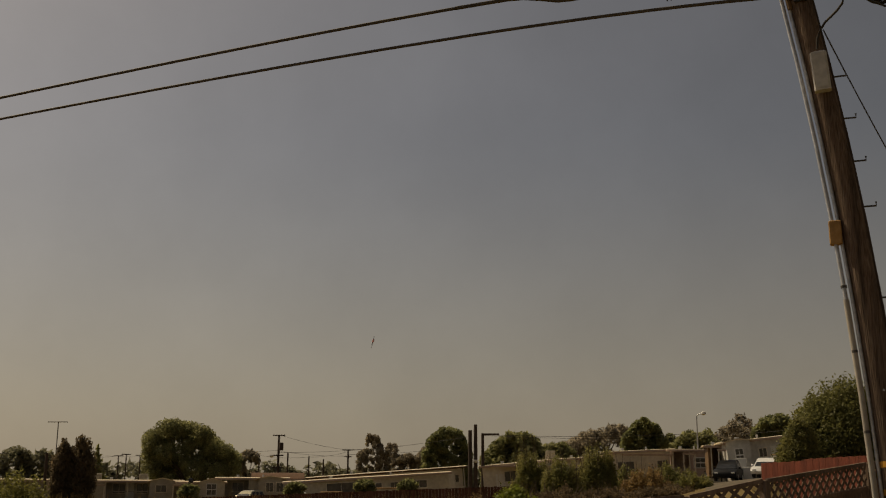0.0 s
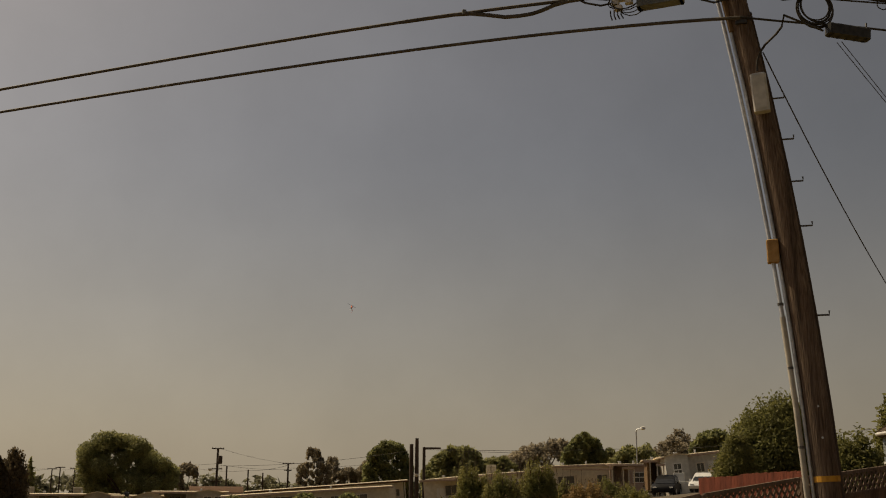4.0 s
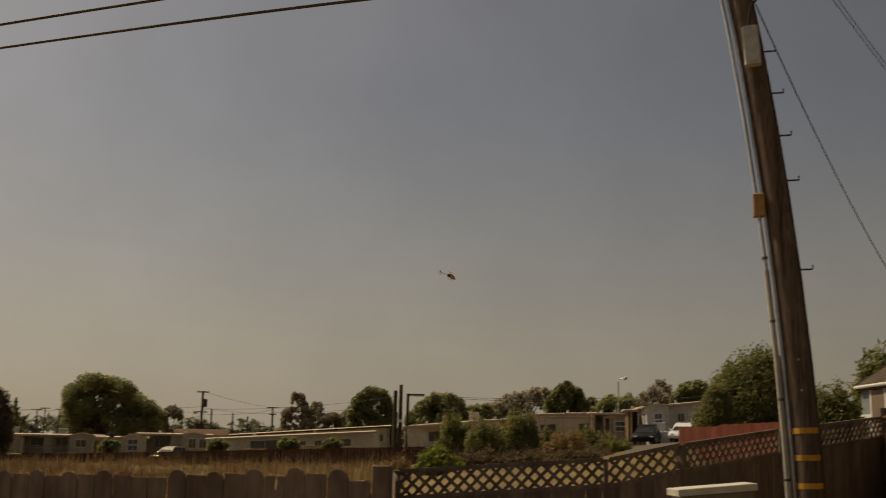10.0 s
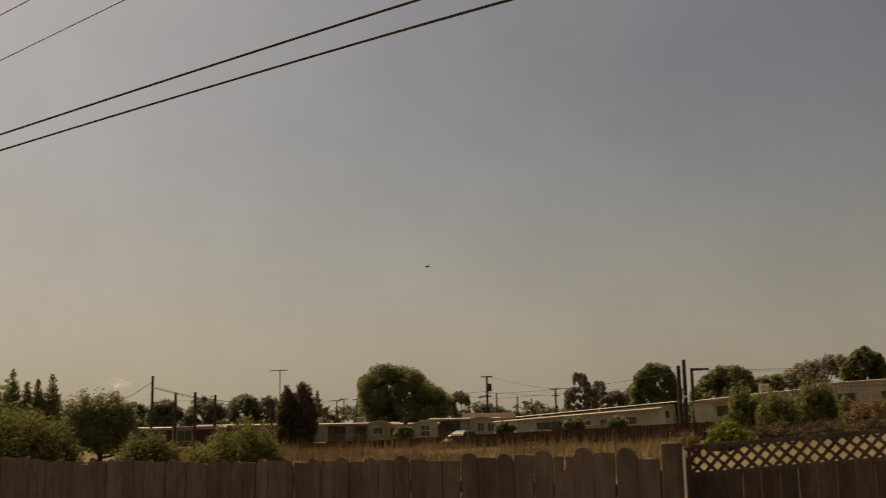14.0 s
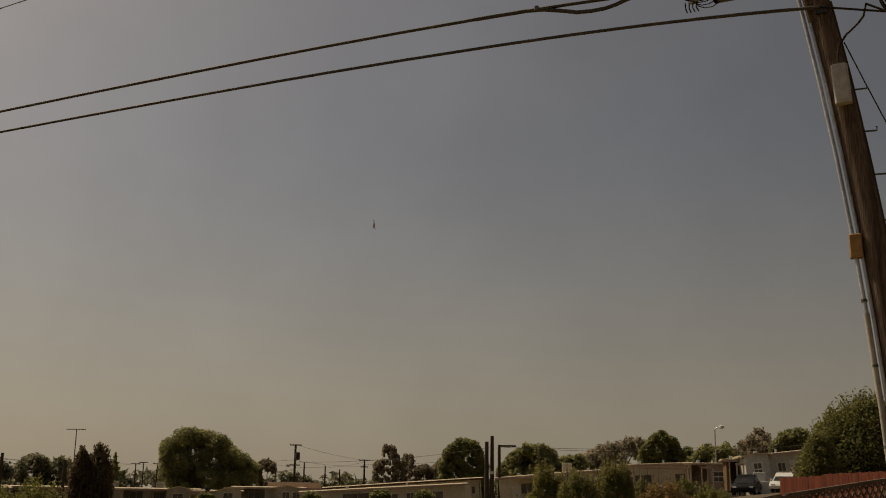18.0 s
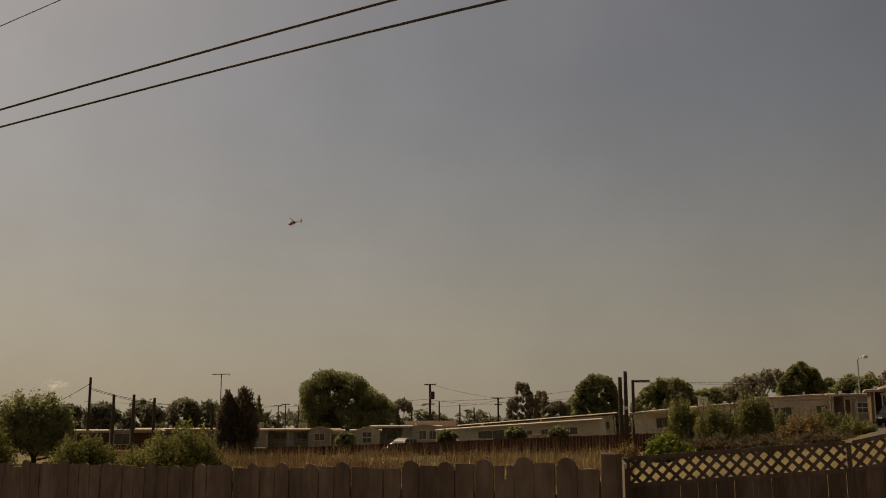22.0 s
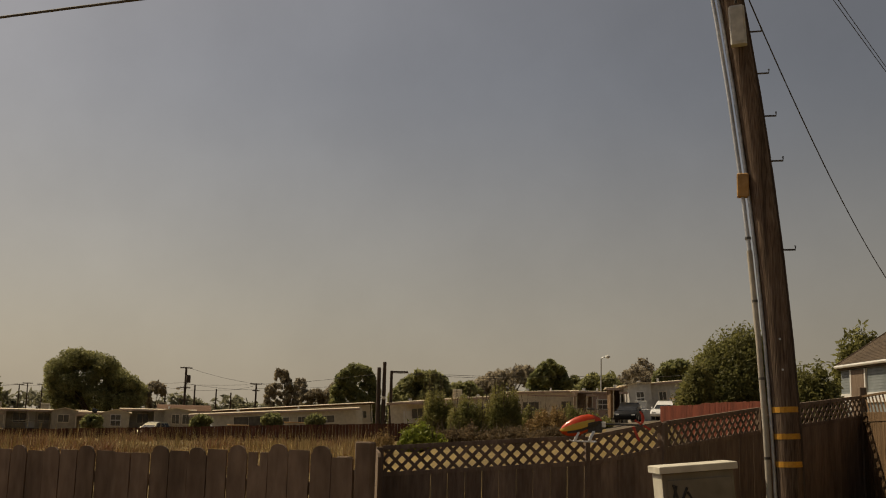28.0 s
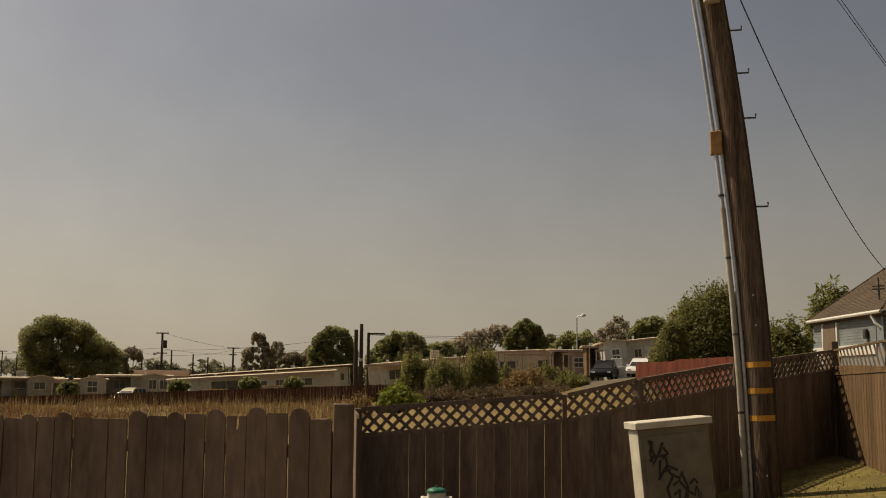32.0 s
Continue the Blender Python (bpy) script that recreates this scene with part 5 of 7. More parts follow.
mobile_home(18.0, 19.6, 72, 2.22, FENCE_TAN, "tan carport wall beside the pale house", porches=((0.1, 0.8),), turn=4)
mobile_home(19.4, 23.2, 70, 2.28, GREYHOUSE, "pale house with a low flat roof", wins=((0.2, 0.62, 1.0, 4), (0.62, 0.6, 0.7)), doors=(0.86,), turn=9, el_right=2.7, gables=((0.2, 1.9, 0.12),))
porch = thing("porch_steps", facing(20.1, 67.5, ground_z(*polar(20.1, 67.5).xy)), "white porch steps before the pale grey house", "steps")
part("landing", Shape().box(-0.85, 0.0, 0.0, 0.85, 1.2, 1.0, ch=0.03), TRIMWHITE, porch)
part("upper_step", Shape().box(-0.45, 0.3, 1.0, 0.45, 1.2, 1.7, ch=0.03), TRIMWHITE, porch)
for x, z0, z1, w_ in ((-0.2, 0.0, 0.9, 0.9), (0.1, 0.9, 1.3, 0.75), (-0.1, 1.3, 1.9, 0.35)):
    bx = thing("storage_crate", facing(22.45, 66, ground_z(*polar(22.45, 66).xy) + z0) @ pose(x, 0, 0), "tan storage crate stacked beside the house", "crate")
    part("crate_body", Shape().box(-w_, -0.4, 0, w_, 0.4, z1 - z0 - 0.06, ch=0.03), CREAM, bx)
    part("lid", Shape().box(-w_ - 0.04, -0.44, z1 - z0 - 0.06, w_ + 0.04, 0.44, z1 - z0, ch=0.02), TANROOF, bx, "sunlit tan lid")
mobile_home(-38.5, -30.0, 80, 0.2, SHINGLE_R, "dull red-brown mobile home behind bushes", wins=((0.3, 1.4, 1.0), (0.7, 1.4, 1.0)))
mobile_home(-31.5, -24.0, 84, 0.3, GREYSIDE, "grey mobile home with a pale carport roof", wins=((0.3, 1.4, 1.0),))

# far board fence before the homes
bf = thing("far_fence", pose(0, 0, 0), "dark reddish brown board fence across the lot", "fence", kind="structure")
fa, fb = polar(-25.0, 76.0), polar(5.6, 76.0)
s = Shape()
frng = random.Random(3)
nb = int((fb - fa).length / 0.3)
for k in range(nb):
    p, q = fa.lerp(fb, k / nb), fa.lerp(fb, (k + 0.94) / nb)
    z0 = 0.5 + 1.55 * k / nb + frng.uniform(-0.03, 0.03)
    o = frng.uniform(-0.02, 0.02)
    s.poly([(p.x, p.y + o, 0), (q.x, q.y + o, 0), (q.x, q.y + o + 0.05, 0), (p.x, p.y + o + 0.05, 0), (p.x, p.y + o, z0), (q.x, q.y + o, z0), (q.x, q.y + o + 0.05, z0), (p.x, p.y + o + 0.05, z0)],
           [(3, 2, 1, 0), (4, 5, 6, 7), (0, 1, 5, 4), (1, 2, 6, 5), (2, 3, 7, 6), (3, 0, 4, 7)])
DARKRED = material("old_redwood_boards", ((0.07, 0.03, 0.022), (0.13, 0.06, 0.042)), 0.9, scale=2, stretch=(4, 4, 0.5), rand=-0.25)
tagged(part("far_boards", s, DARKRED, bf), kind="stuff")

# left neighbours' houses
hs = gable_house(facing(-56.2, 48, 0, 20), 8.5, 14, 3.05, 2.15, STUCCO, SHINGLE_R, "taupe stucco house with a reddish shingle roof", over=0.2, ridge_x=False, front=0.12, eave_paint=CREAM)
for x in (-3.75, -3.0, -2.25):
    window(hs, x, 2.35, 0.55, 1.3, 0, bars=0, frame_paint=WHITE)
part("roof_vent", Shape().tube([(0.3, 3.0, 4.9), (0.3, 3.0, 5.45)], 0.09, 8), STEEL, hs)
part("roof_vent", Shape().box(-0.2, 7.0, 5.0, 0.15, 7.35, 5.4, ch=0.03), STEEL, hs)
hs = gable_house(facing(-53.2, 40, 0, 12), 5.6, 9, 2.65, 1.35, STUCCO, SHINGLE_R, "taupe stucco garage wing with a gable roof", over=0.15, ridge_x=False, front=0.08, eave_paint=CREAM)
window(hs, -0.05, 2.05, 0.42, 0.5, 0, bars=0, frame_paint=CREAM)
side_win = part("window", Shape().box(-2.86, 5.0, 1.7, -2.8, 7.6, 2.35), WHITE, hs, "white-framed side window")
for y in (5.1, 5.95, 6.8):
    part("pane", Shape().box(-2.88, y, 1.78, -2.85, y + 0.72, 2.27), DIMGLASS, side_win)
hs = gable_house(facing(-63.5, 46, 0, 25), 9.0, 10, 3.45, 1.45, STUCCO, SHINGLE_R, "low house with a reddish shingle roof and porch", over=0.3, ridge_x=True)
for x in (-3.2, -1.2, 1.0, 3.0):
    window(hs, x, 2.45, 1.4, 1.5, 0, frame_paint=WHITE)
part("eave_board", Shape().box(-4.8, -0.34, 3.1, 4.8, -0.3, 3.32), WHITE, hs, "white eave board")
for x in (-3.9, -2.2, -0.1, 2.0, 4.2):
    part("porch_post", Shape().box(x - 0.07, -0.28, 0, x + 0.07, -0.14, 3.1), TRIMWHITE, hs)
hs = gable_house(facing(-48.4, 62, 0, 0), 3.2, 5, 2.15, 0.95, STUCCO, TANROOF, "small house with an orange-tan roof", ridge_x=True, hip=1.6)

for az, el, d in ((-59.74, 2.67, 47.0), (-62.44, 2.44, 45.0), (-17.4, 0.28, 88.0)):
    dish = thing("satellite_dish", facing(az, d, high(el, d), 35), "dark round satellite dish on the shingle roof", "satellite dish")
    part("reflector", Shape().lathe([(0.02, 0.1), (0.17, 0.085), (0.3, 0.0), (0.31, 0.02), (0.17, 0.11), (0.02, 0.13)], 18, pose(0, 0, 0, 65)), SPLICE, dish, smooth=True)
    part("mast", Shape().tube([(0, 0.1, 0.0), (0, 0.15, -0.55)], 0.03, 6), STEEL, dish)
    part("feed_arm", Shape().tube([(0, 0, -0.25), (0, -0.45, -0.1)], 0.02, 5), STEEL, dish)

# right neighbour's pale blue house, its long side towards the street pole
def placed(origin, xdir):
    """A pose at a corner, its x axis along a direction of the plan."""
    return Matrix.Translation(origin) @ pose(0, 0, 0, 0, 0, math.degrees(math.atan2(xdir[1], xdir[0])))


def low_house():
    """The pale blue house: an irregular hipped roof over a lit end wall and a wall set back under the eave."""
    t = thing("house", pose(0, 0, 0.55), "pale blue house with a brown hipped shingle roof", "house")
    ze, zr = 3.27, 5.42
    B, C, D = polar(32.9, 23.6, ze), polar(37.5, 20.4, ze), polar(48.4, 14.0, ze)
    R1, R2 = polar(39.2, 26.2, zr), polar(44.0, 24.6, zr)
    E, F = Vector((22.2, 20.9, ze)), Vector((22.5, 31.3, ze))
    dn = Vector((0, 0, -0.13))
    top = [B, C, D, E, F, R1, R2]
    part("roof", Shape().poly(top + [p + dn for p in top[:5]], [(0, 1, 5), (1, 2, 6), (1, 6, 5), (2, 3, 6), (3, 4, 5, 6), (4, 0, 5), (11, 10, 9, 8, 7), (7, 8, 1, 0), (8, 9, 2, 1), (9, 10, 3, 2), (10, 11, 4, 3), (11, 7, 0, 4)]), SHINGLE, t)
    lift = Vector((0, 0, 0.03))
    for p, p1, q, q1 in ((C, R2, D, R2), (C, R1, C, R2), (B, R1, C, R1)):
        up = (q - p if q is not p else q1 - p1).cross(p1 - p).normalized()
        up = up if up.z > 0 else -up
        for k in range(40):
            a0, b0, a1, b1 = p.lerp(p1, k / 40), q.lerp(q1, k / 40), p.lerp(p1, (k + 1) / 40), q.lerp(q1, (k + 1) / 40)
            pts = [a0 + up * 0.003, b0 + up * 0.003, b1 + up * 0.003, a1 + up * 0.003, a0 + up * 0.011, b0 + up * 0.011, b1 + up * 0.005, a1 + up * 0.005]
            part("shingle_course", Shape().poly(pts, [(3, 2, 1, 0), (4, 5, 6, 7), (0, 1, 5, 4), (1, 2, 6, 5), (2, 3, 7, 6), (3, 0, 4, 7)]), SHINGLE, t)
    for p, q in ((C, R1), (R1, R2), (R1, B)):
        part("ridge_cap", Shape().tube([p + lift * 0.4, q + lift * 0.4], 0.03, 6), SHINGLE, t)

    def wall_between(name, p, q, back, z0, z1, thick, mat, label=""):
        d = (q - p).normalized()
        at = Matrix.Translation((p.x, p.y, 0)) @ pose(0, 0, 0, 0, 0, math.degrees(math.atan2(d.y, d.x)))
        return part(name, Shape().box(0, back, z0, Vector((q.x - p.x, q.y - p.y, 0)).length, back + thick, z1), mat, t, label, at), at

    wall, at = wall_between("wall", B, C.lerp(B, 0.06), 0.14, 0.4, ze - 0.05, 0.2, BLUEGREY)
    L0 = (C - B).length
    for k in range(10):
        part("siding_board", Shape().box(0.0, 0.125, 2.5 + 0.075 * k, L0 * 0.86, 0.14, 2.5 + 0.075 * k + 0.068), BLUEGREY, t, at=at)
    part("base_board", Shape().box(-0.05, 0.1, 2.24, L0 * 0.86, 0.14, 2.5), TRIMWHITE, t, "white lower wall band", at)
    dx = L0 * 0.27
    for x in (dx - 0.5, dx + 0.42):
        part("door_trim", Shape().box(x, 0.07, 0.5, x + 0.08, 0.13, 3.12), TRIMWHITE, t, "", at)
    part("door", Shape().box(dx - 0.42, 0.08, 0.5, dx + 0.42, 0.124, 3.1), FENCE_WOOD_B, t, "brown wooden door", at)
    part("meter_box", Shape().box(L0 * 0.74, 0.03, 2.62, L0 * 0.74 + 0.16, 0.11, 2.86, ch=0.02), SPLICE, t, "dark meter box", at)
    wall_between("wall", C.lerp(D, 0.02), D, 1.5, 0.4, ze - 0.05, 0.2, BLUESIDE)
    part("wall", Shape().box(-0.1, 0, 0.4, 0.1, 1.6, ze - 0.05), BLUESIDE, t, at=at @ pose(L0 * 0.9, 0.5, 0))
    wall_between("wall", F, E, 0.4, 0.4, ze - 0.05, 0.2, BLUESIDE)
    for u in (0.03, 0.13):
        p = C.lerp(D, u)
        part("porch_post", Shape().box(-0.05, -0.05, 0, 0.05, 0.05, ze - 0.1), TRIMBLUE if u > 0.1 else BLUESIDE, t, at=Matrix.Translation((p.x + 0.35, p.y, 0)))
    for p, q in ((B, C), (C, D)):
        d = (q - p).normalized()
        part("gutter", Shape().tube([p + Vector((-0.03, 0, -0.05)), q + Vector((-0.03, 0, -0.05))], 0.045 if p is B else 0.025, 8), TRIMWHITE if p is B else STEEL, t, smooth=True)
    c = B.lerp(C, 0.87)
    part("downpipe", Shape().tube([c + Vector((0, 0, -0.1)), c + Vector((0.05, -0.1, -0.3)), C + Vector((0.25, 0.3, -0.5)), Vector((C.x + 0.25, C.y + 0.3, 0.4))], 0.04, 8), TRIMWHITE, t)
    m0 = polar(37.4, 21.5, high(4.15, 21.5))
    mast = part("service_mast", Shape().tube([m0 - Vector((0, 0, 0.3)), polar(37.35, 21.5, high(5.7, 21.5))], 0.025, 8), STEEL, t)
    for e in (5.15, 4.95):
        part("mast_arm", Shape().tube([polar(36.95, 21.5, high(e, 21.5)), polar(37.75, 21.5, high(e, 21.5))], 0.018, 6), STEEL, mast)
    v0 = R1.lerp(R2, 0.45)
    part("vent_pipe", Shape().tube([v0 - Vector((0, 0, 0.2)), v0 + Vector((0, 0, 0.22))], 0.04, 8), STEEL, t)
    v0 = polar(47.2, 17.0, 4.05)
    part("vent_pipe", Shape().tube([v0 - Vector((0, 0, 0.5)), v0 + Vector((0, 0, -0.05))], 0.022, 8), BOXGREY, t)
    return t


low_house()
hs = gable_house(placed((17.87, 21.7, 1.2), (0.96, -0.28)) @ pose(5.0, 0, 0), 10.0, 11.0, 4.05, 1.55, BLUESIDE, SHINGLE, "taller pale blue house wing with a brown gable roof")
kk = 0.45 * 1.55 / 5.5
for sgn, nm, mt in ((0, "barge_board", TRIMBLUEPALE), (1, "barge_board", TRIMBLUE)):
    y0, y1 = (-0.45, 5.5) if sgn == 0 else (11.45, 5.5)
    part(nm, Shape().poly([(-5.5, y0, 4.05 - kk - 0.13), (-5.5, y1, 5.6 - 0.13), (-5.5, y1, 5.62), (-5.5, y0, 4.07 - kk), (-5.44, y0, 4.05 - kk - 0.13), (-5.44, y1, 5.6 - 0.13), (-5.44, y1, 5.62), (-5.44, y0, 4.07 - kk)],
                            [(0, 1, 2, 3), (7, 6, 5, 4), (0, 4, 5, 1), (1, 5, 6, 2), (2, 6, 7, 3), (3, 7, 4, 0)]), mt, hs, "painted barge board")
window(hs, -3.2, 2.6, 1.2, 1.2, 0)
part("roof_vent", Shape().box(-2.9, 1.9, 4.35, -2.6, 2.2, 4.95, ch=0.02), STUCCO, hs)
part("roof_vent", Shape().box(-0.9, 2.4, 4.5, -0.6, 2.7, 5.1, ch=0.02), STUCCO, hs)
part("downpipe", Shape().tube([(-4.92, -0.06, 0), (-4.92, -0.06, 3.6)], 0.05, 8), TRIMWHITE, hs)

# red fence beyond the lattice
rf = thing("red_fence", pose(0, 0, 0), "bright red-stained board fence", "fence", kind="structure")
a, b = polar(21.4, 28), polar(28.4, 25)
a.z, b.z = 0.8, 0.88
nb = 36
for k in range(nb):
    p = a.lerp(b, (k + 0.5) / nb)
    key = "red%d" % (k % 3)
    if key not in lat_mesh:
        lat_mesh[key] = Shape().box(-0.0685, -0.01, 0, 0.0685, 0.01, 2.0 + 0.008 * (k % 3), ch=0.003).mesh("board", RED_WOOD)
    part("board", lat_mesh[key], None, rf, at=Matrix.Translation(p + Vector((0, 0.004 * (k % 2), 0.0 if k > 14 else -0.05))) @ pose(0, 0, 0, 0, 0, math.degrees(math.atan2(b.y - a.y, b.x - a.x))))
part("rail", Shape().box(0, 0.012, 0.5, (b - a).length, 0.05, 0.59), RED_WOOD, rf, at=Matrix.Translation(a) @ pose(0, 0, 0, 0, 0, math.degrees(math.atan2(b.y - a.y, b.x - a.x))))


# lane of the mobile home park
lane = Shape()
lane_v, lane_f = [], []
for j in range(21):
    d = 21.6 + j * 3.2
    for i in range(7):
        q = polar(17.7 + i * 0.65, d)
        lane_v.append((q.x, q.y, ground_z(q.x, q.y) + 0.015))
for j in range(20):
    for i in range(6):
        k = j * 7 + i
        lane_f.append((k, k + 1, k + 8, k + 7))
lane.poly(lane_v, lane_f)
tagged(part("lane", lane, LANE), "worn grey lane between the mobile homes", "road", kind="structure")


# ---- cars ----
def car(at, mat, label, L=4.5, H=1.45, suv=False, name="car"):
    """A car pointing along +x: rounded body, narrowing cabin, windows, lamps, wheels."""
    at = Matrix.Translation((0, 0, ground_z(at.translation.x, at.translation.y) + 0.01)) @ at
    t = thing(name, at, label, "car")
    w, k = 0.88, min(1.1, H * 0.57) if suv else 0.84
    b0, b1 = -L / 2, L / 2
    prof = [(b0 + 0.02, 0.42), (b0, 0.6), (b0 + 0.03, k - 0.12), (b0 + 0.12, k), (b1 - 1.15, k), (b1 - 0.5, k - 0.06), (b1 - 0.12, k - 0.2), (b1, k - 0.38), (b1 - 0.02, 0.4), (b1 - 0.12, 0.26), (b0 + 0.12, 0.26)]
    s = Shape()
    n = len(prof)
    mid_z = 0.6
    for y, f, fx in ((-w, 0.97, 0.985), (-w + 0.07, 1.0, 1.0), (w - 0.07, 1.0, 1.0), (w, 0.97, 0.985)):
        s.v += [(x * fx, y, mid_z + (z - mid_z) * f) for x, z in prof]
    s.f = [tuple(range(n)), tuple(reversed(range(3 * n, 4 * n)))]
    for r in range(3):
        s.f += [(r * n + i, (r + 1) * n + i, (r + 1) * n + (i + 1) % n, r * n + (i + 1) % n) for i in range(n)]
    part("body", s, mat, t, smooth=True)
    # cabin: (x, z) up the back, over the roof and down the windscreen
    if suv:
        cp = [(b0 + 0.12, k - 0.02), (b0 + 0.22, k + 0.35 * (H - k)), (b0 + 0.45, H - 0.08), (b0 + 0.8, H - 0.01), (b0 + 1.6, H), (b1 - 2.2, H - 0.03), (b1 - 1.85, H - 0.12), (b1 - 1.15, k - 0.02)]
    else:
        cp = [(b0 + 0.5, k - 0.02), (b0 + 0.95, H - 0.13), (b0 + 1.3, H - 0.03), (b0 + 1.9, H), (b1 - 2.3, H - 0.03), (b1 - 1.95, H - 0.12), (b1 - 1.2, k - 0.02)]

    def half(z):
        return w - 0.05 - 0.22 * (z - k) / (H - k)

    s = Shape()
    m = len(cp)
    s.v = [(x, -half(z), z) for x, z in cp] + [(x, half(z), z) for x, z in cp]
    s.f = [tuple(reversed(range(m))), tuple(range(m, 2 * m))] + [(i, (i + 1) % m, (i + 1) % m + m, i + m) for i in range(m)]
    part("cabin", s, mat, t, smooth=True)
    x_lo0, x_lo1 = cp[0][0] + 0.18, cp[-1][0] - 0.3
    x_hi0, x_hi1 = cp[2][0] + 0.05, cp[-2][0] - 0.08
    zl, zh = k + 0.05, H - 0.13
    for sy in (-1, 1):
        cuts = 3 if suv else 2
        for c in range(cuts):
            u0, u1 = c / cuts + 0.02, (c + 1) / cuts - 0.02
            q = [(x_lo0 + (x_lo1 - x_lo0) * u0, zl), (x_lo0 + (x_lo1 - x_lo0) * u1, zl), (x_hi0 + (x_hi1 - x_hi0) * u1, zh), (x_hi0 + (x_hi1 - x_hi0) * u0, zh)]
            pts = [(x, sy * (half(z) + 0.008), z) for x, z in q] + [(x, sy * (half(z) - 0.02), z) for x, z in q]
            part("side_window", Shape().poly(pts, [(0, 1, 2, 3), (7, 6, 5, 4), (0, 4, 5, 1), (1, 5, 6, 2), (2, 6, 7, 3), (3, 7, 4, 0)]), GLASS, t)
        for x in (b0 + 0.85, b1 - 0.9):
            wh = part("wheel", Shape().tube([(x, sy * (w - 0.2), 0.33), (x, sy * (w + 0.02), 0.33)], 0.33, 18), TYRE, t)
            part("rim", Shape().tube([(x, sy * (w + 0.0), 0.33), (x, sy * (w + 0.03), 0.33)], 0.2, 12), GALV, wh)
        part("headlight", Shape().box(b1 - 0.16, sy * 0.62 - 0.14, k - 0.38, b1 - 0.02, sy * 0.62 + 0.14, k - 0.24, ch=0.02), CHROME, t)
        part("tail_light", Shape().box(b0 - 0.012, sy * 0.74 - 0.09, k - 0.25, b0 + 0.1, sy * 0.74 + 0.09, k - 0.06, ch=0.02), RED_WOOD, t, "red tail light")
        part("wing_mirror", Shape().box(b1 - 1.62, sy * (w + 0.08) - 0.08, k + 0.02, b1 - 1.5, sy * (w + 0.08) + 0.08, k + 0.16, ch=0.03), mat, t)
    for nm, (xa, za), (xb, zb), dx in (("windscreen", cp[-2], cp[-1], 0.012), ("rear_window", cp[2] if suv else cp[1], cp[1] if suv else cp[0], -0.012)):
        za, zb = za - 0.04, zb + 0.05
        q = [(xa + dx, -half(za) + 0.08, za), (xa + dx, half(za) - 0.08, za), (xb + dx, half(zb) - 0.08, zb), (xb + dx, -half(zb) + 0.08, zb)]
        part(nm, Shape().poly(q + [(x - dx * 2, y, z) for x, y, z in q], [(0, 1, 2, 3), (7, 6, 5, 4), (0, 4, 5, 1), (1, 5, 6, 2), (2, 6, 7, 3), (3, 7, 4, 0)]), GLASS, t)
    return t


def carport(az0, az1, d, el, label, depth=4.0):
    """A thin flat roof on slim posts before a home."""
    a, b = polar(az0, d), polar(az1, d)
    mid, length = (a + b) / 2, (b - a).length
    gz = ground_z(mid.x, mid.y)
    t = thing("carport", Matrix.Translation((mid.x, mid.y, gz)) @ pose(0, 0, 0, 0, 0, math.degrees(math.atan2((b - a).y, (b - a).x))), label, "carport")
    h = high(el, d, (az0 + az1) / 2) - gz
    part("roof", Shape().box(-length / 2, 0, h - 0.1, length / 2, depth, h), ROOFMETAL, t)
    part("fascia", Shape().box(-length / 2, -0.03, h - 0.16, length / 2, 0.0, h - 0.02), PINKSIDE, t)
    for k in range(max(2, int(length / 2.6) + 1)):
        x = -length / 2 + 0.1 + (length - 0.2) * k / max(1, int(length / 2.6))
        part("post", Shape().box(x - 0.05, 0.05, 0, x + 0.05, 0.15, h - 0.1), WHITE, t)
    return t


def cooler(az, d, el, size=0.8):
    """A louvred evaporative cooler that sits on a home's roof."""
    h = high(el, d, az)
    t = thing("rooftop_cooler", facing(az, d, h - size), "tan boxy cooler on a home's roof", "cooler")
    part("casing", Shape().box(-size / 2, -size / 2, 0.08, size / 2, size / 2, size, ch=0.04), CREAM, t)
    for k in range(4):
        part("louvre", Shape().box(-size * 0.4, -size / 2 - 0.02, 0.2 + k * size * 0.17, size * 0.4, -size / 2, 0.2 + k * size * 0.17 + 0.05), GREYSIDE, t)
    for sx in (-1, 1):
        part("leg", Shape().box(sx * size * 0.4 - 0.04, -0.3, -0.5, sx * size * 0.4 + 0.04, 0.3, 0.08), GREYSIDE, t)
    return t


for az0, az1, d, el, lb in ((-24.6, -22.9, 88.5, 0.0, "low pale awning beside the cypresses"), (-18.6, -17.1, 88.5, 0.02, "small pale awning over a window"), (-38.0, -35.6, 76, 0.1, "low carport roof behind the bushes"), (-33.4, -30.4, 76, 0.25, "pale carport roof in the lot"), (3.6, 7.4, 82, 1.4, "low awning on posts before the white home"), (12.2, 15.7, 78, 1.95, "long awning with a dull red edge"), (16.3, 17.2, 76, 1.85, "awning on posts beside the lane"), (18.6, 19.2, 66, 1.95, "small sunlit awning on posts")):
    carport(az0, az1, d, el, lb, 2.0 if d < 70 else 3.5)
for az, d, el, sz in ((7.3, 85.5, 2.4, 1.0), (10.1, 84, 2.1, 0.6), (-20.5, 99, 0.7, 1.0), (-23.45, 99, 0.72, 1.0)):
    cooler(az, d, el, sz)
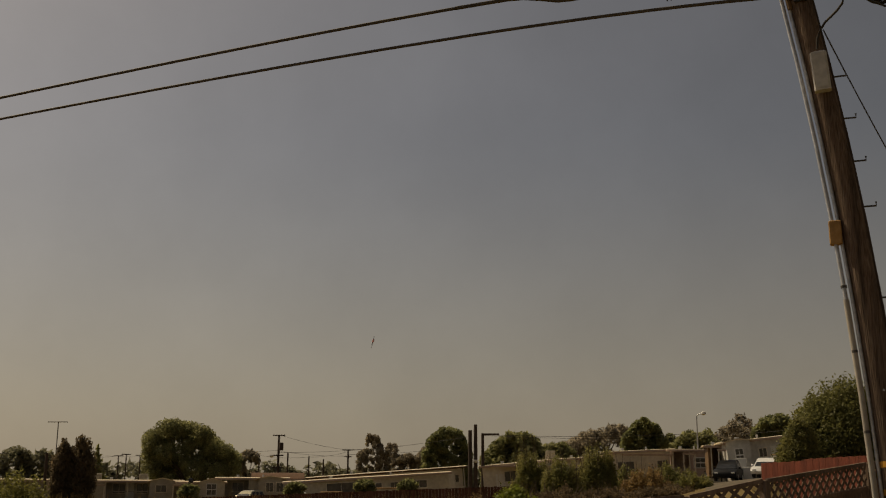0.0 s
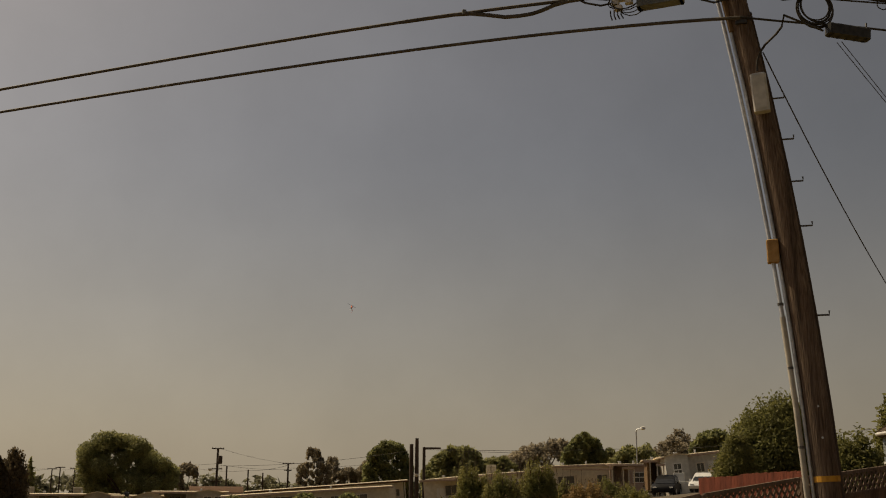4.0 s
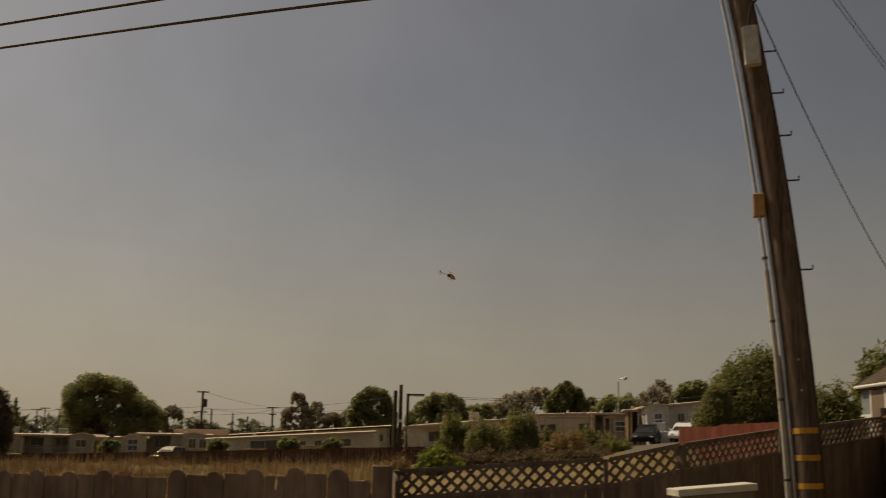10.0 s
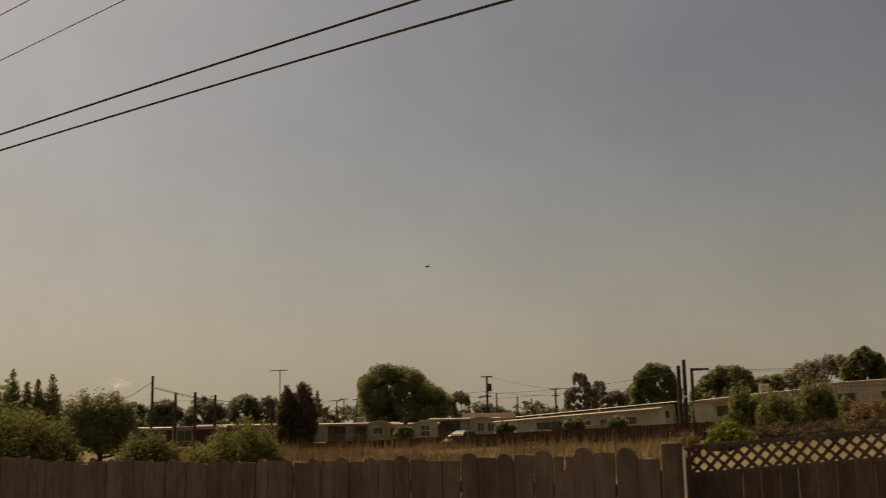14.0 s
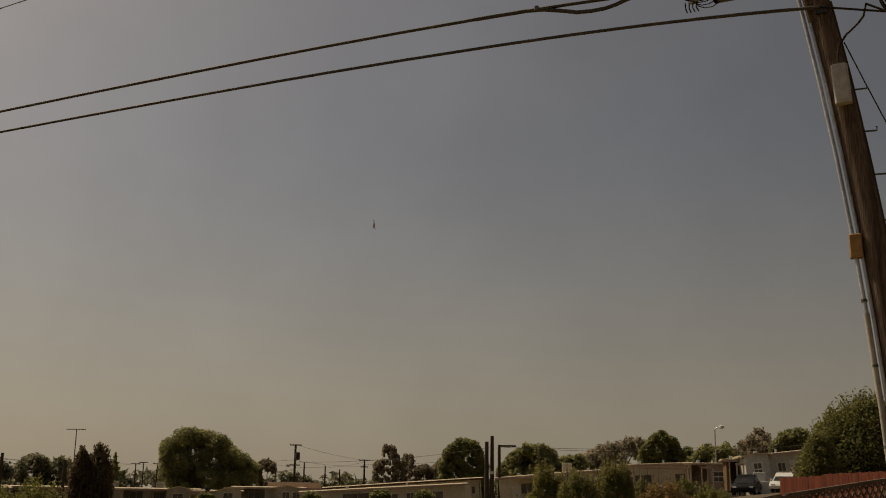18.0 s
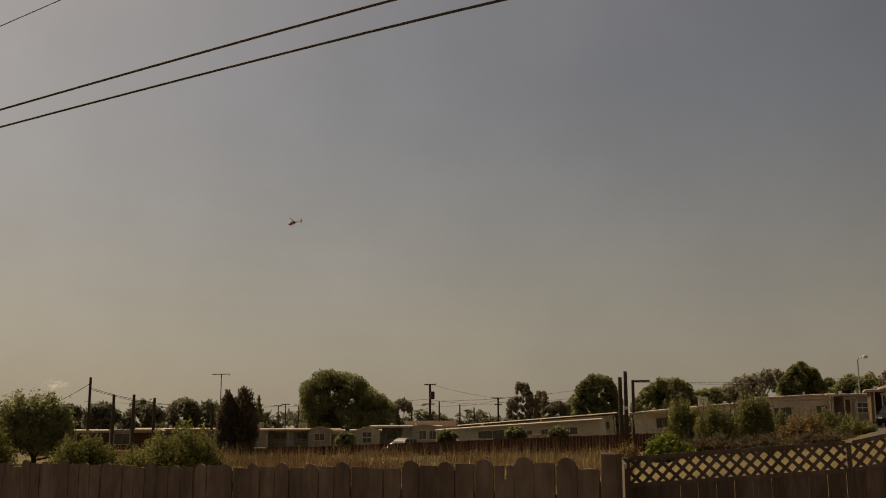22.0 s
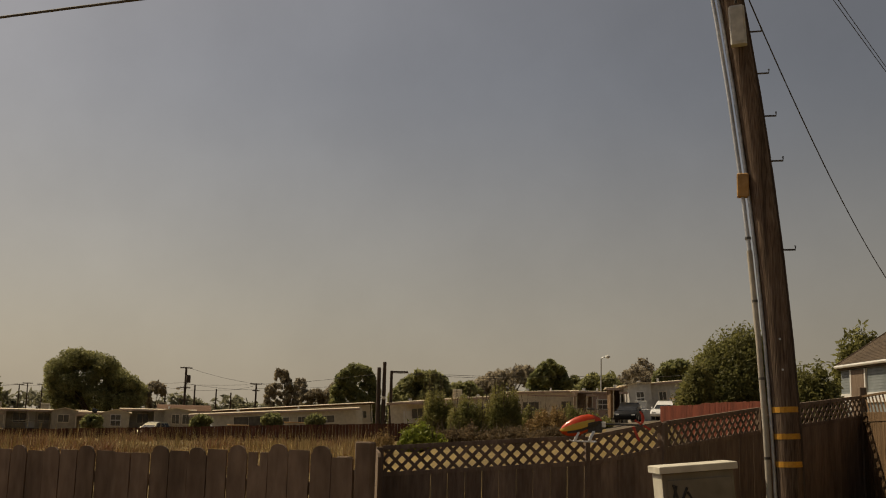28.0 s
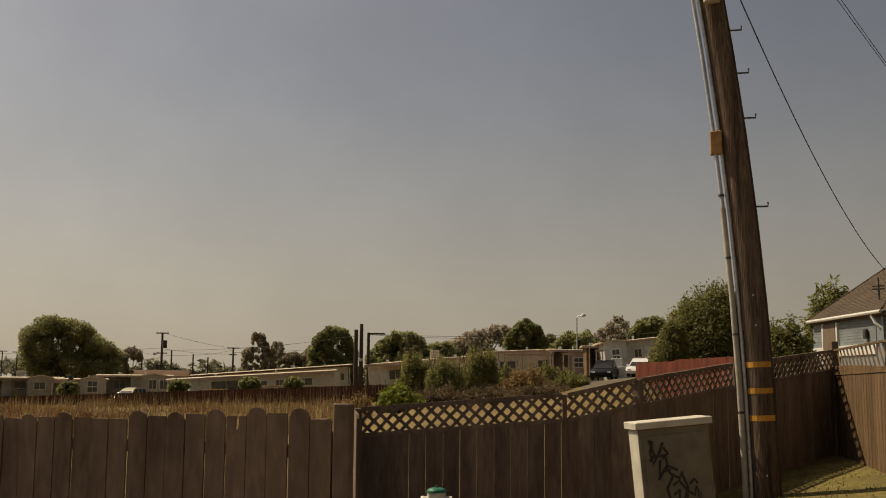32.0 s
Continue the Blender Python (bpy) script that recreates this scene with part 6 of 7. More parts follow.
for az, d, w_, h_ in ((-0.6, 80, 1.9, 1.0), (-3.9, 82, 1.2, 1.3), (-7.9, 82, 1.0, 0.9)):
    bx = thing("storage_bench", facing(az, d, ground_z(*polar(az, d).xy)), "low pale storage bench beside a home", "bench")
    part("chest", Shape().box(-w_, -0.4, 0.0, w_, 0.4, h_ + 0.4, ch=0.03), CREAM, bx)
    part("lid", Shape().box(-w_ - 0.05, -0.45, h_ + 0.4, w_ + 0.05, 0.45, h_ + 0.5, ch=0.02), TANROOF, bx, "sunlit tan lid")
car(facing(-13.6, 80, 0, -128), CARGREEN, "pale gold car parked by the homes in the sun", L=4.0, H=1.5, suv=True)
car(facing(-10.6, 84, 0, 150), CARWHITE, "white car parked beside the long home", L=4.2)
car(facing(19.25, 66, 0, -98), CARBLACK, "black utility vehicle parked on the lane", L=4.2, H=1.62, suv=True)
car(facing(18.5, 76, 0, -98), CARBLACK, "black hatchback parked on the lane", L=3.9, H=1.5)
car(facing(21.75, 65, 0, -98), CARWHITE, "white car parked before the pale house", L=4.2, H=1.5)
car(Matrix.Translation((7.9, 10.9, 0)) @ pose(0, 0, 0, 0, 0, 70), CARTAN, "champagne van parked behind the side fence", L=4.7, H=1.85, suv=True)


# ---- far poles, lamps and lines ----
def wood_pole(az, d, el, label, arms=(), r=0.14, mat=OLD_POLE, name="wooden_pole"):
    t = thing(name, facing(az, d), label, "pole")
    h = high(el, d, az)
    part("shaft", Shape().tube([(0, 0, 0), (0, 0, h)], [r, r * 0.75], 10), mat, t, smooth=True)
    for dz, w in arms:
        part("crossarm", Shape().box(-w, -0.06, h - dz - 0.07, w, 0.06, h - dz + 0.07), mat, t)
        for x in (-w + 0.1, -w * 0.4, w * 0.4, w - 0.1):
            part("insulator", Shape().lathe([(0.05, h - dz + 0.07), (0.06, h - dz + 0.16), (0.03, h - dz + 0.2)], 8, pose(x, 0, 0)), BOXGREY, t)
    return t, h


t, h = wood_pole(-11.6, 118, 3.4, "far power pole with three crossarms and a transformer", ((0.1, 0.85), (2.9, 0.7), (4.6, 0.85)), 0.2)
part("transformer", Shape().lathe([(0.3, h - 2.2), (0.32, h - 2.1), (0.32, h - 1.2), (0.25, h - 1.1)], 12, pose(0.35, -0.3, 0)), OLD_POLE, t, smooth=True)
part("lamp_head", Shape().lathe([(0.1, h - 3.2), (0.32, h - 3.0), (0.3, h - 2.85)], 10, pose(-0.95, 0, 0)), TRIMWHITE, t, "white street lamp head")
wood_pole(-6.8, 135, 2.45, "far power pole with crossarms", ((0.1, 0.95), (1.2, 0.6)), 0.18)
for az, el, d in ((-12.9, 2.08, 140), (-10.95, 2.2, 120), (-9.5, 1.97, 130), (-8.5, 1.76, 130), (-22.2, 1.9, 170), (-21.7, 2.0, 170), (-20.8, 1.95, 170)):
    wood_pole(az, d, el, "thin far power pole", ((0.1, 0.9),) if az < -20 else (), 0.14)
wood_pole(1.72, 84, 3.8, "dark bare wooden post beside another", (), 0.26)
wood_pole(2.1, 84, 4.2, "tall dark bare wooden post", (), 0.24)
t, h = wood_pole(2.6, 84, 3.6, "dark wooden post with a short arm", (), 0.2)
part("arm", Shape().box(-0.1, -0.12, h - 0.2, 1.7, 0.12, h - 0.02), OLD_POLE, t)
part("flood_lamp", Shape().lathe([(0.08, 4.3), (0.22, 4.45), (0.2, 4.6)], 10, pose(-0.75, -0.3, 0)), TRIMWHITE, t, "white flood lamp")
wood_pole(-34.75, 62, 3.7, "tall thin wooden power pole", (), 0.12)
for az, el in ((-33.2, 2.55), (-31.9, 2.58), (-30.55, 2.37), (-26.7, 2.0)):
    wood_pole(az, 70, el, "dark bare wooden post in the lot", (), 0.15)
wood_pole(-59.84, 90, 3.75, "far power pole with a crossarm", ((0.1, 0.8),), 0.14)
wood_pole(-53.28, 90, 3.93, "far power pole with a narrow crossarm", ((0.3, 0.7),), 0.16)
st = thing("street_lamp", facing(17.35, 92), "tall slim street lamp with a white head", "street lamp")
hl = high(4.4, 92, 17.35)
part("post", Shape().tube([(0, 0, 0), (0, 0, hl - 0.2), (0.2, 0, hl), (0.6, 0, hl + 0.05)], [0.09, 0.07, 0.06, 0.05], 8), GALV, st, smooth=True)
part("lamp_head", Shape().lathe([(0.12, -0.1), (0.3, 0.0), (0.25, 0.2), (0.08, 0.28)], 10, pose(0.75, 0, hl)), TRIMWHITE, st, "white lamp head", smooth=True)
an = thing("tv_antenna", facing(-26.15, 88), "tall television antenna on a thin mast", "antenna")
ha = high(4.0, 88)
part("mast", Shape().tube([(0, 0, 0), (0, 0, ha)], 0.05, 6), STEEL, an)
part("boom", Shape().tube([(-1.0, 0, ha), (0.9, 0, ha + 0.05)], 0.04, 6), STEEL, an)
for k in range(7):
    part("element", Shape().tube([(-0.95 + 0.3 * k, -0.8, ha), (-0.95 + 0.3 * k, 0.8, ha)], 0.025, 5), STEEL, an)
for a0, e0, d0, a1, e1, d1 in ((-11.6, 3.4, 118, -6.8, 2.4, 135), (-11.6, 2.2, 118, -3, 2.7, 118), (-34.75, 3.0, 62, -29, 1.9, 84), (-34.75, 2.9, 62, -26.8, 1.3, 84), (-6.8, 2.4, 135, 1.9, 3.4, 90), (2.6, 3.5, 84, 17.3, 3.1, 92), (2.6, 3.45, 84, 14.8, 3.0, 120), (-58.6, 3.25, 90, -53.3, 3.2, 90), (-53.3, 3.2, 90, -44.0, 1.9, 90), (-58.6, 3.25, 90, -72, 4.0, 80), (17.3, 2.9, 120, 33, 3.3, 60), (-11.6, 2.35, 118, -22.2, 1.8, 170), (-11.6, 2.3, 118, -6.8, 2.0, 135), (-12.9, 2.0, 140, -9.5, 1.9, 130), (-9.5, 1.9, 130, -6.8, 2.3, 135), (-22.2, 1.85, 170, -35.1, 2.1, 150), (-21.7, 1.95, 170, -26.0, 1.6, 160), (-34.75, 3.3, 62, -38.5, 1.4, 70), (-6.8, 2.1, 135, 0.5, 2.6, 118)):
    cable("line_wire", hang(polar(a0, d0, high(e0, d0, a0)), polar(a1, d1, high(e1, d1, a1)), 0.25, 10), 0.02, "thin far overhead line", "wire")

# ---- trees and bushes ----


def column(name, az, d, width, el_top, label, mat, seed, n):
    """A dense flame-shaped cypress."""
    w, h = 2 * d * math.tan(radians(width / 2)), high(el_top, d)
    t = thing(name, facing(az, d), label, "tree")
    g = random.Random(seed)
    bl = []
    for k in range(40):
        u = k / 39
        rr = w / 2 * min(1.0, 0.75 + 1.2 * u, 1.75 * (1 - u) ** 0.6)
        bl.append((g.uniform(-0.12, 0.12) * w, g.uniform(-0.12, 0.12) * w, 0.03 * h + h * 0.93 * u, max(0.12, rr * g.uniform(0.75, 0.95))))
    v, f = leaves(bl, n, 0.17, seed, squash=1.0, droop=-1.2, loose=1.05)
    part("crown", leaf_mesh("crown", v, f, mat), None, t)
    part("trunk", Shape().tube([(0, 0, -0.05), (0, 0, h * 0.8)], [w * 0.06, 0.03], 8), BARK, t, smooth=True)
    return t


column("cypress_tree", -25.65, 74, 1.45, 3.1, "tall dark columnar cypress", LEAF_CYP, 1, 12000)
column("cypress_tree", -24.5, 74, 1.75, 3.35, "tall dark columnar cypress beside another", LEAF_CYP, 2, 12000)
conifer("fir_tree", -23.55, 130, 1.5, 2.6, "far pointed dark green fir", LEAF_PINE, 3)
tree("oak_tree", -17.4, 118, 6.6, 4.5, "broad dark oak with a dense spreading crown", LEAF_OAK, 4, low=0.05, n=80000, blobs=130, leaf=0.18, r=(0.05, 0.11), flat=0.6,
     profile=((-0.5, 0.55), (-0.46, 0.86), (-0.41, 0.85), (-0.37, 0.78), (-0.31, 0.97), (-0.24, 0.97), (-0.17, 1.0), (-0.1, 0.97), (0.0, 0.95), (0.1, 0.9), (0.16, 0.84), (0.22, 0.79), (0.28, 0.7), (0.36, 0.64), (0.42, 0.57), (0.48, 0.46), (0.5, 0.3)))
tree("small_tree", -13.6, 130, 1.5, 2.4, "small feathery tree beside the oak", LEAF_EUC, 6, low=0.25, n=1500)
tree("eucalyptus_tree", -5.0, 125, 2.4, 3.5, "sparse grey-green eucalyptus with gaps", LEAF_EUC, 7, low=0.12, n=17000, blobs=130, leaf=0.22, r=(0.035, 0.085), profile=((-0.5, 0.6), (-0.38, 0.72), (-0.28, 0.66), (-0.15, 1.0), (0.1, 0.96), (0.25, 0.7), (0.36, 0.62), (0.44, 0.86), (0.5, 0.7)), droop=1.6)
tree("eucalyptus_tree", -2.4, 128, 3.0, 2.9, "hazy grey-green eucalyptus beyond the homes", LEAF_EUC, 8, low=0.05, n=17000, blobs=130, leaf=0.22, r=(0.035, 0.085), profile=((-0.5, 0.9), (-0.4, 1.0), (-0.3, 0.7), (-0.1, 0.82), (0.1, 0.75), (0.35, 0.95), (0.5, 0.6)), droop=1.6)
tree("round_tree", 0.1, 112, 3.5, 4.25, "dense round-topped green tree", LEAF_ROUND, 9, low=0.0, n=26000, blobs=120, leaf=0.24, r=(0.06, 0.12), profile=rough(7, 0.14))
tree("dark_tree", 5.0, 116, 5.0, 3.8, "dark bushy tree behind the homes", LEAF_OAK, 10, low=0.0, n=26000, blobs=120, r=(0.06, 0.12), profile=rough(47, 0.14))
tree("dark_tree", 7.7, 120, 3.6, 3.1, "low dark tree behind the homes", LEAF_OAK, 12, low=0.0, n=26000, blobs=120, r=(0.06, 0.12), profile=rough(76, 0.14))
tree("dark_tree", 10.7, 122, 4.4, 4.2, "hazy dark tree row behind the homes", LEAF_EUC, 13, low=0.05, n=7000, blobs=70, leaf=0.34, r=(0.06, 0.13), profile=((-0.5, 0.7), (-0.3, 0.86), (0.0, 0.92), (0.3, 1.0), (0.5, 0.9)))
tree("round_tree", 13.75, 110, 3.2, 4.85, "dense round green tree behind the homes", LEAF_ROUND, 14, low=0.0, n=26000, blobs=120, leaf=0.24, r=(0.06, 0.12), profile=rough(139, 0.14))
tree("dark_tree", 17.2, 120, 4.0, 3.6, "low dark tree beyond the lane", LEAF_OAK, 15, low=0.05, n=9000, blobs=90, r=(0.06, 0.12), profile=rough(172, 0.14))
tree("dark_tree", 15.9, 128, 3.0, 3.4, "low dark tree behind the tan home", LEAF_OAK, 81, low=0.0, n=9000, blobs=80, r=(0.06, 0.12), profile=rough(81, 0.2))
tree("dark_tree", 19.9, 132, 4.4, 3.8, "dark tree row beyond the pale house", LEAF_EUC, 82, low=0.0, n=9000, blobs=90, r=(0.06, 0.12), profile=rough(82, 0.25))
tree("dark_tree", 8.9, 128, 3.0, 3.3, "hazy dark tree beyond the white home", LEAF_EUC, 83, low=0.0, n=8000, blobs=80, r=(0.06, 0.12), profile=rough(83, 0.25))
tree("bare_tree", 20.0, 125, 3.6, 4.25, "thin brownish tree beyond the white house", LEAF_EUC, 16, low=0.1, n=3600, blobs=60, leaf=0.3, r=(0.05, 0.1), profile=((-0.5, 0.6), (-0.2, 0.8), (0.05, 1.0), (0.2, 0.9), (0.5, 0.6)))
tree("green_tree", 22.6, 100, 3.4, 4.2, "green leafy tree behind the white house", LEAF_ROUND, 17, low=0.2, n=9000, blobs=90, r=(0.06, 0.12), profile=rough(219, 0.14))
tree("pepper_tree", 26.1, 41, 7.4, 6.3, "large leafy green tree beside the pole", LEAF_DARK, 18, low=0.0, n=66000, blobs=260, leaf=0.09, r=(0.05, 0.1), profile=((-0.5, 0.4), (-0.3, 0.76), (-0.15, 0.9), (0.05, 1.0), (0.25, 1.0), (0.4, 0.84), (0.5, 0.5)), shoots=True)
tree("pepper_tree", 23.75, 38.5, 2.3, 3.9, "lighter olive drooping tree against the larger one", LEAF_PEPPER, 19, low=0.0, n=20000, blobs=120, leaf=0.09, r=(0.06, 0.12), droop=1.5, profile=((-0.5, 0.3), (-0.4, 0.6), (-0.2, 0.82), (0.0, 0.97), (0.2, 1.0), (0.5, 0.8)), shoots=True)
tree("pepper_tree", 31.2, 19, 4.6, 4.2, "leafy green tree before the blue house", LEAF_DARK, 20, low=0.0, n=26000, blobs=90, leaf=0.055, r=(0.13, 0.24), profile=rough(20, 0.12), shoots=True)
tree("backyard_tree", 34.5, 48, 3.6, 6.3, "leafy tree rising behind the blue house", LEAF_DARK, 21, low=0.3, n=9000, blobs=90, r=(0.06, 0.12), profile=rough(345, 0.14), shoots=True)
tree("street_tree", -17.5, 80, 1.3, 0.05, "small round clipped tree by the homes", LEAF_ROUND, 22, low=0.2, n=1500, blobs=20)
tree("street_tree", -10.35, 79, 1.5, 0.22, "small round clipped tree by the homes", LEAF_ROUND, 23, low=0.2, n=1500, blobs=20)
tree("street_tree", -5.6, 79, 1.35, 0.45, "small round tree on a short trunk", LEAF_ROUND, 24, low=0.4, n=1500, blobs=20)
tree("street_tree", -2.6, 79, 1.35, 0.45, "small round tree on a short trunk", LEAF_ROUND, 25, low=0.4, n=1500, blobs=20)
# bushes in the lot beyond the lattice fence
for az, d, w, el, nm, lb, mt, sd, n, bb in (
        (4.9, 34, 3.0, 0.55, "bush", "bright green leafy sapling clump", LEAF_BRIGHT, 26, 2200, 102),
        (5.9, 40, 2.8, 3.6, "bush", "olive green bush in the lot", LEAF_SCRUB, 27, 12000, 153),
        (8.1, 39, 2.9, 3.0, "bush", "dull olive bush with bare twigs", LEAF_SCRUB, 31, 8200, 119),
        (10.5, 42, 2.8, 3.7, "bush", "tall olive green bush in the lot", LEAF_SCRUB, 28, 12500, 153),
        (7.6, 36, 4.6, 0.5, "bush", "low tangled bare brown brush in the lot", LEAF_TWIG, 53, 3400, 153),
        (11.6, 37, 5.0, 0.4, "bush", "low bare brown brush in the lot", LEAF_TWIG, 54, 4800, 153),
        (15.2, 36, 4.0, 0.0, "bush", "low dead brush along the lot", LEAF_TWIG, 56, 3600, 130),
        (17.0, 41, 2.4, 1.0, "bush", "olive brush beside the lane", LEAF_SCRUB, 55, 3600, 70),
        (13.8, 40, 3.6, 1.7, "bush", "half-dry brown bush in the lot", LEAF_DRY, 29, 6760, 119),
        (15.6, 42, 2.8, 1.9, "bush", "olive and brown bush in the lot", LEAF_SCRUB, 30, 8000, 119),
        (12.7, 43, 2.2, 2.2, "bush", "thin olive bush in the lot", LEAF_SCRUB, 51, 6760, 85),
        (2.0, 44, 2.0, 0.2, "bush", "low dry bush before the far fence", LEAF_DRY, 52, 2340, 68)):
    bush = tree(nm, az, d, w, el, lb, mt, sd, low=0.0, n=n * 2, blobs=bb, category="bush", leaf=0.1 if mt is LEAF_BRIGHT else 0.058, r=(0.03, 0.08), trunk=0.03, profile=rough(sd, 0.55))
    whips(bush, w, el, d, az, sd)
# bushes and trees to the left
tree("bush", -43.9, 24, 9.9, 2.95, "large rounded olive green bush behind the fence", LEAF_BUSH, 32, low=0.0, n=90000, blobs=420, category="bush", leaf=0.042, r=(0.03, 0.07), profile=rough(32, 0.14))
tree("bush", -34.9, 27, 4.8, 1.1, "olive green bush behind the fence", LEAF_BUSH, 33, low=0.0, n=26000, blobs=220, category="bush", leaf=0.045, r=(0.035, 0.08), profile=rough(33, 0.25))
tree("citrus_tree", -29.2, 28, 7.4, 1.85, "leafy citrus bush behind the fence", LEAF_BUSH, 34, low=0.0, n=40000, blobs=300, category="bush", leaf=0.048, r=(0.03, 0.075), profile=rough(34, 0.35))
tree("broad_tree", -38.0, 58, 4.9, 3.1, "broad green tree with an open crown", LEAF_OAK, 35, low=0.0, n=14000, blobs=60, leaf=0.12, flat=0.6, profile=((-0.5, 0.72), (-0.46, 0.88), (-0.38, 0.82), (-0.28, 0.99), (-0.2, 0.95), (-0.12, 0.85), (-0.02, 0.99), (0.08, 0.9), (0.2, 1.0), (0.3, 0.78), (0.4, 0.82), (0.46, 0.62), (0.5, 0.5)), shoots=True)
for az, w, el, sd in ((-44.75, 2.7, 4.05, 36), (-43.6, 2.6, 4.15, 37), (-42.7, 2.0, 3.35, 38), (-42.05, 2.2, 3.5, 39), (-41.15, 2.4, 3.8, 40), (-46.3, 2.2, 2.65, 41), (-47.1, 1.9, 2.5, 42)):
    conifer("pine_tree", az, 120, w * 1.35, el, "far dark pine with layered boughs", LEAF_PINE, sd, 2600)
for az, w, el, sd, d in ((-48.9, 3.6, 2.2, 43, 130), (-33.9, 2.4, 2.15, 44, 110), (-31.2, 2.8, 2.3, 45, 110), (-28.6, 2.4, 2.45, 46, 115), (-27.0, 2.4, 2.2, 47, 115), (-35.9, 1.8, 1.9, 48, 130), (-51.2, 2.4, 1.8, 49, 150)):
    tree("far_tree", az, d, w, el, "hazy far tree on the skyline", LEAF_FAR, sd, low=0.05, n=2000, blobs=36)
for k in range(56):
    az = -64 + k * 1.85
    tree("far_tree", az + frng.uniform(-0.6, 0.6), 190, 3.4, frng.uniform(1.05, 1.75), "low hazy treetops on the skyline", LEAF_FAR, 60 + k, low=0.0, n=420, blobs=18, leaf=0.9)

# ---- small clouds ----
cm = bpy.data.materials.new("cloud_vapour")
cm.use_nodes = True
cn, cl_ = cm.node_tree.nodes, cm.node_tree.links
cb = cn["Principled BSDF"]
cb.inputs["Base Color"].default_value = (0.8, 0.76, 0.7, 1)
cb.inputs["Roughness"].default_value = 1.0
# a warm glow of its own stands in for sunlight scattered in the cloud
cb.inputs["Emission Color"].default_value = (1.0, 0.9, 0.74, 1)
cb.inputs["Emission Strength"].default_value = 0.42
c_co, c_gr, c_no, c_mul, c_map = cn.new("ShaderNodeTexCoord"), cn.new("ShaderNodeTexGradient"), cn.new("ShaderNodeTexNoise"), cn.new("ShaderNodeMath"), cn.new("ShaderNodeMapRange")
c_flat = cn.new("ShaderNodeMapping")
c_flat.inputs["Scale"].default_value = (1, 0, 1)
c_gr.gradient_type = 'SPHERICAL'
c_no.inputs["Scale"].default_value, c_no.inputs["Detail"].default_value = 2.6, 8
c_map.inputs[1].default_value, c_map.inputs[2].default_value = 0.42, 0.72
c_mul.operation = 'MULTIPLY'
cl_.new(c_co.outputs["Object"], c_flat.inputs[0]), cl_.new(c_flat.outputs[0], c_gr.inputs[0]), cl_.new(c_flat.outputs[0], c_no.inputs[0])
cl_.new(c_no.outputs[0], c_map.inputs[0]), cl_.new(c_gr.outputs[1], c_mul.inputs[0]), cl_.new(c_map.outputs[0], c_mul.inputs[1])
cl_.new(c_mul.outputs[0], cb.inputs["Alpha"])
for az, el, w, h in ((-47.0, 5.0, 2.2, 0.85), (-60.5, 4.4, 1.6, 0.6), (-36.9, 3.2, 1.0, 0.5)):
    d = 2000.0
    ob = part("cloud", Shape().lathe([(0.02, -0.01), (1.0, -0.004), (1.0, 0.004), (0.02, 0.01)], 32, pose(0, 0, 0, 90)), cm)
    ob.matrix_basis = facing(az, d, high(el, d)) @ Matrix.Diagonal((d * math.tan(radians(w)), 200, d * math.tan(radians(h)), 1))
    tagged(ob, "small pale wispy cloud in the hazy sky", "cloud", kind="structure")


# ---- the model helicopter ----
HELI_ORANGE = material("orange_red_canopy_paint", ((0.55, 0.045, 0.012), (0.64, 0.085, 0.02)), 0.25, scale=3, bump=0, stain=0.15, spec=0.6)
HELI_YELLOW = material("yellow_canopy_paint", ((0.68, 0.42, 0.05), (0.74, 0.5, 0.08)), 0.25, scale=3, bump=0, stain=0.1, spec=0.6)
CARBON = material("carbon_fibre", ((0.02, 0.02, 0.022), (0.05, 0.05, 0.05)), 0.35, scale=60, bump=0, spec=0.5)
NEON = material("neon_red_plastic", ((0.5, 0.05, 0.035), (0.58, 0.09, 0.055)), 0.4, bump=0)
SKIDWHITE = material("white_plastic_skid", ((0.75, 0.75, 0.74), (0.8, 0.8, 0.79)), 0.4, bump=0)

heli = thing("model_helicopter", pose(0, 0, 0), "orange and yellow radio-controlled model helicopter", "helicopter")


STATIONS = ((0.365, -0.078, -0.088, 0.008), (0.34, -0.035, -0.122, 0.04), (0.28, 0.022, -0.148, 0.06), (0.2, 0.068, -0.15, 0.068), (0.12, 0.1, -0.138, 0.07),
            (0.04, 0.113, -0.1, 0.066), (-0.04, 0.104, -0.045, 0.056), (-0.1, 0.075, 0.0, 0.042), (-0.125, 0.05, 0.025, 0.02))


def canopy(which):
    """Teardrop canopy, nose along +x, by stations (x, top, bottom, half width); which picks the colour's faces."""
    s = Shape()
    m = 18
    for x, zt, zb, hw in STATIONS:
        zc, r = (zt + zb) / 2, (zt - zb) / 2
        for k in range(m):
            a = 2 * math.pi * k / m
            s.v.append((x, hw * math.cos(a), zc + r * math.sin(a)))
    n = len(STATIONS)
    for i in range(n - 1):
        for k in range(m):
            up = math.sin(2 * math.pi * (k + 0.5) / m)
            tone = "black" if (2 <= i <= 4 and -0.7 < up < -0.2) or (i >= 5 and up < -0.1) else "yellow" if (i <= 5 and -0.35 < up < 0.55 - 0.06 * i) else "orange"
            if tone == which:
                s.f.append((i * m + k, i * m + (k + 1) % m, (i + 1) * m + (k + 1) % m, (i + 1) * m + k))
    return s


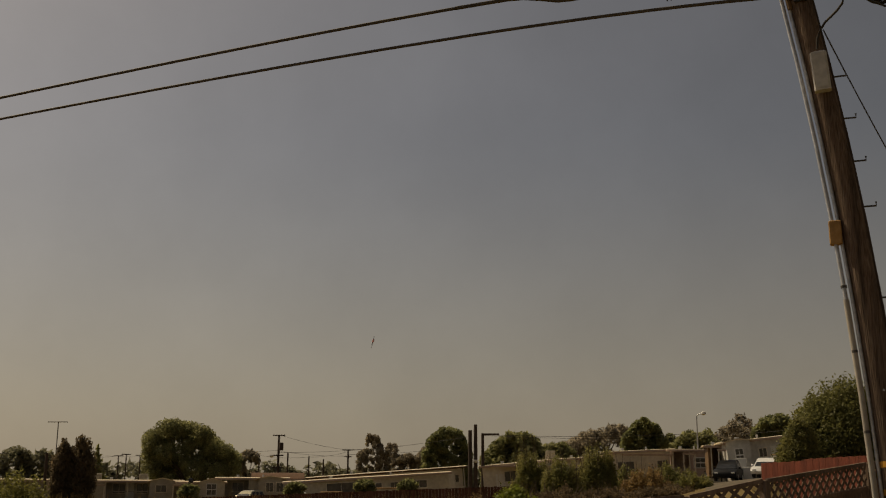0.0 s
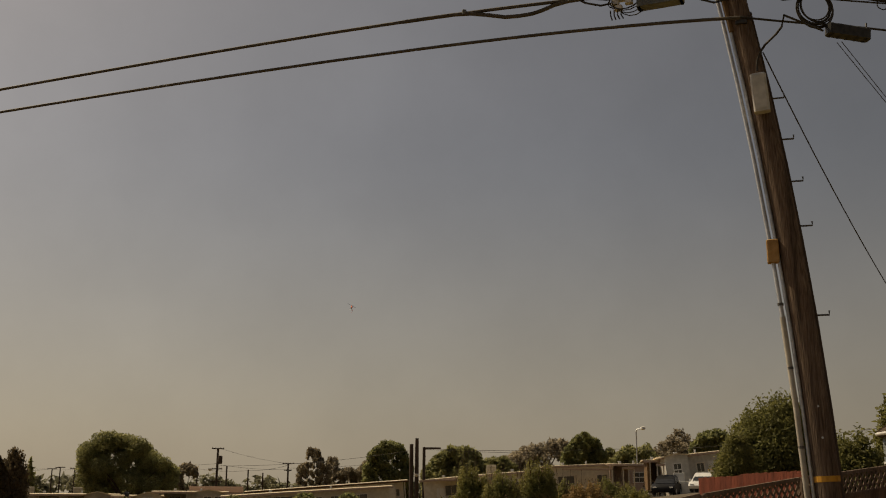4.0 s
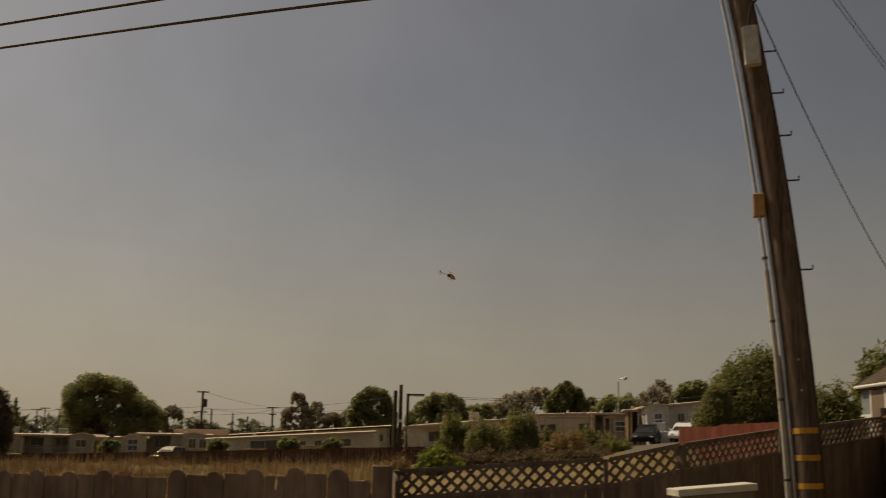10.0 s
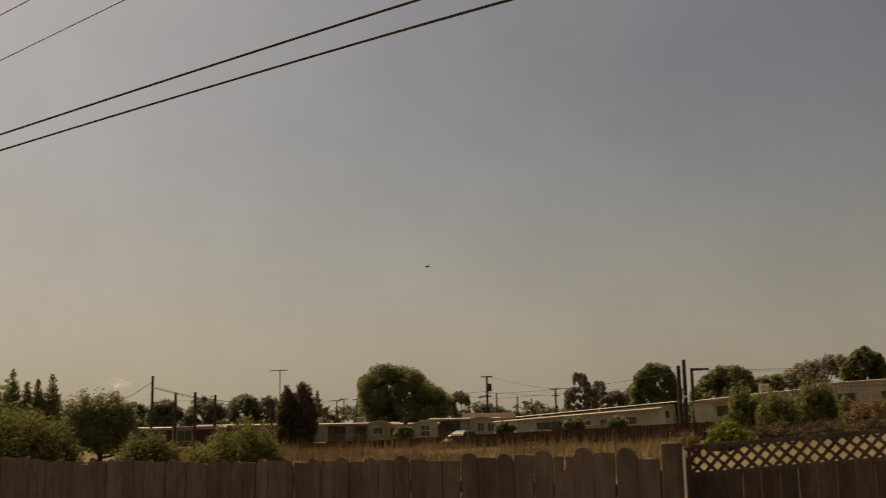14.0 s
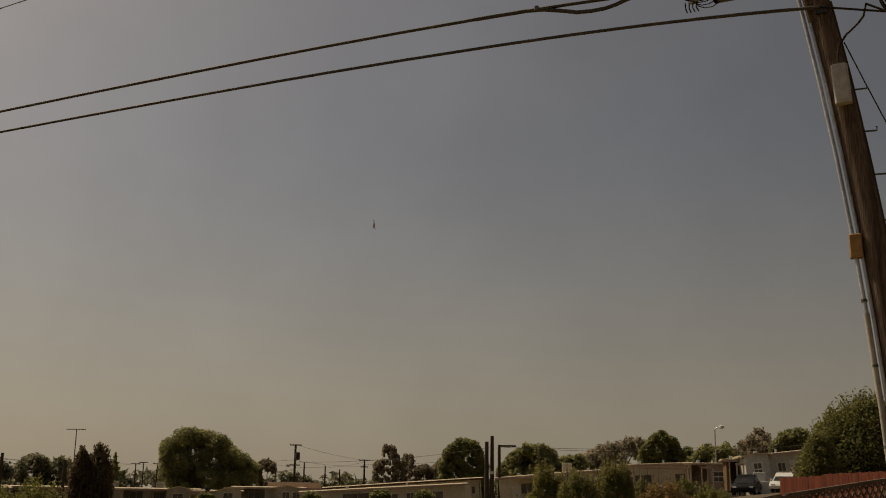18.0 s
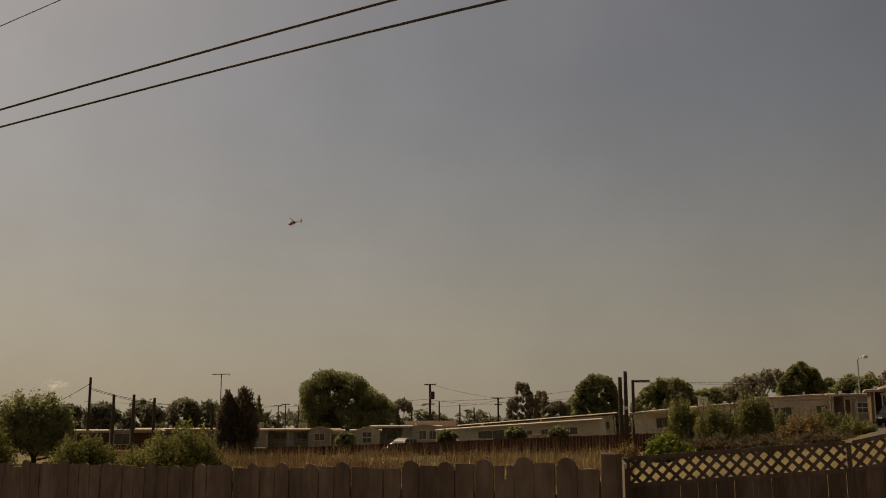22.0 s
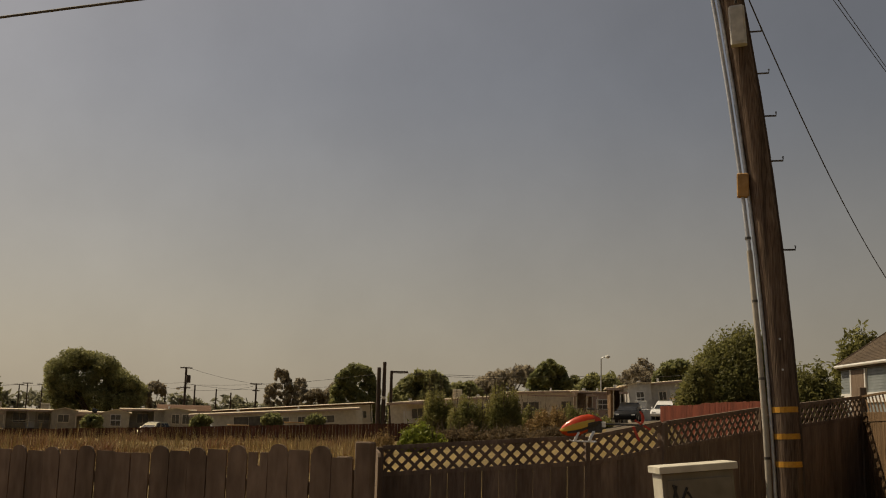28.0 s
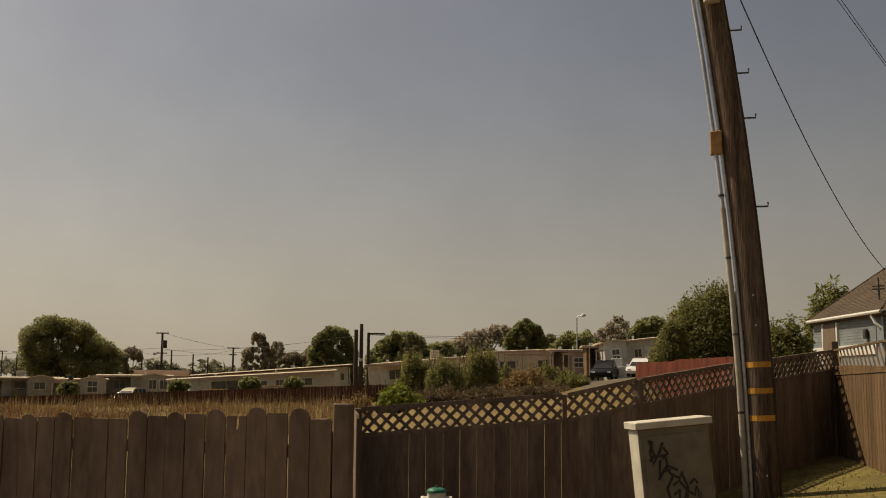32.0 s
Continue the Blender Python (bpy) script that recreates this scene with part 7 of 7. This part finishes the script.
part("canopy_top", canopy("orange"), HELI_ORANGE, heli, "orange-red upper canopy", smooth=True)
part("canopy_flash", canopy("yellow"), HELI_YELLOW, heli, "yellow canopy flash", smooth=True)
part("canopy_window", canopy("black"), CARBON, heli, "black canopy window", smooth=True)
part("frame", Shape().box(-0.13, -0.03, -0.1, 0.16, 0.03, 0.03, ch=0.01), CARBON, heli, "black carbon frame")
part("tail_boom", Shape().tube([(-0.06, 0, 0.0), (-0.6, 0, 0.0)], 0.0115, 10), CARBON, heli, smooth=True)
part("boom_mount", Shape().box(-0.17, -0.026, -0.035, -0.11, 0.026, 0.03, ch=0.008), SKIDWHITE, heli, "white boom mount")
for sy in (-1, 1):
    part("boom_brace", Shape().tube([(-0.12, sy * 0.03, -0.06), (-0.4, sy * 0.012, -0.008)], 0.004, 6), CARBON, heli)
    part("skid", Shape().tube([(0.25, sy * 0.09, -0.19), (0.22, sy * 0.09, -0.205), (-0.06, sy * 0.09, -0.205)], 0.008, 8), SKIDWHITE, heli, "white skid")
    for x in (0.17, 0.0):
        part("strut", Shape().tube([(x - 0.03, sy * 0.03, -0.09), (x, sy * 0.075, -0.15), (x + 0.02, sy * 0.09, -0.202)], [0.018, 0.013, 0.011], 8), SKIDWHITE, heli)
part("tail_fin", Shape().prism([(-0.575, 0.01), (-0.61, 0.02), (-0.625, 0.08), (-0.61, 0.13), (-0.575, 0.165), (-0.562, 0.155), (-0.585, 0.115), (-0.592, 0.07)], -0.004, 0.004), NEON, heli, "curved neon red upper fin")
part("tail_fin", Shape().prism([(-0.475, -0.02), (-0.51, -0.02), (-0.575, -0.185), (-0.55, -0.19)], -0.003, 0.003), NEON, heli, "neon red lower fin")
part("tail_gear", Shape().box(-0.6, -0.02, -0.018, -0.555, 0.02, 0.018, ch=0.006), STEEL, heli)
part("motor", Shape().tube([(0.02, 0, -0.02), (0.02, 0, 0.05)], 0.03, 12), STEEL, heli)
part("battery", Shape().box(0.06, -0.028, -0.13, 0.2, 0.028, -0.07, ch=0.006), CARBON, heli)
part("mast", Shape().tube([(0, 0, 0.03), (0, 0, 0.185)], 0.007, 8), STEEL, heli)
rotor = new("main_rotor")
rotor.parent = heli
rotor.matrix_basis = pose(0, 0, 0.172)
part("hub", Shape().box(-0.045, -0.014, -0.014, 0.045, 0.014, 0.014, ch=0.004), STEEL, rotor)
for sgn in (-1, 1):
    o = Shape().prism([(sgn * 0.05, -0.002), (sgn * 0.46, -0.002), (sgn * 0.46, 0.003), (sgn * 0.05, 0.003)], -0.021, 0.019)
    part("blade", o, CARBON, rotor, "black carbon rotor blade")
    part("blade_grip", Shape().box(min(sgn * 0.03, sgn * 0.085), -0.012, -0.01, max(sgn * 0.03, sgn * 0.085), 0.012, 0.01, ch=0.003), STEEL, rotor)
trot = new("tail_rotor")
trot.parent = heli
trot.matrix_basis = pose(-0.6, 0.03, 0.0)
for sgn in (-1, 1):
    part("tail_blade", Shape().prism([(-0.011, sgn * 0.015), (0.011, sgn * 0.015), (0.013, sgn * 0.105), (-0.011, sgn * 0.105)], -0.002, 0.002), NEON, trot, "neon red tail blade")


# the model is about 0.86 m from nose to tail
for ob in list(heli.children) + list(rotor.children) + list(trot.children):
    if ob.data is not None:
        ob.data.transform(Matrix.Scale(0.87, 4))
rotor.matrix_basis, trot.matrix_basis = pose(0, 0, 0.15), pose(-0.52, 0.026, 0.0)


def flight(az, el, d, nose, pitch=0.0, roll=0.0):
    """Helicopter pose: true bearing, elevation and distance; nose: 0 away, 90 to the viewer's right, -90 to the left, 180 to the viewer."""
    p = sight(az, el, d * math.cos(radians(el)))
    return Matrix.Translation(p) @ pose(0, 0, 0, 0, 0, 90 - az - nose) @ pose(0, 0, 0, 0, -pitch, 0) @ pose(0, 0, 0, roll, 0, 0)


LG = polar(15.3, 8.1)
LGZ = ground_z(LG.x, LG.y) + 0.186 + 0.02


def motions():
    landed = Matrix.Translation((LG.x, LG.y, LGZ)) @ pose(0, 0, 0, 0, 0, 90 - 11.8 + 92)
    walk(heli, [
        (0, flight(-4.02, 7.67, 79.01, 30, 65, 30)), (0.5, flight(-0.56, 7.63, 79.01, 60, 50, 40)), (1, flight(2.00, 8.09, 100.4, 80, 10, 20)), (1.5, flight(3.59, 9.51, 79.01, 100, 20, 40)),
        (2, flight(4.18, 10.35, 86, 120, 20, 20)), (2.5, flight(3.49, 10.12, 83.23, 90, -10, 10)), (3.2, flight(0.96, 9.65, 83.23, 40, 20, 0)), (3.9, flight(-1.81, 10.17, 80.33, 0, 40, 10)),
        (4.5, flight(-3.97, 10.19, 74.52, -20, 50, 30)), (5, flight(-9.30, 7.91, 65.95, -30, 70, 20)), (5.5, flight(-15.91, 8.43, 60.28, -60, 65, 30)), (6, flight(-21.84, 8.54, 60.28, -90, 10, 45)),
        (6.5, flight(-26.71, 8.07, 71.75, -150, -30, 20)), (7, flight(-32.10, 8.92, 74.52, 150, -20, 10)), (7.5, flight(-36.59, 7.70, 65.95, 110, -35, 20)), (8, flight(-37.40, 7.34, 67.27, 100, -33, 15)),
        (8.5, flight(-34.33, 7.79, 58.04, 105, -42, 15)), (9, flight(-27.26, 7.50, 51.44, 100, -40, 15)), (9.5, flight(-12.88, 8.28, 45.9, 95, -30, 15)), (10, flight(4.16, 9.25, 51.57, 80, -18, 10)),
        (10.5, flight(17.13, 11.35, 79.01, 60, -5, 10)), (11, flight(22.23, 16.25, 130.0, 20, 0, 0)), (11.5, flight(21.37, 15.75, 157.8, -30, 0, 0)), (12, flight(18.52, 14.65, 170.0, -60, 25, 10)), (12.5, flight(12.91, 12.01, 186.5, -100, 10, 10)),
        (13, flight(5.64, 10.11, 186.5, -95, 10, 15)), (13.5, flight(-2.62, 9.02, 143.5, -90, 10, 20)), (14, flight(-12.06, 8.67, 114.8, -90, 10, 30)), (14.5, flight(-21.43, 7.38, 114.8, -60, 20, 30)),
        (15.2, flight(-23.18, 7.74, 136.4, 0, 30, 10)), (15.9, flight(-16.38, 8.94, 150.5, 60, 20, 0)), (16.5, flight(-11.04, 10.14, 143.5, 70, 20, 0)), (17, flight(-10.03, 13.72, 121.9, 60, 30, 0)),
        (17.5, flight(-7.63, 15.42, 100.4, 40, -40, 10)), (18, flight(-5.12, 14.57, 97.61, 20, -70, 10)), (18.5, flight(-3.69, 12.00, 100.4, 10, -75, 0)), (19, flight(-3.52, 9.58, 74.52, 0, -10, 0)),
        (19.5, flight(-4.17, 6.38, 68.85, 0, 5, 0)), (20, flight(-4.52, 9.15, 48.8, -20, -58, 20)), (20.2, flight(-5.09, 14.40, 40.1, -20, -72, 10)), (20.5, flight(-7.95, 18.40, 51.57, -20, -20, 20)), (21, flight(-12.33, 18.81, 45.9, -40, 15, 40)),
        (21.5, flight(-15.77, 15.37, 51.57, -100, 0, 40)), (22, flight(-16.54, 11.34, 63.18, -100, -15, 20)), (22.5, flight(-14.35, 9.23, 63.18, -95, -5, 0)), (23, flight(-11.63, 9.32, 60.28, -92, 0, 0)),
        (23.5, flight(-8.48, 10.04, 54.47, -95, 2, 5)), (24, flight(-4.59, 10.15, 47.22, -105, -5, 10)), (24.5, flight(-0.12, 10.00, 41.55, -110, -8, 10)), (25, flight(4.44, 9.75, 35.74, -115, -12, 10)),
        (25.5, flight(8.22, 9.09, 30.86, -118, -14, 10)), (26, flight(10.85, 7.73, 25.19, -120, -14, 8)), (26.5, flight(12.65, 5.76, 19.52, -115, -8, 5)), (27.2, flight(13.24, 3.27, 14.25, -105, -2, 2)), (27.9, flight(12.81, 0.64, 10.95, -95, 0, 0)),
        (28.5, flight(13.01, -2.78, 10.95, -92, 0, 0)), (28.8, flight(12.48, -5.39, 10.88, -92, 0, 0)), (29.3, landed), (32.0, landed)])
    spin = []
    for k in range(385):
        spin.append((k / 12, pose(0, 0, 0.15, 0, 0, 80 * k)))
    walk(rotor, spin)
    walk(trot, [(k / 8, pose(-0.52, 0.026, 0.0, 0, 75 * k, 0)) for k in range(257)])


motions()
